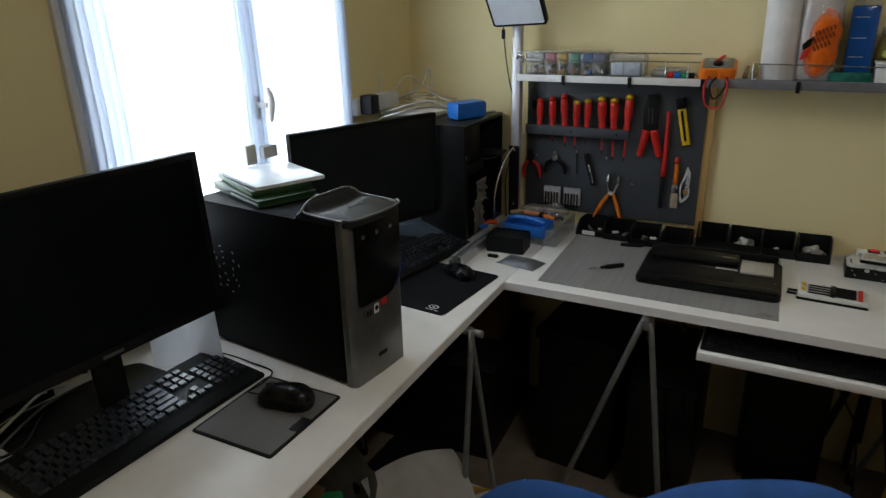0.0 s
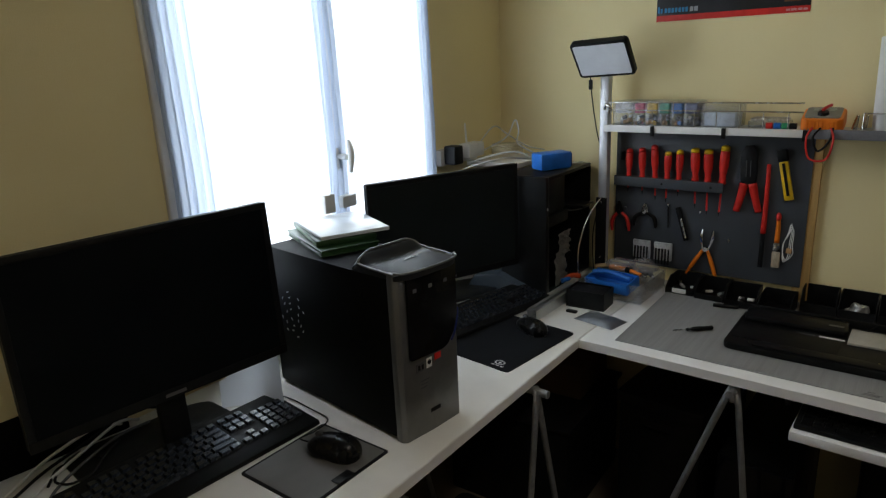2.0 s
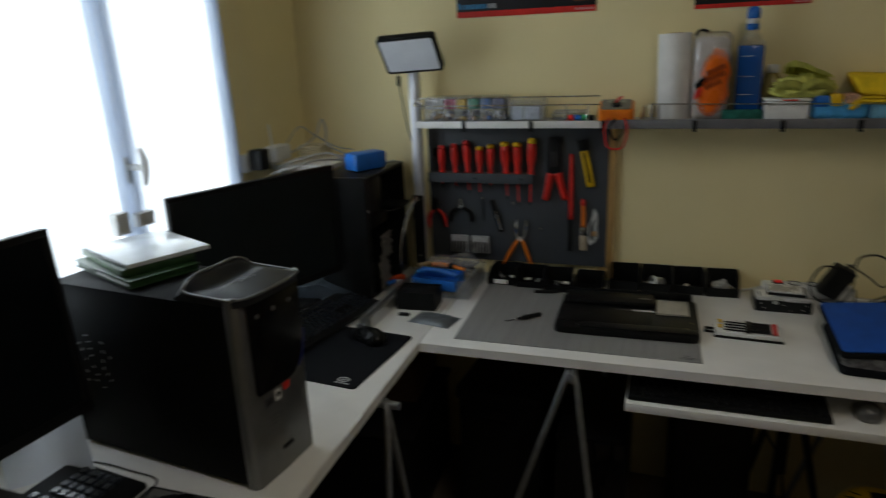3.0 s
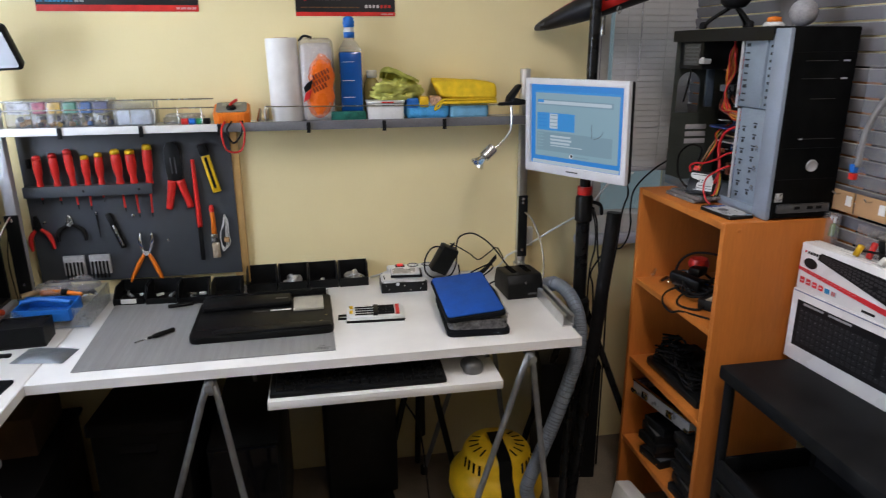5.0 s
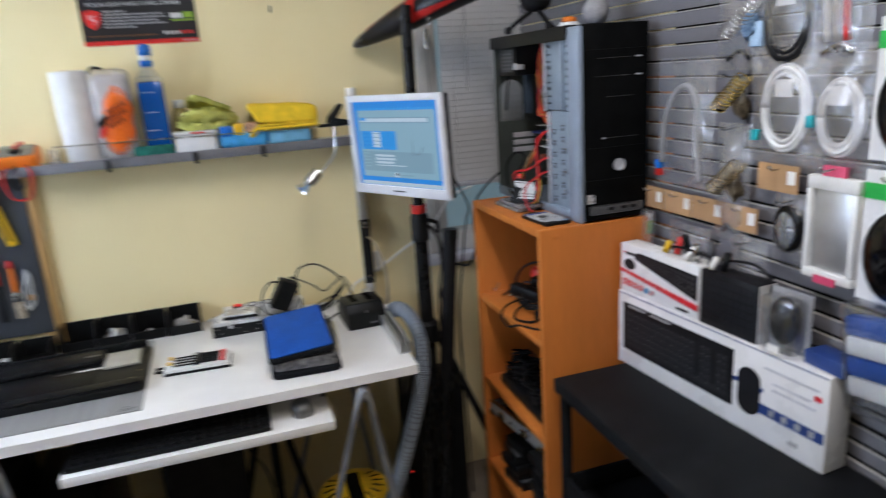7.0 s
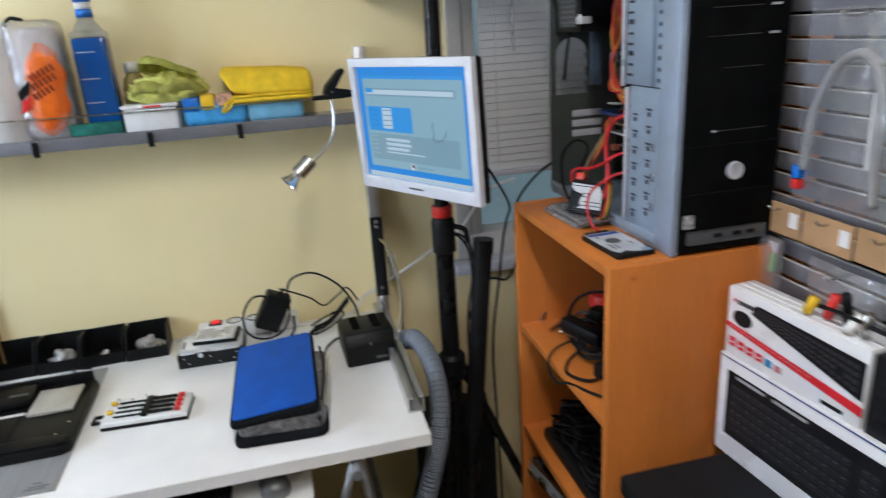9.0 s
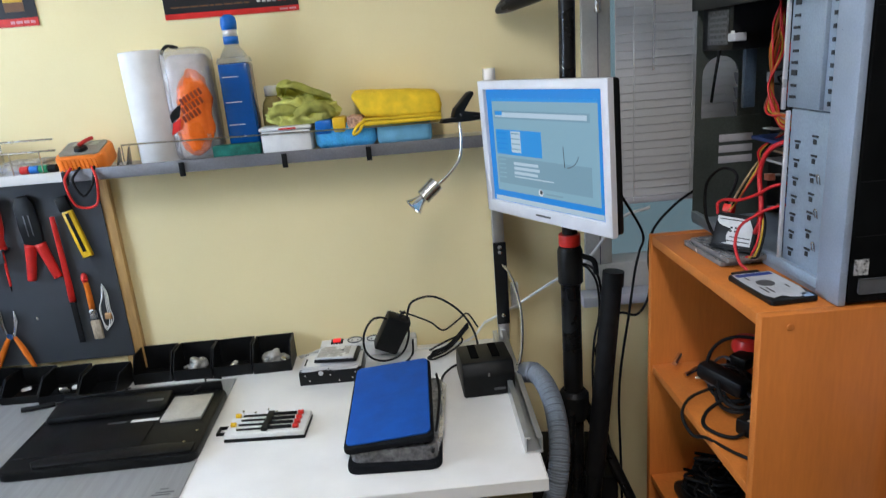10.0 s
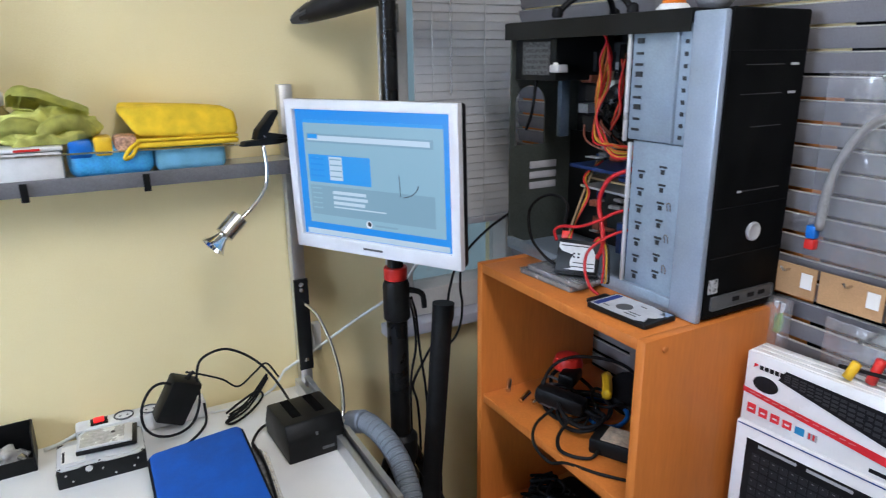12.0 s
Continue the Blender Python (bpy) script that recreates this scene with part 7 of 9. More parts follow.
bm = B()
rings = [[bm.verts.new(boom_skin(k / 24, 360 * j / 20)) for j in range(20)] for k in range(25)]
for low, high in zip(rings, rings[1:]):
    for j in range(20):
        bm.faces.new((low[j], low[(j + 1) % 20], high[(j + 1) % 20], high[j]))
bm.faces.new(rings[0][::-1])
bm.faces.new(rings[-1])
bmesh.ops.recalc_face_normals(bm, faces=bm.faces)
part("padding", bm, boom_black, boom)
part("red_trim", boom_band(0.07, 0.36, lambda q: 58 - 8 * q, lambda q: 118), red_plastic, boom, "red printed stripe")
part("red_trim", boom_band(0.315, 0.36, lambda q: -46, lambda q: 52), red_plastic, boom)
part("red_trim", boom_band(0.36, 0.62, lambda q: -46 + 10 * q, lambda q: -14 - 18 * q), red_plastic, boom, "red printed stripe")
part("red_trim", boom_band(0.40, 0.80, lambda q: 52 - 6 * q, lambda q: 64 - 2 * q), red_plastic, boom, "red printed stripe")
part("grey_tip", boom_band(0.0, 0.065, lambda q: 0, lambda q: 360), grey_plastic, boom, "dark grey tip")
for k in range(7):
    part("print_mark", boom_band(0.60 + 0.045 * k, 0.628 + 0.045 * k, lambda q: 6, lambda q: 34, 0.002, 4, 3), white_plastic, boom)
part("ring", tube(B(), [(0.945 + 0.006 * math.cos(a), 2.1, 1.616 + 0.010 * math.sin(a)) for a in [math.tau * k / 10 for k in range(11)]], 0.0016, 5, 2), steel, boom)
# cables behind the stand
for pts, r, mt, lb in (([(0.96, 2.06, 1.20), (1.06, 2.19, 1.06), (1.056, 2.20, 1.01), (1.046, 2.20, 0.963), (1.02, 2.16, 0.88), (0.99, 2.14, 0.70), (1.0, 2.16, 0.45), (1.02, 2.2, 0.006)], 0.003, black_rubber, "black monitor lead hanging by the stand"),
                       ([(1.165, 2.105, 1.18), (1.12, 2.15, 1.13), (1.088, 2.20, 1.06), (1.078, 2.20, 0.992), (1.083, 2.20, 0.944), (1.076, 2.20, 0.89), (1.05, 2.20, 0.855), (1.009, 2.20, 0.862), (0.977, 2.20, 0.821), (0.951, 2.20, 0.772), (0.962, 2.20, 0.719), (0.967, 2.20, 0.60), (0.96, 2.2, 0.40)], 0.003, black_rubber, "black lead from the open computer"),
                       ([(0.895, 2.09, 1.03), (0.93, 2.16, 0.99), (0.957, 2.20, 0.939), (0.961, 2.20, 0.867), (0.948, 2.20, 0.797), (0.94, 2.19, 0.70), (0.95, 2.2, 0.50)], 0.0028, black_rubber, "thin black lead hanging from the stand's clamp"),
                       ([(0.90, 2.09, 1.03), (0.94, 2.17, 0.99), (0.963, 2.20, 0.944), (0.971, 2.20, 0.853), (0.983, 2.20, 0.763), (0.986, 2.20, 0.673), (0.97, 2.2, 0.50)], 0.003, black_rubber, "black power lead hanging by the stand"),
                       ([(0.70, 2.365, 0.80), (0.78, 2.36, 0.84), (0.86, 2.33, 0.90), (0.95, 2.27, 0.98), (1.02, 2.24, 1.08), (1.08, 2.2, 1.115)], 0.0035, white_plastic, "white lead strung along the wall")):
    c = thing("cable", lb, "cable", group="leads by the stand")
    part("lead", tube(B(), pts, r, 7, 8), mt, c)
solo("wall_box", box(B(), 0.775, 0.795, Y1 - 0.018, Y1 - 0.0005, 0.83, 0.90, 0.003), white_plastic, "narrow white wall box above the bench end", "wall box")

# ---- open computer on the bookcase ----
TX, TY, TZ = 1.131, 1.588, 1.1035
TD, TWD, THT = 0.50, 0.178, 0.452
pale_edge = material("pale_edge", (0.30, 0.365, 0.46), 0.32, metal=0.2, vary=0.04, scale=14, fine=300, bump=0.03)
oc = thing("computer_tower", "open computer tower with wires exposed on the bookcase", "computer", pose(TX, TY, TZ))
part("front_panel", box(B(), 0.010, TWD, -0.004, 0.020, 0.004, THT, 0.004), tower_black, oc, "satin black front panel")
part("front_edge", box(B(), -0.003, 0.0095, -0.002, 0.052, 0.0, THT - 0.003, 0.003), pale_edge, oc, "pale blue-grey front edge")
part("button", lathe(B(), [(0.0145, 0), (0.0145, 0.004), (0.0125, 0.005), (0.010, 0.0032), (0.004, 0.0024)], 24, pose(0.100, -0.0042, 0.133, 90, 0, 0)), light_silver, oc, "round silver power button")
part("port_strip", box(B(), 0.022, 0.165, -0.0062, -0.0045, 0.018, 0.040, 0.003), grey_plastic, oc)
for x in (0.07, 0.105, 0.13):
    part("port", box(B(), x, x + 0.015, -0.0072, -0.0064, 0.026, 0.033), black_plastic, oc)
part("sticker", box(B(), 0.014, 0.034, -0.0055, -0.0045, 0.046, 0.068), material("foil_sticker", (0.55, 0.56, 0.57), 0.3, metal=0.5, vary=0.3, scale=160), oc)
for z in (0.335, 0.375):
    part("drive_button", box(B(), 0.142, 0.158, -0.006, -0.0045, z, z + 0.0035), light_silver, oc)
part("indicator", box(B(), 0.055, 0.063, -0.006, -0.0045, 0.196, 0.199), light_silver, oc)
# short paler lines on the bay joints: glints put into the colour
seam_glint = material("seam_glint", (0.055, 0.055, 0.058), 0.35, vary=0.3, scale=40)
for x0, x1, z in ((0.045, 0.128, 0.376), (0.040, 0.128, 0.336), (0.068, 0.135, 0.290), (0.065, 0.150, 0.197)):
    part("bay_line", box(B(), x0, x1, -0.0047, -0.0043, z, z + 0.0010), seam_glint, oc)
for z in (0.10, 0.175, 0.395):
    part("panel_joint", box(B(), 0.013, TWD - 0.003, -0.0047, -0.0043, z, z + 0.0012), black_plastic, oc)
part("top_panel", box(B(), -0.004, TWD, 0.0525, TD + 0.012, THT - 0.016, THT + 0.002, 0.002), black_steel, oc)
part("top_lip", box(B(), -0.006, -0.0045, 0.0525, TD + 0.012, THT - 0.030, THT + 0.001), black_steel, oc)
part("bottom_panel", box(B(), 0.0, TWD, 0.0525, TD, 0.0, 0.008), zinc_steel, oc)
part("bottom_rail", box(B(), -0.002, 0.008, 0.0525, TD, 0.0082, 0.024, 0.001), zinc_steel, oc)
part("far_side", box(B(), TWD - 0.003, TWD, 0.0215, TD, 0.0082, THT - 0.0165), black_steel, oc)
dull_zinc = material("dull_zinc", (0.078, 0.090, 0.080), 0.5, metal=0.3, vary=0.08, scale=12)
# motherboard tray: upright plate towards the far side, with a cut-out at the rear
part("board_tray", prism(B(), [(0.20, 0.03), (TD - 0.004, 0.03), (TD - 0.004, 0.24), (0.40, 0.24), (0.40, 0.34), (0.36, 0.40), (0.20, 0.42)], TWD - 0.022, TWD - 0.018, "x"), black_steel, oc)
part("mainboard", box(B(), TWD - 0.028, TWD - 0.0225, 0.175, 0.398, 0.05, 0.415), material("board_green", (0.008, 0.012, 0.012), 0.5, vary=0.3, scale=90, fine=300), oc)
part("rear_panel", prism(B(), [(0.0, 0.0082), (TWD - 0.0035, 0.0082), (TWD - 0.0035, 0.215), (0.0, 0.215)], TD - 0.003, TD, "y"), dull_zinc, oc)
part("rear_panel", box(B(), TWD - 0.092, TWD - 0.0035, TD - 0.003, TD, 0.2152, THT - 0.018), dull_zinc, oc)
part("rear_corner", box(B(), 0.0, 0.012, TD - 0.003, TD, 0.2152, THT - 0.018), dull_zinc, oc)
arch = [(0.049 + 0.037 * math.cos(a), 0.298 + 0.037 * math.sin(a)) for a in [radians(18 * k) for k in range(11)]]
part("rear_arch", prism(B(), [(0.0862, 0.347), *arch, (0.0118, 0.347)], TD - 0.0029, TD - 0.0001, "y"), dull_zinc, oc, "round fan opening in the rear panel")
for k in range(3):
    part("card_blank", box(B(), 0.05, 0.12, TD - 0.005, TD - 0.0032, 0.12 + 0.022 * k, 0.135 + 0.022 * k, 0.001), blind_grey, oc)
psu = part("power_supply", box(B(), 0.01, 0.15, TD - 0.13, TD - 0.0035, THT - 0.105, THT - 0.018, 0.002), black_steel, oc)
part("psu_label", box(B(), 0.0085, 0.0095, TD - 0.115, TD - 0.03, THT - 0.095, THT - 0.035), material("psu_print", (0.05, 0.05, 0.052), 0.5, vary=0.4, scale=120), psu)
for k in range(5):
    part("psu_print", box(B(), 0.0078, 0.0084, TD - 0.11, TD - 0.04, THT - 0.088 + 0.010 * k, THT - 0.084 + 0.010 * k), grey_plastic, psu)
part("psu_sticker", box(B(), 0.0085, 0.0095, TD - 0.138, TD - 0.125, THT - 0.085, THT - 0.072), paper_white, psu)
cage_dark = material("slot_dark", (0.02, 0.025, 0.03), 0.6)
# drive cages: upper and lower plates with punched slots
up = part("upper_cage", box(B(), 0.003, 0.15, 0.056, 0.170, 0.262, THT - 0.018, 0.002), zinc_steel, oc, "pale steel drive cage")
for k in range(9):
    part("slot", box(B(), 0.0015, 0.0028, 0.146, 0.160 if k % 3 else 0.162, 0.276 + 0.0165 * k, 0.280 + 0.0165 * k + (0.004 if k % 3 == 2 else 0)), cage_dark, up)
    part("slot", box(B(), 0.0015, 0.0028, 0.060, 0.066, 0.270 + 0.017 * k, 0.276 + 0.017 * k), cage_dark, up)
part("cage_lip", box(B(), -0.003, 0.0028, 0.1705, 0.176, 0.258, THT - 0.018, 0.001), light_silver, up)
part("cage_fold", box(B(), -0.004, 0.0028, 0.0745, 0.0790, 0.264, THT - 0.020, 0.001), zinc_steel, up)
lo = part("lower_cage", box(B(), 0.005, 0.15, 0.056, 0.158, 0.022, 0.2605, 0.002), zinc_steel, oc, "pale steel drive cage")
for k in range(7):
    for y in (0.136, 0.092):
        z = 0.044 + 0.028 * k + (0.012 if y < 0.1 else 0)
        part("slot", box(B(), 0.0035, 0.0048, y - 0.008, y + 0.006, z, z + 0.003), cage_dark, lo)
        part("slot", box(B(), 0.0035, 0.0048, y - 0.004, y + 0.003, z - 0.010, z - 0.003), cage_dark, lo)
part("cage_lip", box(B(), -0.001, 0.0048, 0.1585, 0.164, 0.022, 0.257, 0.001), light_silver, lo)
for z in (0.06, 0.11, 0.16):
    part("loop", tube(B(), [(0.002, 0.068, z), (0.0, 0.068, z + 0.012), (0.0, 0.074, z + 0.012), (0.002, 0.074, z)], 0.0009, 5, 3), steel, oc)
# boards, cooler, memory and cards inside
part("cooler", lathe(B(), [(0.04, 0), (0.042, 0.008), (0.042, 0.035), (0.038, 0.04)], 20, pose(TWD - 0.03, 0.31, 0.30, 0, -90, 0)), black_plastic, oc)
for k in range(7):
    part("fan_blade", box(B(), -0.002, 0.002, 0.008, 0.034, -0.007, 0.007, 0.001, m=pose(TWD - 0.073, 0.31, 0.30, 51.4 * k, 0, 0) @ pose(0, 0, 0, 0, 28, 0)), black_satin, oc)
for k in range(3):
    part("memory", box(B(), TWD - 0.062, TWD - 0.0285, 0.225 + 0.012 * k, 0.229 + 0.012 * k, 0.22, 0.345), (green_plastic, card_brown, black_plastic)[k], oc)
chip_tones = [material("chip_" + n, c, 0.4, vary=0.15) for n, c in (("black", (0.008, 0.008, 0.009)), ("tan", (0.30, 0.20, 0.11)), ("grey", (0.20, 0.21, 0.22)), ("blue", (0.01, 0.04, 0.16)), ("rust", (0.24, 0.07, 0.04)), ("white", (0.5, 0.5, 0.48)))]
for k in range(46):
    y, z = rnd.uniform(0.20, 0.39), rnd.uniform(0.05, 0.37)
    w, h, d = rnd.uniform(0.004, 0.016), rnd.uniform(0.004, 0.02), rnd.uniform(0.006, 0.03)
    part("component", box(B(), TWD - 0.028 - d, TWD - 0.0281, y - w, y + w, z - h, z + h, 0.001, 1), chip_tones[(k * k + k // 3) % 6 if k % 3 else 0], oc)
part("graphics_card", box(B(), TWD - 0.125, TWD - 0.0285, 0.20, 0.37, 0.186, 0.192), material("pcb_blue", (0.01, 0.03, 0.12), 0.4, vary=0.2, scale=80), oc)
part("card", box(B(), TWD - 0.105, TWD - 0.0285, 0.20, 0.36, 0.146, 0.150), light_silver, oc)
part("card", box(B(), TWD - 0.10, TWD - 0.0285, 0.19, 0.35, 0.164, 0.168), chip_tones[1], oc)
part("drive", box(B(), 0.03, 0.13, 0.165, 0.21, 0.055, 0.11, 0.002), chip_tones[3], oc)
part("rear_bracket", box(B(), 0.008, 0.03, 0.358, 0.386, 0.362, 0.376, 0.002), light_silver, oc)
part("rear_strut", box(B(), 0.05, 0.072, 0.40, 0.412, 0.24, 0.355, 0.002), material("strut_blue", (0.07, 0.10, 0.14), 0.4, metal=0.3, vary=0.1), oc)
for k, (z, h, d) in enumerate(((0.25, 0.03, 0.05), (0.285, 0.018, 0.062), (0.308, 0.03, 0.046), (0.342, 0.014, 0.058), (0.362, 0.036, 0.05))):
    part("port_block", box(B(), TWD - 0.0285 - d, TWD - 0.0285, 0.362 + 0.004 * (k % 2), 0.394, z, z + h, 0.001, 1), chip_tones[(0, 2, 0, 4, 0)[k]], oc)
for k in range(14):
    part("heat_fin", box(B(), TWD - 0.085, TWD - 0.03, 0.235 + 0.0045 * k, 0.2362 + 0.0045 * k, 0.355, 0.41), chip_tones[0], oc)
for k in range(10):
    y, z, x = rnd.uniform(0.28, 0.36), rnd.uniform(0.215, 0.40), rnd.uniform(0.07, 0.13)
    part("lead", tube(B(), [(x, y, z), (x - 0.02, y - 0.03, z + rnd.uniform(-0.03, 0.03)), (x, y - 0.06, z - 0.04), (x + 0.01, y - 0.085, z - rnd.uniform(0, 0.06))], 0.002, 5, 4), black_rubber if k % 3 else chip_tones[4], oc)
orange_wire, yellow_wire, red_wire = (material(n, c, 0.45, vary=0.05) for n, c in (("wire_orange", (0.42, 0.10, 0.015)), ("wire_yellow", (0.46, 0.29, 0.02)), ("wire_red", (0.48, 0.012, 0.016))))
for k in range(11):
    j, q = rnd.uniform(-0.012, 0.012), rnd.uniform(-0.008, 0.008)
    mt = (yellow_wire, orange_wire, red_wire, red_wire, orange_wire)[k % 5]
    part("wire", tube(B(), [(0.055 + j, 0.30 + j, 0.432), (0.045 + q, 0.275 + q, 0.415), (0.039 + q, 0.266 + j, 0.385), (0.039 - j, 0.272 + q, 0.343), (0.04 + j, 0.288 + 1.2 * j, 0.29), (0.036 + q, 0.268 + j, 0.25 + q), (0.03, 0.225, 0.232 + j), (0.035 + q, 0.175, 0.236 + 0.8 * j)], 0.0018, 5, 5), mt, oc)
for k in range(5):
    j = rnd.uniform(-0.01, 0.01)
    part("wire", tube(B(), [(0.05, 0.24 + j, 0.385), (0.045 + j, 0.232, 0.34), (0.05, 0.245 + j, 0.30), (0.06, 0.27, 0.27 + j)], 0.0019, 5, 5), (red_wire, orange_wire, chip_tones[4])[k % 3], oc)
for k in range(4):
    j = rnd.uniform(-0.012, 0.012)
    part("wire", tube(B(), [(0.09, 0.33 + j, 0.20), (0.05 + j, 0.31, 0.175), (0.02, 0.285 + j, 0.15), (-0.012, 0.27, 0.115 + j), (-0.040, 0.255 + 0.6 * j, 0.082)], 0.002, 5, 5), (yellow_wire, red_wire, black_rubber, chip_tones[1])[k], oc)
for pts, r in (([(0.05, 0.160, 0.215), (0.006, 0.172, 0.208), (-0.006, 0.196, 0.192), (-0.010, 0.210, 0.165), (-0.010, 0.212, 0.140), (-0.012, 0.200, 0.110), (-0.016, 0.192, 0.078), (-0.020, 0.200, 0.055)], 0.0040),
               ([(0.04, 0.165, 0.145), (-0.004, 0.178, 0.138), (-0.016, 0.205, 0.120), (-0.028, 0.240, 0.104), (-0.036, 0.276, 0.098), (-0.042, 0.290, 0.088), (-0.048, 0.276, 0.074)], 0.0030),
               ([(0.04, 0.165, 0.110), (-0.006, 0.172, 0.104), (-0.024, 0.188, 0.090), (-0.048, 0.193, 0.072), (-0.060, 0.184, 0.045), (-0.058, 0.170, 0.018), (-0.050, 0.158, 0.007)], 0.0026)):
    part("data_lead", tube(B(), pts, r, 6, 6), red_wire, oc)
part("black_lead", tube(B(), [(0.02, TD - 0.06, THT - 0.10), (0.01, TD - 0.062, 0.29), (0.02, TD - 0.03, 0.25)], 0.003, 6, 6), black_rubber, oc)
part("black_loop", tube(B(), [(-0.04, 0.27, 0.085), (0.0, 0.31, 0.13), (0.0, 0.37, 0.135), (-0.01, 0.41, 0.10), (-0.02, 0.39, 0.05), (-0.035, 0.33, 0.03), (-0.04, 0.29, 0.024)], 0.003, 6, 7), black_rubber, oc)
for k in range(22):
    y, z, x = rnd.uniform(0.172, 0.32), rnd.uniform(0.05, 0.235), rnd.uniform(0.05, 0.13)
    part("component", box(B(), x - rnd.uniform(0.004, 0.02), x, y - rnd.uniform(0.006, 0.035), y, z, z + rnd.uniform(0.002, 0.012), 0.0008, 1, m=pose(0, 0, 0, rnd.uniform(-6, 6), 0, 0)), chip_tones[(2, 1, 4, 0, 5, 3, 2)[k % 7]], oc)
# drives beside it
dk = thing("drive_caddy", "clear grey plastic drive box under a bare drive", "drive box", pose(1.098, 1.855, TZ, 0, 0, 3))
caddy_grey = material("caddy_grey", (0.42, 0.42, 0.43), 0.25, vary=0.08, transmission=0.5)
part("box", box(B(), -0.044, 0.030, -0.062, 0.076, 0, 0.0095, 0.002), caddy_grey, dk)
part("lid", box(B(), -0.045, 0.031, -0.063, 0.077, 0.0097, 0.0105, 0.0003), clear_box, dk)
part("upper_box", box(B(), -0.040, 0.034, -0.078, 0.058, 0.0107, 0.0190, 0.002), caddy_grey, dk)
part("upper_lid", box(B(), -0.041, 0.035, -0.079, 0.059, 0.0192, 0.0200, 0.0003), clear_box, dk)
hd2 = thing("hard_drive", "bare hard drive with a white label standing on a plastic box", "hard drive", pose(1.083, 1.809, TZ + 0.0225, 0, 0, -54) @ pose(0, 0, 0, -24, 0, 0))
part("body", box(B(), -0.037, 0.037, -0.005, 0.006, 0.004, 0.062, 0.002), black_steel, hd2)
cut = [(-0.016 - 0.014 * math.cos(a), 0.022 + 0.016 * math.sin(a)) for a in [radians(-40 + 16 * k) for k in range(7)]]
part("label", prism(B(), [(-0.020, 0.009), (0.032, 0.009), (0.031, 0.038), (0.022, 0.054), (-0.034, 0.056), (-0.034, 0.047), (-0.028, 0.041), *[(x + 0.018, z) for x, z in cut[::-1]]], -0.0062, -0.0052, "y"), material("drive_label", (0.55, 0.56, 0.56), 0.5, vary=0.04, scale=60), hd2)
for x0, x1, z in ((-0.010, 0.030, 0.014), (-0.006, 0.030, 0.021), (-0.030, 0.018, 0.050)):
    part("label_print", box(B(), x0, x1, -0.0067, -0.0063, z, z + 0.0016), black_plastic, hd2)
for x, z in ((-0.008, 0.036), (0.0, 0.036), (-0.008, 0.030), (0.0, 0.030)):
    part("label_print", box(B(), x, x + 0.004, -0.0067, -0.0063, z, z + 0.003), black_plastic, hd2)
part("edge", box(B(), -0.038, 0.038, -0.008, 0.008, 0.0, 0.0038, 0.001), black_steel, hd2)
for k, (mt, dx) in enumerate(((red_wire, 0.0), (yellow_wire, 0.012), (black_rubber, 0.022))):
    part("lead", tube(B(), [(0.022 + dx * 0.4, 0.004, 0.062), (0.034 + dx * 0.3, -0.008, 0.070), (0.044 + dx * 0.4, -0.016, 0.050), (0.050 + dx * 0.4, -0.022, 0.020), (0.054 + dx * 0.5, -0.040, -0.006), (0.058 + dx * 0.4, -0.062, -0.012)], 0.0018, 6, 6), mt, hd2)
part("red_plug", box(B(), -0.035, -0.02, 0.0, 0.02, 0.064, 0.078, 0.002), red_plastic, hd2)
sd2 = thing("hard_drive", "2.5 inch drive with a white label lying on the bookcase", "hard drive", pose(1.080, 1.672, TZ, 0, 0, 94))
part("body", prism(B(), rounded(0.122, 0.072, 0.006), 0, 0.008, "z", 0.0015), black_steel, sd2)
part("label", prism(B(), [(-0.056, -0.010), (-0.048, -0.026), (-0.020, -0.033), (0.053, -0.033), (0.056, -0.030), (0.056, 0.031), (0.020, 0.033), (-0.036, 0.033), (-0.050, 0.026), (-0.044, 0.010), (-0.052, 0.002)], 0.0082, 0.0086), material("foil_label", (0.58, 0.60, 0.62), 0.35, metal=0.2, vary=0.06, scale=50), sd2)
part("disc_mark", cyl(B(), (0.008, 0.004, 0.0087), (0.008, 0.004, 0.0091), 0.0135, seg=22), grey_plastic, sd2)
part("blue_band", box(B(), 0.041, 0.0525, -0.029, 0.029, 0.0087, 0.0090), material("label_blue", (0.02, 0.05, 0.25), 0.5), sd2)
part("sticker", box(B(), -0.058, -0.044, -0.030, -0.016, 0.0082, 0.0086), material("label_pale_blue", (0.30, 0.42, 0.60), 0.5), sd2)
for x0, x1, y in ((-0.030, -0.006, 0.020), (-0.032, -0.010, 0.012), (-0.018, -0.006, -0.020), (0.026, 0.038, 0.018)):
    part("label_print", box(B(), x0, x1, y, y + 0.003, 0.0087, 0.0089), grey_plastic, sd2)
part("plug", box(B(), 0.062, 0.074, -0.022, 0.022, 0.001, 0.007, 0.001), black_plastic, sd2)
for x in (-0.052, 0.0, 0.052):
    part("screw", cyl(B(), (x, -0.0362, 0.004), (x, -0.0366, 0.004), 0.0018, seg=8), steel, sd2)

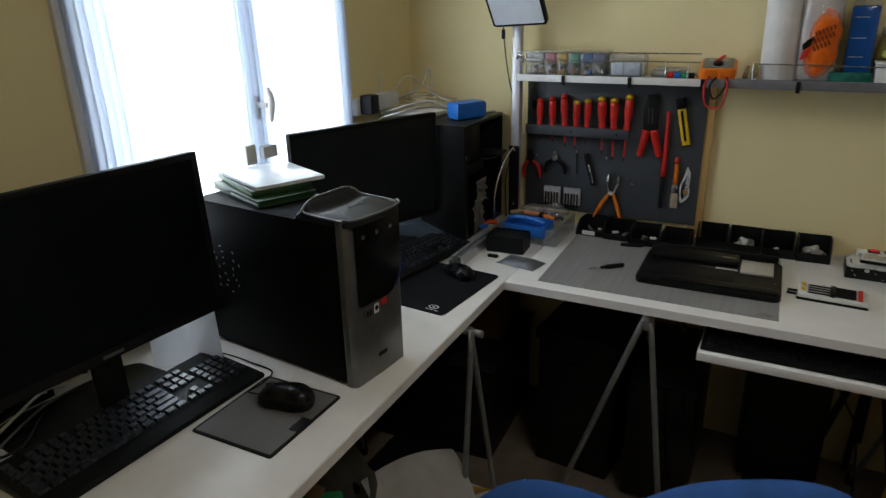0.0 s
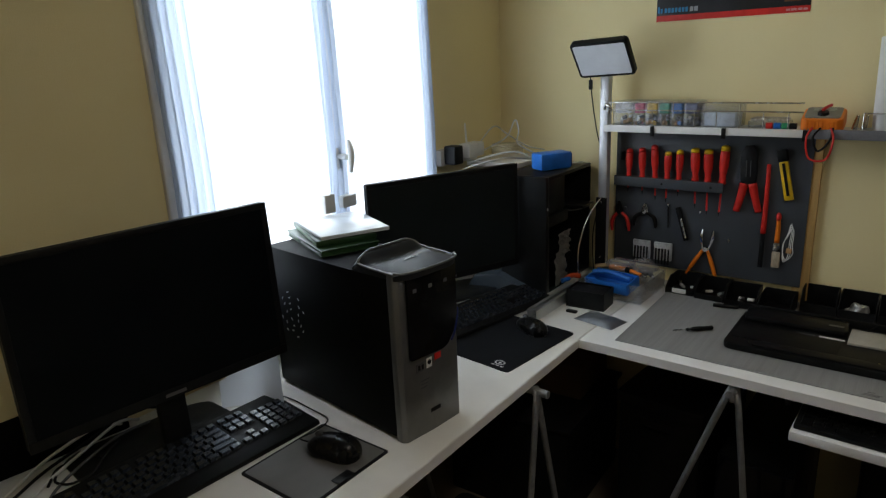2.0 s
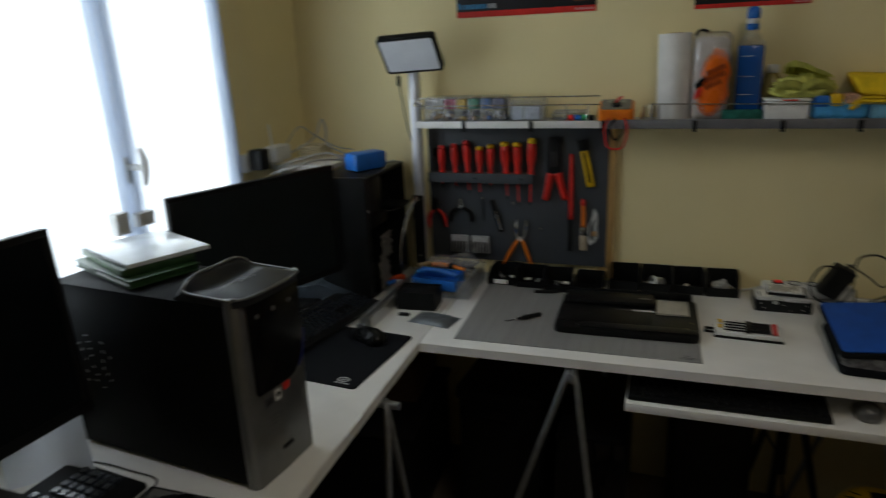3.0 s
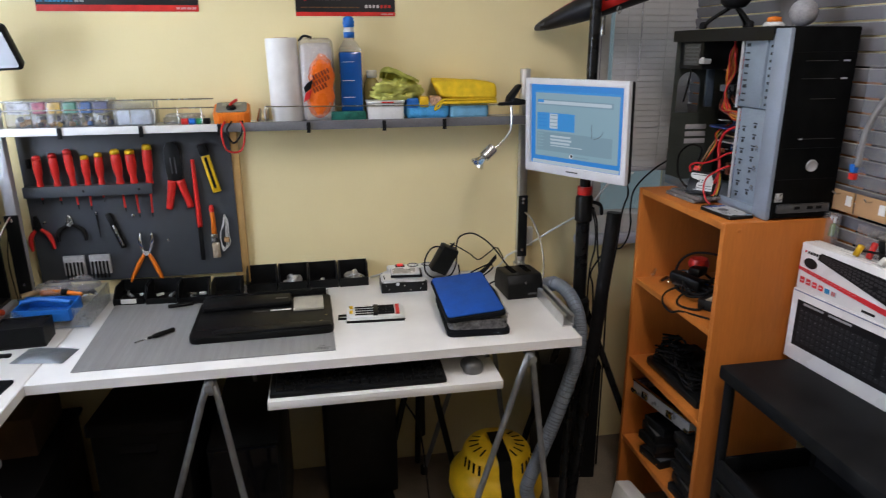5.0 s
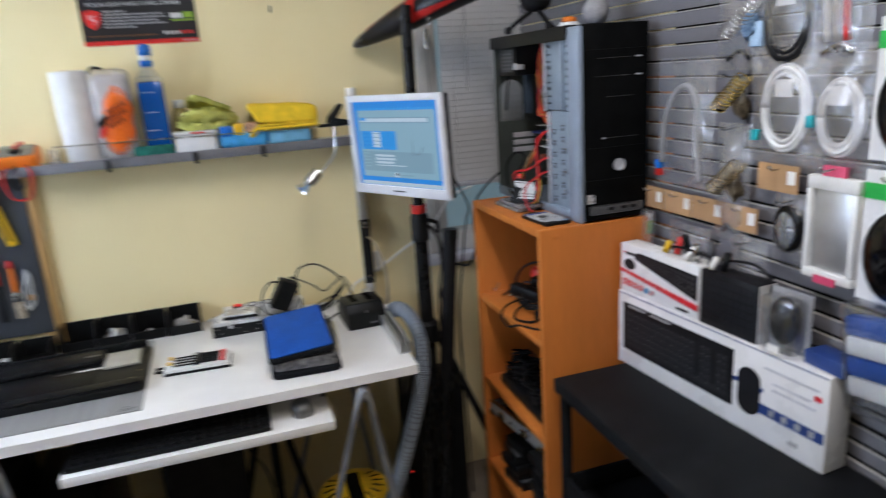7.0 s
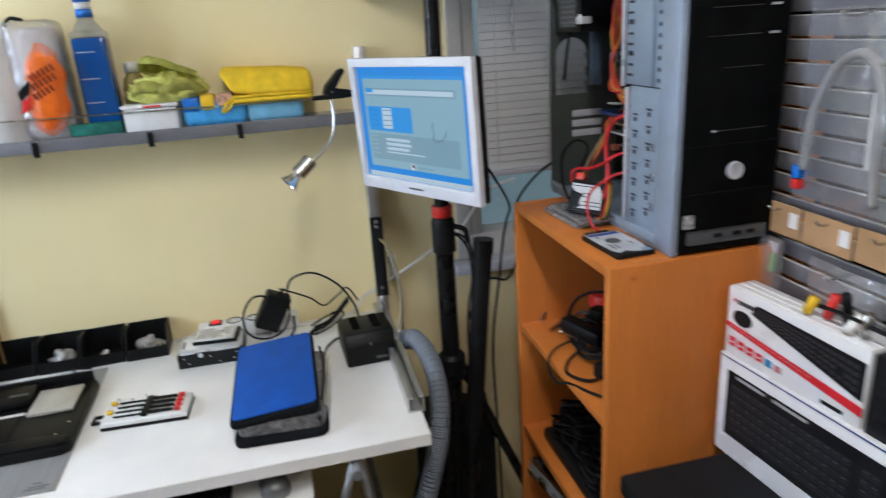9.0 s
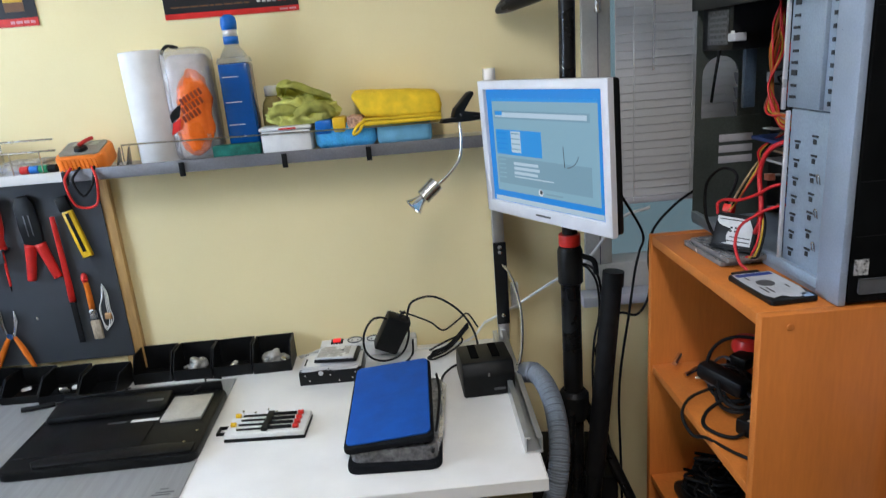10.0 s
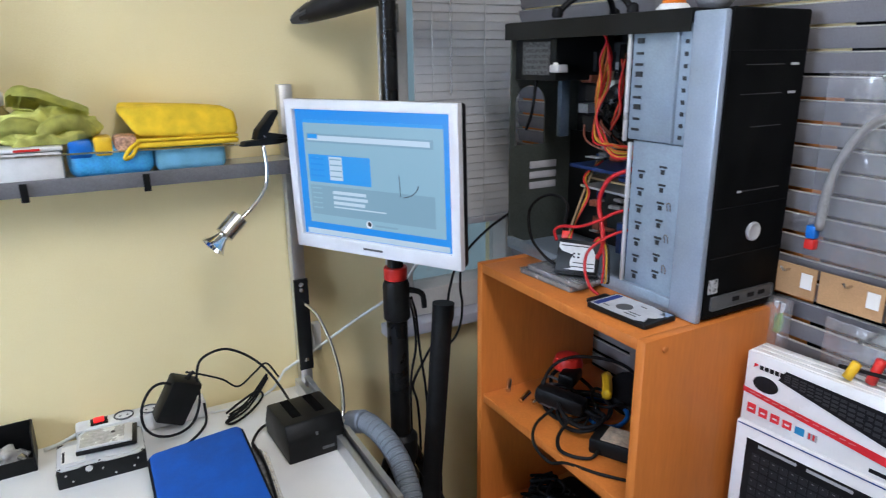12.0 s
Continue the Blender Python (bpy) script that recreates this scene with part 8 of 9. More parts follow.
# on top of the open computer
TT = TZ + THT + 0.002
cam3 = thing("mini_tripod", "small black desk tripod with a round camera", "tripod", pose(1.165, 1.87, TT))
for a in (30, 150, 270):
    c, s_ = math.cos(radians(a)), math.sin(radians(a))
    part("leg", tube(B(), [(0.008 * c, 0.008 * s_, 0.055), (0.055 * c, 0.055 * s_, 0.024), (0.072 * c, 0.072 * s_, 0.007)], 0.0055, 7, 4), black_plastic, cam3)
    part("rubber_foot", lathe(B(), [(0.008, 0.0), (0.010, 0.004), (0.009, 0.014), (0.004, 0.018)], 12, pose(0.074 * c, 0.074 * s_, 0)), black_rubber, cam3)
bm = B()
lathe(bm, [(0.012, 0.050), (0.026, 0.054), (0.037, 0.066), (0.041, 0.084), (0.040, 0.100), (0.034, 0.104), (0.010, 0.105)], 28)
part("head", bm, black_rubber, cam3)
web = thing("round_speaker", "round pale grey speaker ball on the computer", "speaker", pose(1.24, 1.70, TT))
bm = B()
bmesh.ops.create_uvsphere(bm, u_segments=24, v_segments=14, radius=0.034)
for v in bm.verts:
    v.co = Vector((v.co.x * 0.9, v.co.y * 1.05, v.co.z * 0.95 + 0.032))
part("ball", bm, material("ball_grey", (0.30, 0.30, 0.31), 0.6, vary=0.08, scale=60), web)
cap = thing("small_fitting", "orange and white plastic fitting on the computer", "fitting", pose(1.185, 1.73, TT))
part("base", lathe(B(), [(0.024, 0), (0.026, 0.005), (0.02, 0.012)], 16), white_plastic, cap)
part("top", lathe(B(), [(0.018, 0.0122), (0.016, 0.022), (0.006, 0.025)], 16), orange_plastic, cap)
solo("green_plug", box(B(), 1.235, 1.25, 1.70, 1.72, TT, TT + 0.02, 0.003), green_plastic, "small green plug on the computer", "plug")

# ---- what lies in the bookcase ----
leads_box = thing("cable_bundle", "bundle of black, blue and yellow leads on the shelf", "cable", pose(1.125, 1.845, 0.818))
for k in range(16):
    cx, cy, rr = rnd.uniform(-0.02, 0.07), rnd.uniform(-0.06, 0.10), rnd.uniform(0.025, 0.05)
    z0 = 0.005 + 0.0018 * k
    pts = [(cx + rr * 0.8 * math.cos(a + k), cy + rr * 1.25 * math.sin(a + k), z0 + 0.007 * math.sin(2 * a + k)) for a in [math.tau * j / 9 for j in range(11)]]
    part("lead", tube(B(), pts, rnd.choice((0.003, 0.004, 0.0045)), 6, 4), (black_rubber, black_rubber, black_rubber, blue_plastic if k < 7 else black_rubber, black_rubber, black_rubber, grey_plastic)[k % 7], leads_box)
part("red_reel", lathe(B(), [(0.030, 0), (0.032, 0.010), (0.026, 0.026), (0.01, 0.030)], 18, pose(0.07, 0.105, 0.045)), red_plastic, leads_box, "red plastic reel")
part("black_plug", box(B(), -0.055, 0.045, -0.018, 0.018, 0.0, 0.032, 0.008, m=pose(-0.02, 0.01, 0.022, 0, 6, -62)), black_plastic, leads_box)
part("black_plug", box(B(), -0.028, 0.028, -0.018, 0.018, 0.0, 0.028, 0.007, m=pose(0.05, 0.075, 0.028, 4, 0, 30)), black_plastic, leads_box)
part("black_coil", lathe(B(), [(0.020, 0), (0.045, 0.004), (0.050, 0.018), (0.044, 0.034), (0.022, 0.038)], 20, pose(0.125, -0.02, 0.012, 22, -10, 0)), black_rubber, leads_box, "coiled black lead")
for k, (x, y, a) in enumerate(((-0.065, 0.085, 20), (-0.055, 0.06, -15), (-0.075, 0.115, 50))):
    part("metal_plug", cyl(B(), (x, y, 0.012 + 0.006 * k), (x + 0.03 * math.cos(radians(a)), y + 0.03 * math.sin(radians(a)), 0.020 + 0.006 * k), 0.0055, seg=10), chrome, leads_box)
part("blue_plug", tube(B(), [(-0.045, 0.055, 0.030), (-0.02, 0.045, 0.038), (0.0, 0.04, 0.036)], 0.006, 8, 3), blue_plastic, leads_box)
part("yellow_plug", tube(B(), [(0.055, -0.03, 0.045), (0.075, -0.01, 0.05), (0.10, 0.02, 0.055)], 0.010, 8, 3), yellow_plastic, leads_box)
part("hanging_lead", tube(B(), [(-0.03, 0.02, 0.02), (-0.09, 0.0, 0.012), (-0.117, -0.03, -0.004), (-0.116, -0.075, -0.018), (-0.105, -0.11, -0.004), (-0.085, -0.17, 0.004), (-0.04, -0.23, 0.004)], 0.003, 6, 7), black_rubber, leads_box)
part("hanging_lead", tube(B(), [(-0.04, -0.04, 0.03), (-0.085, -0.06, 0.016), (-0.10, -0.09, 0.006), (-0.07, -0.13, 0.006), (-0.02, -0.11, 0.012)], 0.0035, 6, 7), black_rubber, leads_box)
part("strap", tube(B(), [(-0.045, 0.050, 0.02), (-0.030, 0.045, 0.085), (0.0, 0.020, 0.118), (0.045, -0.020, 0.122), (0.085, -0.055, 0.105), (0.12, -0.08, 0.05)], 0.0035, 6, 7), black_rubber, leads_box)
adp = thing("power_adapter", "black adapter with a pale label on the shelf", "power adapter", pose(1.125, 1.70, 0.818, 0, 0, -62))
part("body", box(B(), -0.06, 0.055, -0.032, 0.028, 0, 0.030, 0.005), black_plastic, adp)
part("label", box(B(), -0.040, 0.052, -0.028, 0.024, 0.0302, 0.0306), material("label_tan", (0.60, 0.50, 0.38), 0.6, vary=0.15, scale=90), adp)
for k, (x, y, z, w, d, h, mt, lb) in enumerate(((1.13, 1.80, 0.548, 0.17, 0.30, 0.03, black_plastic, "dark box of cables on the middle shelf"), (1.14, 1.86, 0.589, 0.13, 0.14, 0.025, black_rubber, "black coil of cables on the middle shelf"))):
    t = thing("cable_box", lb, "box", pose(x, y, z))
    part("box", box(B(), -w / 2, w / 2, -d / 2, d / 2, 0, h, 0.012), mt, t)
    for j in range(9):
        part("lead", tube(B(), [(-w * 0.30 + 0.028 * math.cos(a * (1 + 0.13 * j) + 2 * j), d * 0.38 * math.sin(a * 0.62 + 1.3 * j), h + 0.004 + 0.005 * j + 0.004 * math.sin(2.1 * a + j)) for a in [0.9 * i for i in range(11)]], (0.0026, 0.0035)[j % 2], 6, 4), (black_rubber, black_rubber, slot_black)[j % 3], t)
case_alu = material("case_alu", (0.40, 0.41, 0.42), 0.3, metal=0.4, vary=0.06, scale=20, fine=400, bump=0.05)
al_case = thing("tool_case", "small aluminium case with its lid propped open", "case", pose(1.085, 1.835, 0.272, 0, 0, 9))
part("tray", box(B(), -0.045, 0.19, -0.135, 0.125, 0.176, 0.180), black_plastic, al_case)
for x0, x1, y0, y1 in ((-0.05, -0.045, -0.14, 0.13), (0.19, 0.195, -0.14, 0.13), (-0.045, 0.19, -0.14, -0.135), (-0.045, 0.19, 0.125, 0.13)):
    part("side", box(B(), x0, x1, y0, y1, 0.175, 0.215, 0.002), case_alu, al_case)
part("corner", box(B(), -0.056, -0.03, -0.146, -0.12, 0.173, 0.192, 0.006), chrome, al_case, "rounded chrome corner")
part("corner", box(B(), -0.056, -0.03, 0.11, 0.136, 0.173, 0.192, 0.006), chrome, al_case, "rounded chrome corner")
for x0, x1, y0, y1 in ((-0.052, -0.043, -0.142, 0.132), (-0.043, 0.192, -0.142, -0.133), (-0.043, 0.192, 0.123, 0.132)):
    part("rim", box(B(), x0, x1, y0, y1, 0.2152, 0.220, 0.001), chrome, al_case)
for y in (-0.06, 0.06):
    part("latch", box(B(), -0.060, -0.0505, y - 0.014, y + 0.014, 0.186, 0.208, 0.003), chrome, al_case)
part("blue_tool", tube(B(), [(0.02, -0.08, 0.20), (0.08, -0.02, 0.205), (0.13, 0.06, 0.20)], 0.018, 8, 5), blue_cloth, al_case)
for k in range(12):
    level, far = (k, 0) if k < 7 else (k - 7, 1)
    t = thing("hard_drive", "dark hard drive in a stack on the bottom shelf", "hard drive", pose(1.10 + 0.008 * (k % 3), 1.665 + 0.20 * far, 0.2532 + 0.0273 * level, 0, 0, (4, -6, 3, 8, -3, 2, -5, 10, -8, 5, -4, 7)[k]), "drives on the bottom shelf")
    part("body", box(B(), -0.072, 0.075, -0.052, 0.052, 0, 0.0265, 0.002), black_steel, t)
    part("lid", box(B(), -0.068, 0.07, -0.048, 0.048, 0.0266, 0.0271), (black_plastic, grey_plastic, black_plastic)[k % 3], t)
    for y in (-0.036, 0.030):
        part("screw", cyl(B(), (-0.0722, y, 0.010), (-0.0728, y, 0.010), 0.0022, seg=8), steel, t)
part_under = thing("cardboard_sheet", "crumpled white sheet beside the bookcase foot", "sheet", pose(0.965, 1.76, 0))
part("sheet", box(B(), -0.03, 0.03, -0.14, 0.14, 0.0, 0.16, 0.01, m=pose(0, 0, 0, 0, 10, 6)), paper_white, part_under)

# ---- vacuum cleaner and hose ----
vac = thing("vacuum_cleaner", "round yellow and black workshop vacuum under the bench", "vacuum cleaner", pose(0.572, 1.985, 0))
VAC = [(0.150, 0.1302), (0.155, 0.15), (0.152, 0.19), (0.128, 0.222), (0.114, 0.236), (0.110, 0.268), (0.098, 0.286), (0.05, 0.296), (0.004, 0.297)]
part("drum", lathe(B(), [(0.13, 0.04), (0.145, 0.05), (0.148, 0.125), (0.14, 0.13)], 32), black_plastic, vac)
part("hood", lathe(B(), VAC, 40), yellow_plastic, vac, "yellow domed motor hood")
strap = B()
edge = [[strap.verts.new((s * 0.021, -r - 0.004, z + 0.003)) for r, z in VAC[1:8]] + [strap.verts.new((s * 0.021, 0.05, 0.301))] for s in (-1, 1)]
for a0, b0, c0, d0 in zip(edge[0], edge[0][1:], edge[1][1:], edge[1]):
    strap.faces.new((a0, b0, c0, d0))
bmesh.ops.solidify(strap, geom=strap.faces[:], thickness=0.004)
part("handle", strap, black_plastic, vac, "flat black carrying strap")
for sgn in (-1, 1):
    for k in range(5):
        a = radians(-90 + sgn * (32 + 11 * k))
        part("vent_slot", box(B(), -0.0045, 0.0045, -0.002, 0.003, -0.017, 0.017, 0.001, 1, m=Matrix.Translation((0.111 * math.cos(a), 0.111 * math.sin(a), 0.252)) @ pose(0, 0, 0, 0, 0, math.degrees(a) + 90) @ pose(0, 0, 0, -8, 0, 0)), black_gloss, vac)
for k in range(18):
    a = math.tau * k / 18
    if abs(math.sin(a)) < 0.96 and math.sin(a) < 0.75:
        part("top_vent", box(B(), -0.016, 0.016, -0.0030, 0.0030, -0.0012, 0.0006, 0.0004, 1, m=pose(0, 0, 0, 0, 0, math.degrees(a)) @ pose(0.074, 0, 0.2912, 0, 12, 0)), black_gloss, vac)
for a in (45, 135, 225, 315):
    part("castor", lathe(B(), [(0.02, 0), (0.02, 0.04)], 12, pose(0.11 * math.cos(radians(a)), 0.11 * math.sin(radians(a)), 0)), black_rubber, vac)
hose = thing("vacuum_hose", "ribbed grey vacuum hose hooked over the bench end", "hose")
hp = [(0.762, 2.115, 0.775), (0.785, 2.07, 0.79), (0.798, 1.99, 0.78), (0.798, 1.915, 0.74), (0.784, 1.862, 0.68), (0.757, 1.85, 0.58), (0.708, 1.84, 0.44), (0.662, 1.83, 0.33), (0.625, 1.82, 0.24), (0.64, 1.84, 0.17)]
line = smooth_path(hp, 40)
bm = tube(B(), line[::4], 0.0195, 14, 0, None)
# core darker than the ribs: shade of the grooves put into the colour
part("hose", bm, material("hose_groove_shade", (0.11, 0.128, 0.15), 0.5, vary=0.05, scale=30), hose)
part("nozzle", tube(B(), line[4:34:3], 0.0238, 14, 0, None), material("nozzle_grey", (0.20, 0.23, 0.28), 0.4, vary=0.05, scale=30), hose)
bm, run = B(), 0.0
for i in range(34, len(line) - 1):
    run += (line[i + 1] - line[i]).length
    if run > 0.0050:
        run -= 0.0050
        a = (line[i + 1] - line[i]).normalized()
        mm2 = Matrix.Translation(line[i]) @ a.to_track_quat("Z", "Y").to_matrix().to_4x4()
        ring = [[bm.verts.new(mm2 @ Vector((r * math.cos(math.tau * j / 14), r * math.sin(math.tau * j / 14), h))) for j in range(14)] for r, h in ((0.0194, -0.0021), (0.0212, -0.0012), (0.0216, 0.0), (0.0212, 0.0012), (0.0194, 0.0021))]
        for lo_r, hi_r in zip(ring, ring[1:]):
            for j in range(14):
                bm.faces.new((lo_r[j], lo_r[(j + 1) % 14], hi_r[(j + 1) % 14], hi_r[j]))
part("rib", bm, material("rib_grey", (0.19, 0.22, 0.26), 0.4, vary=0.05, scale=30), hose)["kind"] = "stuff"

# ---- keyboard boxes on the plastic rack ----
pack_red, pack_blue = material("pack_red", (0.62, 0.02, 0.03), 0.4), material("pack_blue", (0.02, 0.05, 0.20), 0.4)
pack_white = material("pack_white", (0.76, 0.76, 0.76), 0.28, vary=0.03, scale=8, fine=300, bump=0.02)
pack_key = material("pack_key", (0.009, 0.009, 0.011), 0.45, vary=0.1, spec=0.2)
# local x runs along the front of the box, -y is its printed face
kb = thing("keyboard_box", "long white retail box with a picture of a keyboard and mouse", "box", pose(1.214, 1.557, 0.752, 0, 0, -84.5))
KL, KH, KD = 0.562, 0.184, 0.056
part("carton", box(B(), 0, KL, 0, KD, 0, KH, 0.0015), pack_white, kb)


def printed(t, x0, x1, z0, z1, mt, layer=0, name="print"):
    return part(name, box(B(), x0, x1, -0.0010 - 0.0004 * layer, -0.0006 - 0.0004 * layer, z0, z1), mt, t)


key_print = material("key_print", (0.13, 0.13, 0.14), 0.5)


def printed_keyboard(t, x0, x1, z0, z1, skew=0.0):
    printed(t, x0, x1, z0, z1, pack_key)
    keycol = material("pack_keycap", (0.022, 0.023, 0.026), 0.4, spec=0.2)
    n, rws = 21, 6
    bm = B()
    for r in range(rws):
        for c in range(n):
            if r and c in (15, 18):
                continue
            a, b = x0 + 0.012 + (x1 - x0 - 0.024) * c / n, z0 + 0.012 + (z1 - z0 - 0.03) * r / rws
            box(bm, a, a + (x1 - x0 - 0.024) / n * 0.82, -0.0018, -0.0012, b, b + (z1 - z0 - 0.03) / rws * 0.8)
    part("printed_keys", bm, keycol, t)["kind"] = "stuff"
    bm = B()
    for r in range(rws):
        for c in range(n):
            if not (r and c in (15, 18)) and (r * 7 + c * 3) % 6:
                a, b = x0 + 0.016 + (x1 - x0 - 0.024) * c / n, z0 + 0.020 + (z1 - z0 - 0.03) * r / rws
                box(bm, a, a + 0.0016 + 0.0012 * ((r + c) % 2), -0.0023, -0.0019, b, b + 0.0014)
    part("printed_letters", bm, key_print, t)["kind"] = "stuff"


printed_keyboard(kb, 0.020, 0.358, 0.040, 0.160)
for a, b in ((0.04, 0.10), (0.115, 0.18)):
    printed(kb, a, b, 0.151, 0.156, pale, 2)
printed(kb, 0.003, KL - 0.003, KH - 0.0045, KH - 0.0025, pack_blue)
printed(kb, 0.385, KL - 0.004, 0.055, 0.076, pack_blue, 0)
part("printed_mouse", prism(B(), [(0.398 + a, 0.090 + b) for a, b in rounded(0.052, 0.096, 0.024)], -0.0022, -0.0014, "y"), pack_key, kb)
printed(kb, 0.359, 0.43, 0.098, 0.107, pack_blue)
for k in range(4):
    printed(kb, 0.445 + 0.028 * k, 0.457 + 0.028 * k, 0.059, 0.072, pale, 1)
for a, b, z in ((0.43, 0.545, 0.150), (0.45, 0.53, 0.125), (0.45, 0.54, 0.112)):
    printed(kb, a, b, z, z + 0.004, faint_print, 1)
printed(kb, 0.535, 0.55, 0.132, 0.142, pack_red, 1)
printed(kb, 0.49, 0.51, 0.022, 0.032, pale, 1)
part("end_print", box(B(), -0.0012, -0.0006, 0.006, KD - 0.006, 0.08, 0.11), pack_blue, kb)
kb2 = thing("keyboard_box", "white and red keyboard retail box lying on the longer box", "box", pose(1.219, 1.556, 0.752 + KH, 0, 0, -84.5))
HL, HH, HD = 0.253, 0.118, 0.050
part("carton", box(B(), 0, HL, 0, HD, 0.0005, HH, 0.0015), pack_white, kb2)
bm = prism(B(), [(0.052, 0.088), (0.062, 0.106), (0.250, 0.098), (0.250, 0.042)], -0.0016, -0.0010, "y")
part("printed_keyboard", bm, pack_key, kb2)
part("printed_mouse", prism(B(), [(0.034 + 0.020 * math.cos(a), 0.072 + 0.013 * math.sin(a)) for a in [math.tau * k / 18 for k in range(18)]], -0.0016, -0.0010, "y"), pack_key, kb2)
bm = prism(B(), [(0.0, 0.050), (0.0, 0.058), (HL, 0.034), (HL, 0.020)], -0.0016, -0.0010, "y")
part("red_band", bm, pack_red, kb2)
for k, mt in enumerate((pack_red, pack_red, pack_red, pack_red, cyan, pale)):
    printed(kb2, 0.010 + 0.019 * k, 0.024 + 0.019 * k, 0.018 - 0.0005 * k, 0.034 - 0.0015 * k, mt, 1)
bm = B()
for r in range(4):
    for c in range(16):
        u, w = (c + 0.3) / 16.5, (r + 0.25) / 4.3
        x = 0.058 + 0.188 * u
        z = (0.090 - 0.044 * u) * (1 - w) + (0.104 - 0.008 * u) * w
        h = (0.012 + 0.036 * u) / 4.3 * 0.62
        box(bm, x, x + 0.0088, -0.0021, -0.0017, z, z + h)
part("printed_keys", bm, material("pack_keycap_small", (0.028, 0.028, 0.032), 0.3), kb2)["kind"] = "stuff"
for k in range(4):
    printed(kb2, 0.0135 + 0.019 * k, 0.0205 + 0.019 * k, 0.024 - 0.0008 * k, 0.0265 - 0.0008 * k, pack_white, 2)
part("maker_mark", prism(B(), [(0.012, 0.094), (0.020, 0.100), (0.014, 0.102)], -0.0016, -0.0010, "y"), pack_red, kb2)
for k in range(5):
    printed(kb2, 0.022 + 0.008 * k, 0.028 + 0.008 * k, 0.094, 0.101, pack_key, 1)
printed(kb2, 0.19, 0.225, 0.008, 0.014, pack_key, 1)
for k in range(13):
    x = 0.010 + 0.0125 * k
    printed(kb2, x, x + (0.010, 0.0075, 0.009)[k % 3], 0.0532 - 0.100 * x, 0.0542 - 0.100 * x, pack_pink, 2)
for x in (0.1065, 0.1125):
    printed(kb2, x, x + 0.003, 0.017, 0.026, pack_red, 2)
for k in range(3):
    part("carton_edge", box(B(), 0.002, HL - 0.002, 0.006 + 0.014 * k, 0.009 + 0.014 * k, HH + 0.0002, HH + 0.0012), paper_white, kb2)
kb3 = thing("keyboard_box", "black retail box of a keyboard with a printed key field", "box", pose(1.245, 1.300, 0.752 + KH, 0, 0, -84.5))
part("carton", box(B(), 0, 0.142, 0, 0.05, 0.0005, 0.116, 0.0015), pack_key, kb3)
part("edge_print", box(B(), 0.1422, 0.1427, 0.002, 0.048, 0.002, 0.116), pack_white, kb3)
bm = B()
for r in range(6):
    for c in range(8):
        box(bm, 0.008 + 0.016 * c, 0.020 + 0.016 * c, -0.0016, -0.0008, 0.012 + 0.016 * r, 0.023 + 0.016 * r)
part("printed_keys", bm, material("keys_print", (0.013, 0.014, 0.017), 0.45, spec=0.2), kb3)["kind"] = "stuff"
msb = thing("mouse_blister", "black mouse in a clear blister pack on the box", "blister pack", pose(1.266, 1.152, 0.752 + KH, 0, 0, -84))
part("card", box(B(), 0, 0.085, 0.02, 0.022, 0.0005, 0.118), material("card_grey", (0.30, 0.30, 0.31), 0.5), msb)
bm = B()
bmesh.ops.create_uvsphere(bm, u_segments=20, v_segments=12, radius=1)
for v in bm.verts:
    v.co = Vector((0.043 + v.co.x * 0.028, 0.002 + min(v.co.y, 0.9) * 0.019, 0.064 + v.co.z * 0.046))
part("mouse", bm, black_gloss, msb)
part("blister", box(B(), 0.004, 0.082, -0.020, 0.019, 0.006, 0.112, 0.012), clear_blister, msb)
part("white_patch", box(B(), 0.03, 0.055, -0.0215, -0.0205, 0.008, 0.022), paper_white, msb)
solo("blue_carton", box(B(), 1.279, 1.326, 0.985, 1.066, 0.752 + KH, 0.752 + KH + 0.026, 0.002), pack_blue, "dark blue flat carton on the long box", "carton")
bits = ((yellow_plastic, 1.42), (red_plastic, 1.395), (black_plastic, 1.37), (paper_white, 1.35), (steel, 1.33), (grey_plastic, 1.30), (paper_white, 1.27), (black_plastic, 1.25))
for k, (mt, y) in enumerate(bits):
    solo("small_connector", tube(B(), [(1.245 + 0.012 * (k % 3), y, 0.752 + KH + HH + 0.006), (1.25 + 0.01 * (k % 2), y - 0.008, 0.752 + KH + HH + 0.03 + 0.012 * (k % 3))], 0.007, 8, 2), mt, ("small " + ("yellow", "red", "black", "white", "steel", "grey", "white", "black")[k] + " connector on the boxes"), "connector", group="loose connectors")
lead4 = thing("cable", "thin black lead lying over the boxes", "cable")
part("lead", tube(B(), [(1.26, 1.44, 1.066), (1.25, 1.36, 1.08), (1.26, 1.28, 1.076), (1.28, 1.20, 1.082), (1.27, 1.14, 1.07)], 0.003, 6, 7), black_rubber, lead4)

# ---- goods hung on the slatted wall ----
HX = X1 - 0.042


def hook(t, y, z, out=0.03):
    part("hook", tube(B(), [(0.01, y, z + 0.004), (-out, y, z), (-out - 0.012, y, z + 0.008)], 0.002, 6, 3), steel, t)


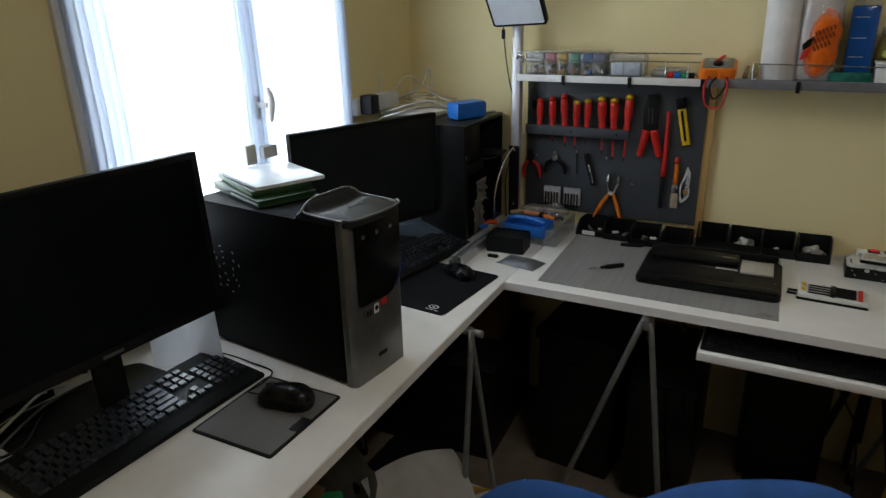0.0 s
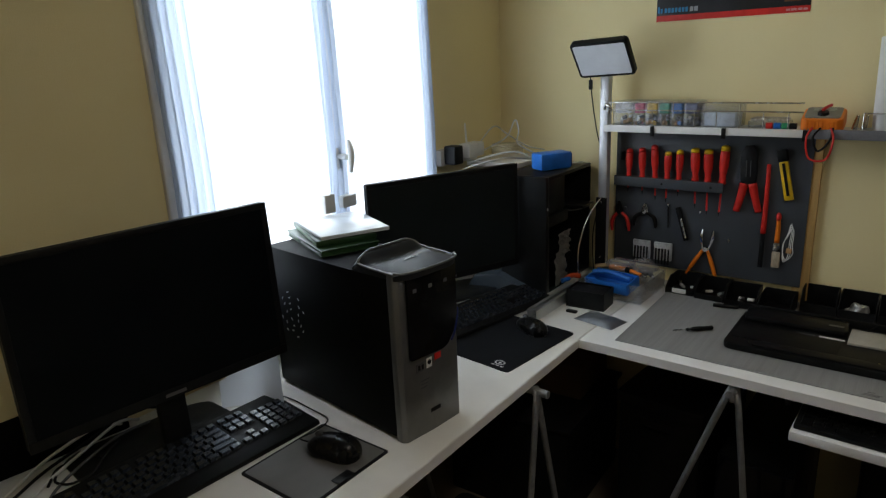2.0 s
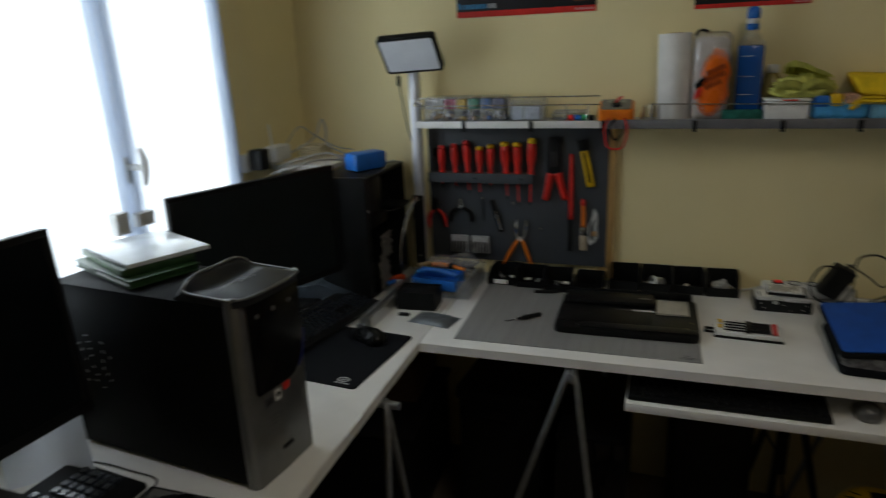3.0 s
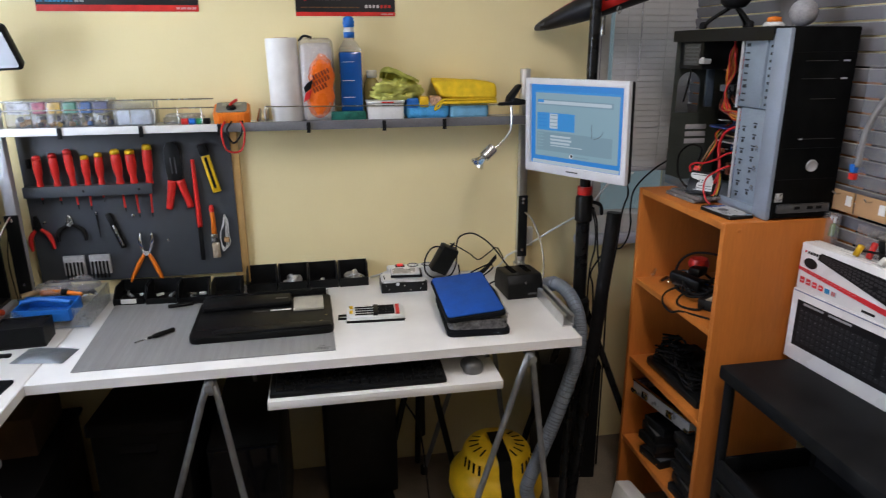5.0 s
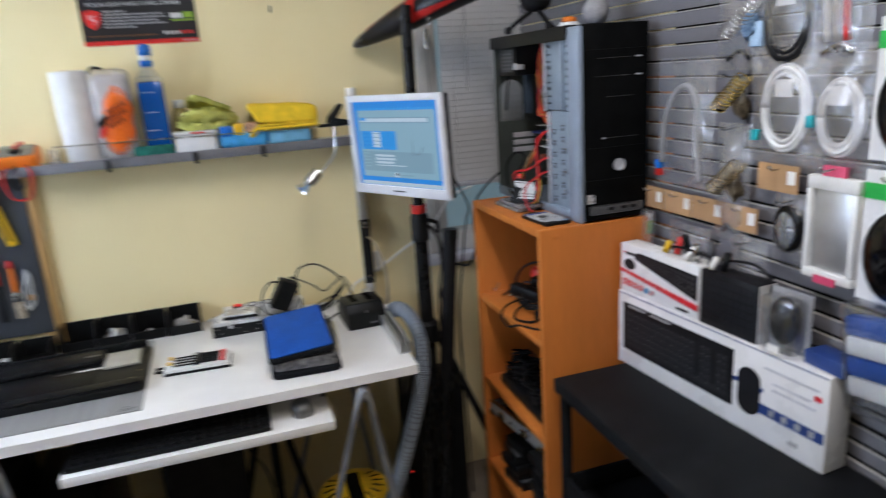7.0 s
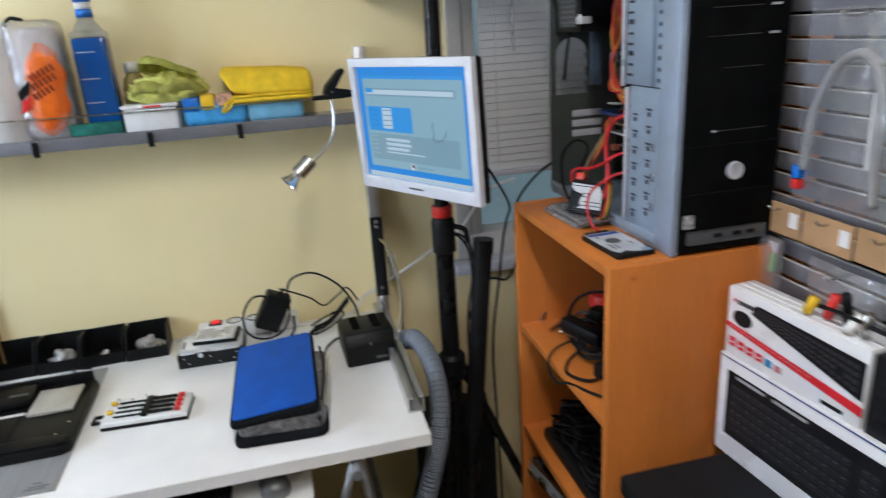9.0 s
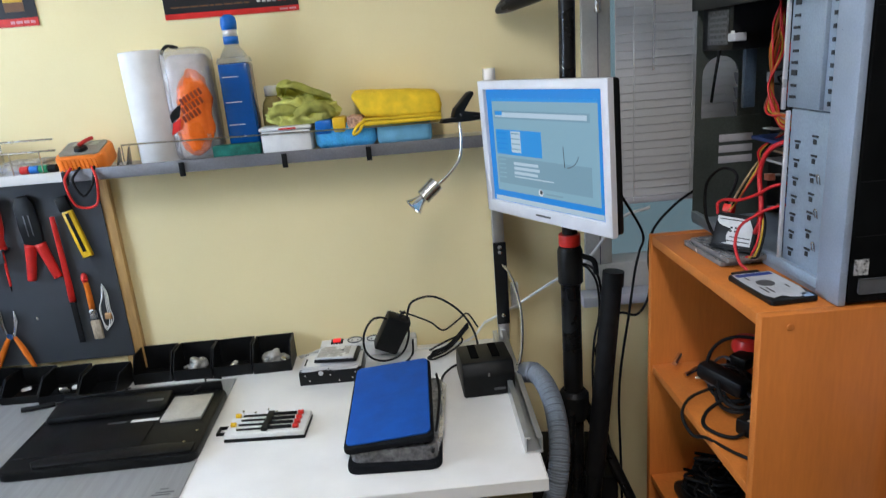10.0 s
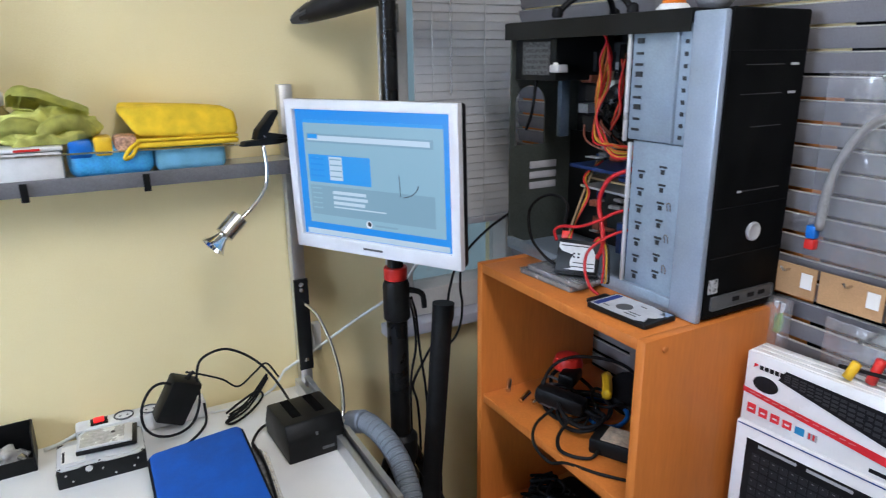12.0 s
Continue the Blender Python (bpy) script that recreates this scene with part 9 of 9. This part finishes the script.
def bagged(y0, y1, z0, z1, label, puff=0.016, group="bagged goods on the slats"):
    """A clear bag that hangs from a hook; local y along the wall, x off it."""
    t = thing("bagged_cable", label, "cable bag", pose(HX, 0, 0), group)
    bm = B()
    n, m2 = 10, 14
    face = [[bm.verts.new((-0.004 - puff * math.sin(math.pi * r / m2) * math.sin(math.pi * c / n) + 0.004 * noise.noise(Vector((c * 0.7, r * 0.6, y0 * 9))), y0 + (y1 - y0) * c / n, z0 + (z1 - z0) * r / m2)) for c in range(n + 1)] for r in range(m2 + 1)]
    for r in range(m2):
        for c in range(n):
            bm.faces.new((face[r][c], face[r + 1][c], face[r + 1][c + 1], face[r][c + 1]))
    part("bag", bm, clear_film, t)
    hook(t, (y0 + y1) / 2, z1 - 0.012)
    return t


b1 = bagged(1.36, 1.55, 1.19, 1.47, "grey data cable in a clear bag on the slats")
part("cable", tube(B(), [(-0.008, 1.53, 1.24), (-0.010, 1.52, 1.32), (-0.012, 1.485, 1.39), (-0.012, 1.44, 1.41), (-0.010, 1.41, 1.37), (-0.008, 1.405, 1.27), (-0.008, 1.40, 1.21)], 0.007, 8, 8), material("cable_grey", (0.27, 0.265, 0.26), 0.5), b1)
part("plug", box(B(), -0.016, -0.002, 1.53, 1.545, 1.225, 1.245, 0.002), blue_plastic, b1, "blue plug")
part("plug", box(B(), -0.016, -0.002, 1.53, 1.545, 1.208, 1.2235, 0.002), red_plastic, b1, "red plug")
part("paper", box(B(), -0.010, -0.008, 1.405, 1.42, 1.26, 1.36), paper_white, b1)
for k, (y, z, ring, mt, lb) in enumerate(((1.176, 1.372, 0.055, white_plastic, "coiled white network cable in a clear bag"), (1.062, 1.360, 0.045, white_plastic, "coiled white phone cable in a clear bag"), (1.182, 1.525, 0.055, black_rubber, "coiled black cable in a clear bag with a white card"))):
    b = bagged(y - 0.085, y + 0.085, z - 0.10, z + 0.115, lb)
    for j in range(4):
        rr = ring - 0.004 * j
        part("coil", tube(B(), [(-0.008 - 0.003 * (j % 2), y + rr * 0.95 * math.cos(a), z + rr * 1.35 * math.sin(a)) for a in [math.tau * i / 12 for i in range(13)]], 0.0045, 7, 3), mt, b)
    part("card", box(B(), -0.016, -0.015, y - 0.02, y + 0.02, z + 0.02, z + 0.05), paper_white, b)
    if k == 0:
        part("clip", box(B(), -0.020, -0.010, y + ring, y + ring + 0.014, z - 0.06, z - 0.04, 0.002), material("teal", (0.02, 0.38, 0.42), 0.4), b, "teal plug")
        part("clip", box(B(), -0.020, -0.010, y - ring - 0.014, y - ring, z - 0.03, z - 0.01, 0.002), material("teal_dark", (0.02, 0.34, 0.38), 0.4), b, "teal plug")
    elif k == 2:
        part("blue_part", box(B(), -0.020, -0.006, y + 0.05, y + 0.08, z - 0.045, z, 0.005), material("pale_blue_clear", (0.35, 0.50, 0.68), 0.2), b)
umber = material("umber_bits", (0.11, 0.085, 0.05), 0.35, metal=0.4, vary=0.3, scale=70, fine=300, bump=0.3)
for k, (y, z, mt) in enumerate(((1.29, 1.395, material("brass", (0.50, 0.36, 0.10), 0.25, metal=1.0, vary=0.1)), (1.296, 1.232, material("bronze", (0.42, 0.34, 0.20), 0.25, metal=1.0, vary=0.1)), (1.27, 1.530, chrome))):
    c = thing("spring_coil", ("brass coloured coil on a hook", "bronze coloured coil on a hook", "chrome coil on a hook")[k], "coil", pose(HX - 0.03, y, z), "metal coils on hooks")
    part("coil", tube(B(), [(0.0135 * math.cos(a), 0.036 - 0.00115 * a + 0.010 * math.sin(a), -0.026 + 0.00095 * a + 0.0115 * math.sin(a)) for a in [math.tau * 10 * i / 160 for i in range(161)]], 0.0016, 5, 0), mt, c)
    bm = B()
    bmesh.ops.create_icosphere(bm, subdivisions=3, radius=0.024)
    for v in bm.verts:
        v.co = Vector((v.co.x * 0.35 + 0.014, v.co.y * 0.9 - 0.008, v.co.z * 1.15 - 0.012)) * (1 + 0.5 * noise.noise(v.co * 60 + Vector((k * 5, 0, 0))))
    part("fitting", bm, (umber, umber, material("blue_fitting", (0.16, 0.26, 0.40), 0.3, vary=0.2, scale=50))[k], c)
    part("hook", tube(B(), [(0.04, 0.0, 0.034), (0.0, 0.0, 0.034), (-0.03, 0.0, 0.038)], 0.002, 6, 3), steel, c)
for k, (y0, y1, z) in enumerate(((1.52, 1.61, 1.128), (1.42, 1.515, 1.128), (1.32, 1.415, 1.13), (1.225, 1.315, 1.13), (1.135, 1.23, 1.222))):
    t = thing("price_card", "plain kraft card with a white price sticker on the slats", "card", pose(HX, 0, 0), "kraft cards on the slats")
    part("card", box(B(), -0.010, -0.008, y0, y1, z, z + 0.05, m=pose(0, 0, 0)), card_brown, t)
    part("sticker", box(B(), -0.0112, -0.0102, y0 + 0.006, y0 + 0.024, z + 0.016, z + 0.040), paper_white, t)
    hook(t, (y0 + y1) / 2, z + 0.04, 0.02)
ph = thing("phone_case_pack", "grey phone cover in a white card frame", "phone cover", pose(HX - 0.012, 1.052, 1.088))
bm = B()
for y0, y1, z0, z1 in ((-0.05, 0.05, 0.155, 0.178), (-0.05, 0.05, 0.0, 0.016), (-0.05, -0.038, 0.0162, 0.1548), (0.038, 0.05, 0.0162, 0.1548)):
    box(bm, -0.012, 0.004, y0, y1, z0, z1, 0.002)
part("frame", bm, white_plastic, ph)
part("cover", box(B(), -0.006, 0.003, -0.0375, 0.0375, 0.0165, 0.1545, 0.003), aluminium, ph)
part("pink_tab", box(B(), -0.014, -0.0125, -0.022, 0.022, -0.006, 0.008), material("pink_card", (0.60, 0.06, 0.14), 0.5), ph)
part("pink_tab", box(B(), -0.010, -0.004, -0.022, 0.022, 0.1785, 0.196), material("pink_card_top", (0.62, 0.08, 0.16), 0.5), ph)
hook(ph, 0, 0.19)
bk = bagged(1.108, 1.19, 1.09, 1.22, "black earphones in a shiny clear bag", 0.022)
part("headphone_loop", tube(B(), [(-0.008, 1.148 + 0.024 * math.cos(a), 1.158 + 0.034 * math.sin(a)) for a in [math.tau * i / 14 for i in range(15)]], 0.012, 8, 2), black_gloss, bk)
for k, (z0, lb) in enumerate(((1.30, "black gadget in a pack with a green label"), (1.075, "dark gadget in a pack with a green header"))):
    t = thing("gadget_pack", lb, "blister pack", pose(HX - 0.012, 0.972, z0), "green labelled packs")
    part("card", box(B(), 0.0, 0.003, -0.10, 0.03, 0, 0.21), pack_white, t)
    part("green_label", box(B(), -0.0012, -0.0004, -0.10, 0.03, 0.165, 0.19), material("label_green", (0.02, 0.40, 0.06), 0.4), t)
    bm = B()
    bmesh.ops.create_uvsphere(bm, u_segments=18, v_segments=10, radius=1)
    for v in bm.verts:
        v.co = Vector((-0.004 + v.co.x * 0.018, -0.03 + v.co.y * 0.05, 0.08 + v.co.z * 0.072))
    part("gadget", bm, black_gloss, t)
    hook(t, -0.03, 0.20)
up2 = bagged(1.045, 1.11, 1.46, 1.62, "red and beige leads in a clear bag")
for k, mt in enumerate((red_plastic, material("beige_lead_pack", (0.55, 0.50, 0.40), 0.5), paper_white)):
    part("lead", tube(B(), [(-0.01, 1.06 + 0.018 * k, 1.48), (-0.014, 1.062 + 0.018 * k, 1.54), (-0.01, 1.06 + 0.018 * k, 1.60)], 0.006, 7, 4), mt, up2)
bw = thing("cable_pack", "blue and white banded cable packs at the foot of the slats", "cable pack", pose(HX - 0.01, 0.912, 0.925))
for k in range(4):
    part("band", box(B(), -0.03, 0.0, -0.10, 0.065, 0.034 * k, 0.034 * k + 0.0335, 0.006, m=pose(0, 0, 0, -8, 0, 0)), (pack_white, material("band_blue", (0.006, 0.07, 0.36), 0.3), pack_white, material("band_blue_two", (0.008, 0.08, 0.38), 0.3))[k], bw)
part("wrap", box(B(), -0.036, 0.004, -0.105, 0.072, -0.03, 0.16, 0.012, m=pose(0, 0, 0, -8, 0, 0)), clear_blister, bw)
leaf = thing("earplugs", "small green earplugs in a clear bag", "earplugs", pose(HX - 0.01, 1.585, 1.06))
for k in range(2):
    part("plug", lathe(B(), [(0.006, 0), (0.007, 0.02), (0.003, 0.034)], 10, pose(0, -0.012 * k, 0.0, 8, 0, 0)), material("plug_green", (0.16, 0.34, 0.06), 0.5), leaf)
    part("tip", lathe(B(), [(0.0028, 0.0345), (0.0035, 0.05)], 8, pose(0, -0.012 * k, 0.0, 8, 0, 0)), paper_white, leaf)
part("bag", box(B(), -0.016, 0.004, -0.035, 0.025, -0.05, 0.06, 0.006), clear_film, leaf)
for y0, y1, z0, z1 in ((1.24, 1.36, 1.44, 1.62), (1.255, 1.35, 1.10, 1.34), (1.36, 1.50, 0.98, 1.11), (1.02, 1.14, 1.44, 1.66), (1.20, 1.30, 1.0, 1.12)):
    extra = bagged(y0, y1, z0, z1, "small parts in a crinkled clear bag on the slats", 0.02)
    part("small_part", tube(B(), [(-0.006, y0 + 0.03, z0 + 0.02), (-0.010, y0 + 0.05, z0 + 0.035), (-0.006, y1 - 0.03, z0 + 0.02)], 0.005, 7, 4), (steel, black_plastic, grey_plastic)[int(y0 * 100) % 3], extra)

# ---- under the tables, and the chair ----
dark_pc = thing("computer_tower", "black computer tower in the dark under the bench", "computer", pose(-0.20, 2.12, 0))
part("shell", box(B(), -0.10, 0.10, -0.22, 0.22, 0.01, 0.43, 0.003), black_steel, dark_pc)
part("front_panel", box(B(), -0.098, 0.098, -0.236, -0.2205, 0.012, 0.43, 0.006), black_gloss, dark_pc)
for y in (-0.18, 0.18):
    part("foot", box(B(), -0.08, 0.08, y - 0.015, y + 0.015, 0, 0.0095), black_rubber, dark_pc)
scr = thing("monitor", "old dark monitor stored under the bench", "monitor", pose(-0.05, 2.16, 0, 0, 0, 6))
part("shell", box(B(), 0.08, 0.32, -0.02, 0.12, 0.012, 0.47, 0.01), black_plastic, scr)
part("foot", box(B(), 0.10, 0.30, -0.06, 0.14, 0, 0.0115, 0.003), black_plastic, scr)
# black crate added for the under-desk dark; the carton's colour holds shade
crate = thing("storage_box", "black crate added for the dark under the corner, with a brown carton on it", "box", pose(-0.98, 2.08, 0, 0, 0, 4))
part("crate", box(B(), -0.24, 0.22, -0.25, 0.22, 0, 0.36, 0.012), black_plastic, crate)
part("rim", box(B(), -0.25, 0.23, -0.26, 0.23, 0.3605, 0.375, 0.004), black_rubber, crate)
part("carton", box(B(), -0.16, 0.18, -0.05, 0.20, 0.376, 0.50, 0.004), carton_shaded, crate, "brown cardboard carton with the under-desk shade in its colour")
blk = thing("storage_box", "black plastic crate under the desk corner", "box", pose(-0.46, 2.13, 0, 0, 0, -4))
part("crate", box(B(), -0.14, 0.12, -0.20, 0.2, 0, 0.50, 0.01), black_plastic, blk)
part("rim", box(B(), -0.147, 0.127, -0.207, 0.207, 0.4805, 0.52, 0.006), black_rubber, blk)
part("handle", box(B(), -0.06, 0.04, -0.212, -0.2075, 0.43, 0.455, 0.002), black_rubber, blk)
bag3 = thing("waste_bag", "open white waste bag with papers under the desk", "waste bag", pose(-0.955, 1.11, 0))
bm = B()
seg = 28
for_r = [(0.15, 0.0), (0.17, 0.08), (0.16, 0.20), (0.175, 0.30), (0.19, 0.38)]
rings = []
for i, (r, z) in enumerate(for_r):
    rings.append([bm.verts.new((r * (1 + 0.12 * noise.noise(Vector((math.cos(a) * 2, math.sin(a) * 2, z * 6)))) * math.cos(a), r * (1 + 0.12 * noise.noise(Vector((math.cos(a) * 2, math.sin(a) * 2, z * 6 + 3)))) * math.sin(a), z + (0.05 * noise.noise(Vector((math.cos(a) * 2.2, math.sin(a) * 2.2, 5))) if i == 4 else 0))) for a in [math.tau * j / seg for j in range(seg)]])
for low, high in zip(rings, rings[1:]):
    for j in range(seg):
        bm.faces.new((low[j], low[(j + 1) % seg], high[(j + 1) % seg], high[j]))
bm.faces.new(rings[0][::-1])
bmesh.ops.solidify(bm, geom=bm.faces[:], thickness=0.003)
part("bag", bm, material("bag_grey", (0.42, 0.42, 0.40), 0.4, vary=0.1, scale=20, fine=120, bump=0.2), bag3)
for k in range(5):
    part("paper", box(B(), -0.07, 0.07, -0.05, 0.05, 0.0, 0.002, m=pose(0.05 * math.cos(k * 1.3), 0.05 * math.sin(k * 1.3), 0.24 + 0.02 * k, 20 * math.sin(k), 25 * math.cos(k), 50 * k)), (paper_white, green_plastic, card_brown)[k % 3], bag3)
sheet_bm = B()
roll_rows = []
for k in range(13):
    s = k / 12
    base = Vector((-0.858, 1.235, 0.325)).lerp(Vector((-0.70, 1.47, 0.325)), s)
    roll_rows.append([sheet_bm.verts.new(base + Vector((0.16 * u, -0.10 * u, -0.17 * u * u - 0.05 * u * math.sin(3 * s) + 0.03 * math.sin(math.pi * s) * (1 - u)))) for u in [j / 8 for j in range(9)]])
for low, high in zip(roll_rows, roll_rows[1:]):
    for j in range(8):
        sheet_bm.faces.new((low[j], low[j + 1], high[j + 1], high[j]))
bmesh.ops.solidify(sheet_bm, geom=sheet_bm.faces[:], thickness=0.0015)
curled = thing("paper_sack", "curled white paper sheet on a dark bin under the desk", "paper")
part("sheet", sheet_bm, paper_white, curled)
part("bin", prism(B(), [(-0.83 + p, 1.40 + q) for p, q in rounded(0.20, 0.26, 0.03)], 0, 0.27, "z", 0.006), black_plastic, curled, "dark waste bin")
junk = thing("paper_pile", "loose papers and a yellow pad on the floor under the bench", "papers", pose(-0.66, 1.62, 0))
for k in range(4):
    part("sheet", box(B(), -0.12, 0.12, -0.09, 0.09, 0.004 * k, 0.004 * k + 0.003, m=pose(0.02 * k, 0.01 * k, 0, 0, 0, 17 * k)), (paper_white, yellow_plastic, card_brown, paper_white)[k], junk)
pod = thing("camera_tripod", "folded black camera tripod under the bench", "tripod", pose(0.36, 2.22, 0))
part("centre_post", cyl(B(), (0, 0, 0.2), (0, 0, 0.56), 0.014, seg=12), black_plastic, pod)
part("head", box(B(), -0.03, 0.03, -0.025, 0.025, 0.561, 0.60, 0.006), black_plastic, pod)
for a in (200, 320, 90):
    c, s_ = math.cos(radians(a)), math.sin(radians(a))
    part("leg", cyl(B(), (0.015 * c, 0.015 * s_, 0.54), (0.16 * c, 0.12 * s_, 0.006), 0.011, seg=10), black_plastic, pod)
dangle = thing("cable", "thin black lead hanging from the keyboard tray", "cable")
part("lead", tube(B(), [(0.20, 2.0, 0.655), (0.21, 2.05, 0.58), (0.25, 2.1, 0.47), (0.30, 2.14, 0.37), (0.34, 2.1, 0.28), (0.36, 2.0, 0.006)], 0.003, 6, 7), black_rubber, dangle)
blackbox = thing("loudspeaker", "black boxy loudspeaker on the floor by the bookcase", "loudspeaker", pose(0.90, 2.235, 0, 0, 0, -10))
part("cabinet", box(B(), -0.11, 0.10, -0.09, 0.12, 0, 0.46, 0.006), black_plastic, blackbox)
part("power_light", lathe(B(), [(0.0026, 0), (0.0026, 0.0015), (0.0012, 0.0025)], 12, pose(-0.09, -0.0903, 0.17, 90, 0, 0)), glow("led_red", (1.0, 0.03, 0.02), 1.2), blackbox, "small red power light")
lead_l = thing("lead_tangle", "grey and white leads by the black keyboard", "cable")
for pts, r, mt in (([(-1.20, 0.46, 0.756), (-1.245, 0.55, 0.765), (-1.25, 0.64, 0.785), (-1.275, 0.75, 0.80), (-1.29, 0.83, 0.770)], 0.0034, black_rubber),
                   ([(-1.16, 0.47, 0.756), (-1.215, 0.545, 0.758), (-1.24, 0.63, 0.775), (-1.265, 0.72, 0.79), (-1.30, 0.78, 0.757)], 0.0036, white_plastic),
                   ([(-1.22, 0.45, 0.755), (-1.262, 0.54, 0.770), (-1.262, 0.60, 0.79), (-1.27, 0.68, 0.80), (-1.30, 0.74, 0.765)], 0.0036, white_plastic),
                   ([(-1.10, 0.50, 0.755), (-1.16, 0.53, 0.757), (-1.21, 0.60, 0.760), (-1.235, 0.70, 0.775), (-1.27, 0.79, 0.757)], 0.0032, grey_plastic),
                   ([(-1.24, 0.575, 0.757), (-1.20, 0.555, 0.759), (-1.17, 0.575, 0.757), (-1.175, 0.625, 0.758), (-1.215, 0.65, 0.759), (-1.245, 0.62, 0.758), (-1.24, 0.575, 0.762), (-1.20, 0.54, 0.757)], 0.0028, black_rubber),
                   ([(-1.05, 0.45, 0.755), (-1.11, 0.52, 0.757), (-1.155, 0.60, 0.760), (-1.20, 0.66, 0.77), (-1.25, 0.71, 0.757)], 0.0028, black_rubber)):
    part("lead", tube(B(), pts, r, 7, 8), mt, lead_l)
mouse_lead = thing("cable", "black mouse lead looping over the desk", "cable")
part("lead", tube(B(), [(-0.872, 0.934, 0.768), (-0.905, 0.935, 0.765), (-0.912, 0.98, 0.757), (-0.93, 1.035, 0.7535), (-1.0, 1.045, 0.7535), (-1.08, 1.05, 0.7535), (-1.15, 1.04, 0.7535)], 0.0016, 6, 8), black_rubber, mouse_lead)
bm = B()
curl = [(-1.19 + 0.145 * k / 8, 0.93 + 0.09 * k / 8 + 0.02 * math.sin(k * 0.5)) for k in range(9)]
low, high = [bm.verts.new((x, y, DESK + 0.001)) for x, y in curl], [bm.verts.new((x - 0.03, y + 0.02, DESK + 0.02 + 0.112 * math.sin(0.30 + k * 0.14))) for k, (x, y) in enumerate(curl)]
for k in range(8):
    bm.faces.new((low[k], low[k + 1], high[k + 1], high[k]))
bmesh.ops.solidify(bm, geom=bm.faces[:], thickness=0.001)
solo("white_paper", bm, thin_paper, "curled white sheet standing behind the keyboard", "paper")

seat_blue = material("chair_blue", (0.015, 0.09, 0.32), 0.8, vary=0.08, scale=30, fine=1200, bump=0.35)
ch = thing("office_chair", "blue upholstered office chair in front of the bench", "chair", pose(0.115, 0.895, 0, 0, 0, 27))
def lobe(width, height, crown):
    """An upholstered pad with a bowed, rounded top."""
    pad_bm = box(B(), -width / 2, width / 2, -0.035, 0.035, 0, height, 0.033, 6)
    bmesh.ops.subdivide_edges(pad_bm, edges=[e for e in pad_bm.edges if abs(e.verts[0].co.x - e.verts[1].co.x) > 0.15], cuts=11, use_grid_fill=True)
    for v in pad_bm.verts:
        v.co.y += 0.5 * v.co.x**2
        v.co.z -= crown * abs(2 * v.co.x / width) ** 2.6 * max(0.0, v.co.z / height) ** 3
    return pad_bm


part("backrest", lobe(0.38, 0.40, 0.09), seat_blue, ch).matrix_basis = pose(-0.045, 0.0, 0.527, 0, 0, 0)
part("lumbar_pad", lobe(0.44, 0.36, 0.16), seat_blue, ch).matrix_basis = pose(-0.245, 0.235, 0.360, 0, 0, -24)
part("seat", box(B(), -0.20, 0.20, 0.06, 0.36, 0.36, 0.43, 0.03, 4), seat_blue, ch)
part("spine", tube(B(), [(0, -0.045, 0.70), (0, -0.06, 0.5), (0, 0.02, 0.36), (0, 0.2, 0.345)], 0.02, 8, 5), black_plastic, ch)
part("column", cyl(B(), (0, 0.26, 0.10), (0, 0.26, 0.38), 0.025, seg=14), black_steel, ch)
for k in range(5):
    a = math.tau * k / 5 + 0.3
    part("base_leg", tube(B(), [(0, 0.26, 0.10), (0.15 * math.cos(a), 0.26 + 0.15 * math.sin(a), 0.09), (0.27 * math.cos(a), 0.26 + 0.27 * math.sin(a), 0.06)], 0.018, 8, 4), black_plastic, ch)
    part("castor", lathe(B(), [(0.022, 0), (0.025, 0.02), (0.02, 0.05)], 12, pose(0.27 * math.cos(a), 0.26 + 0.27 * math.sin(a), 0)), black_rubber, ch)
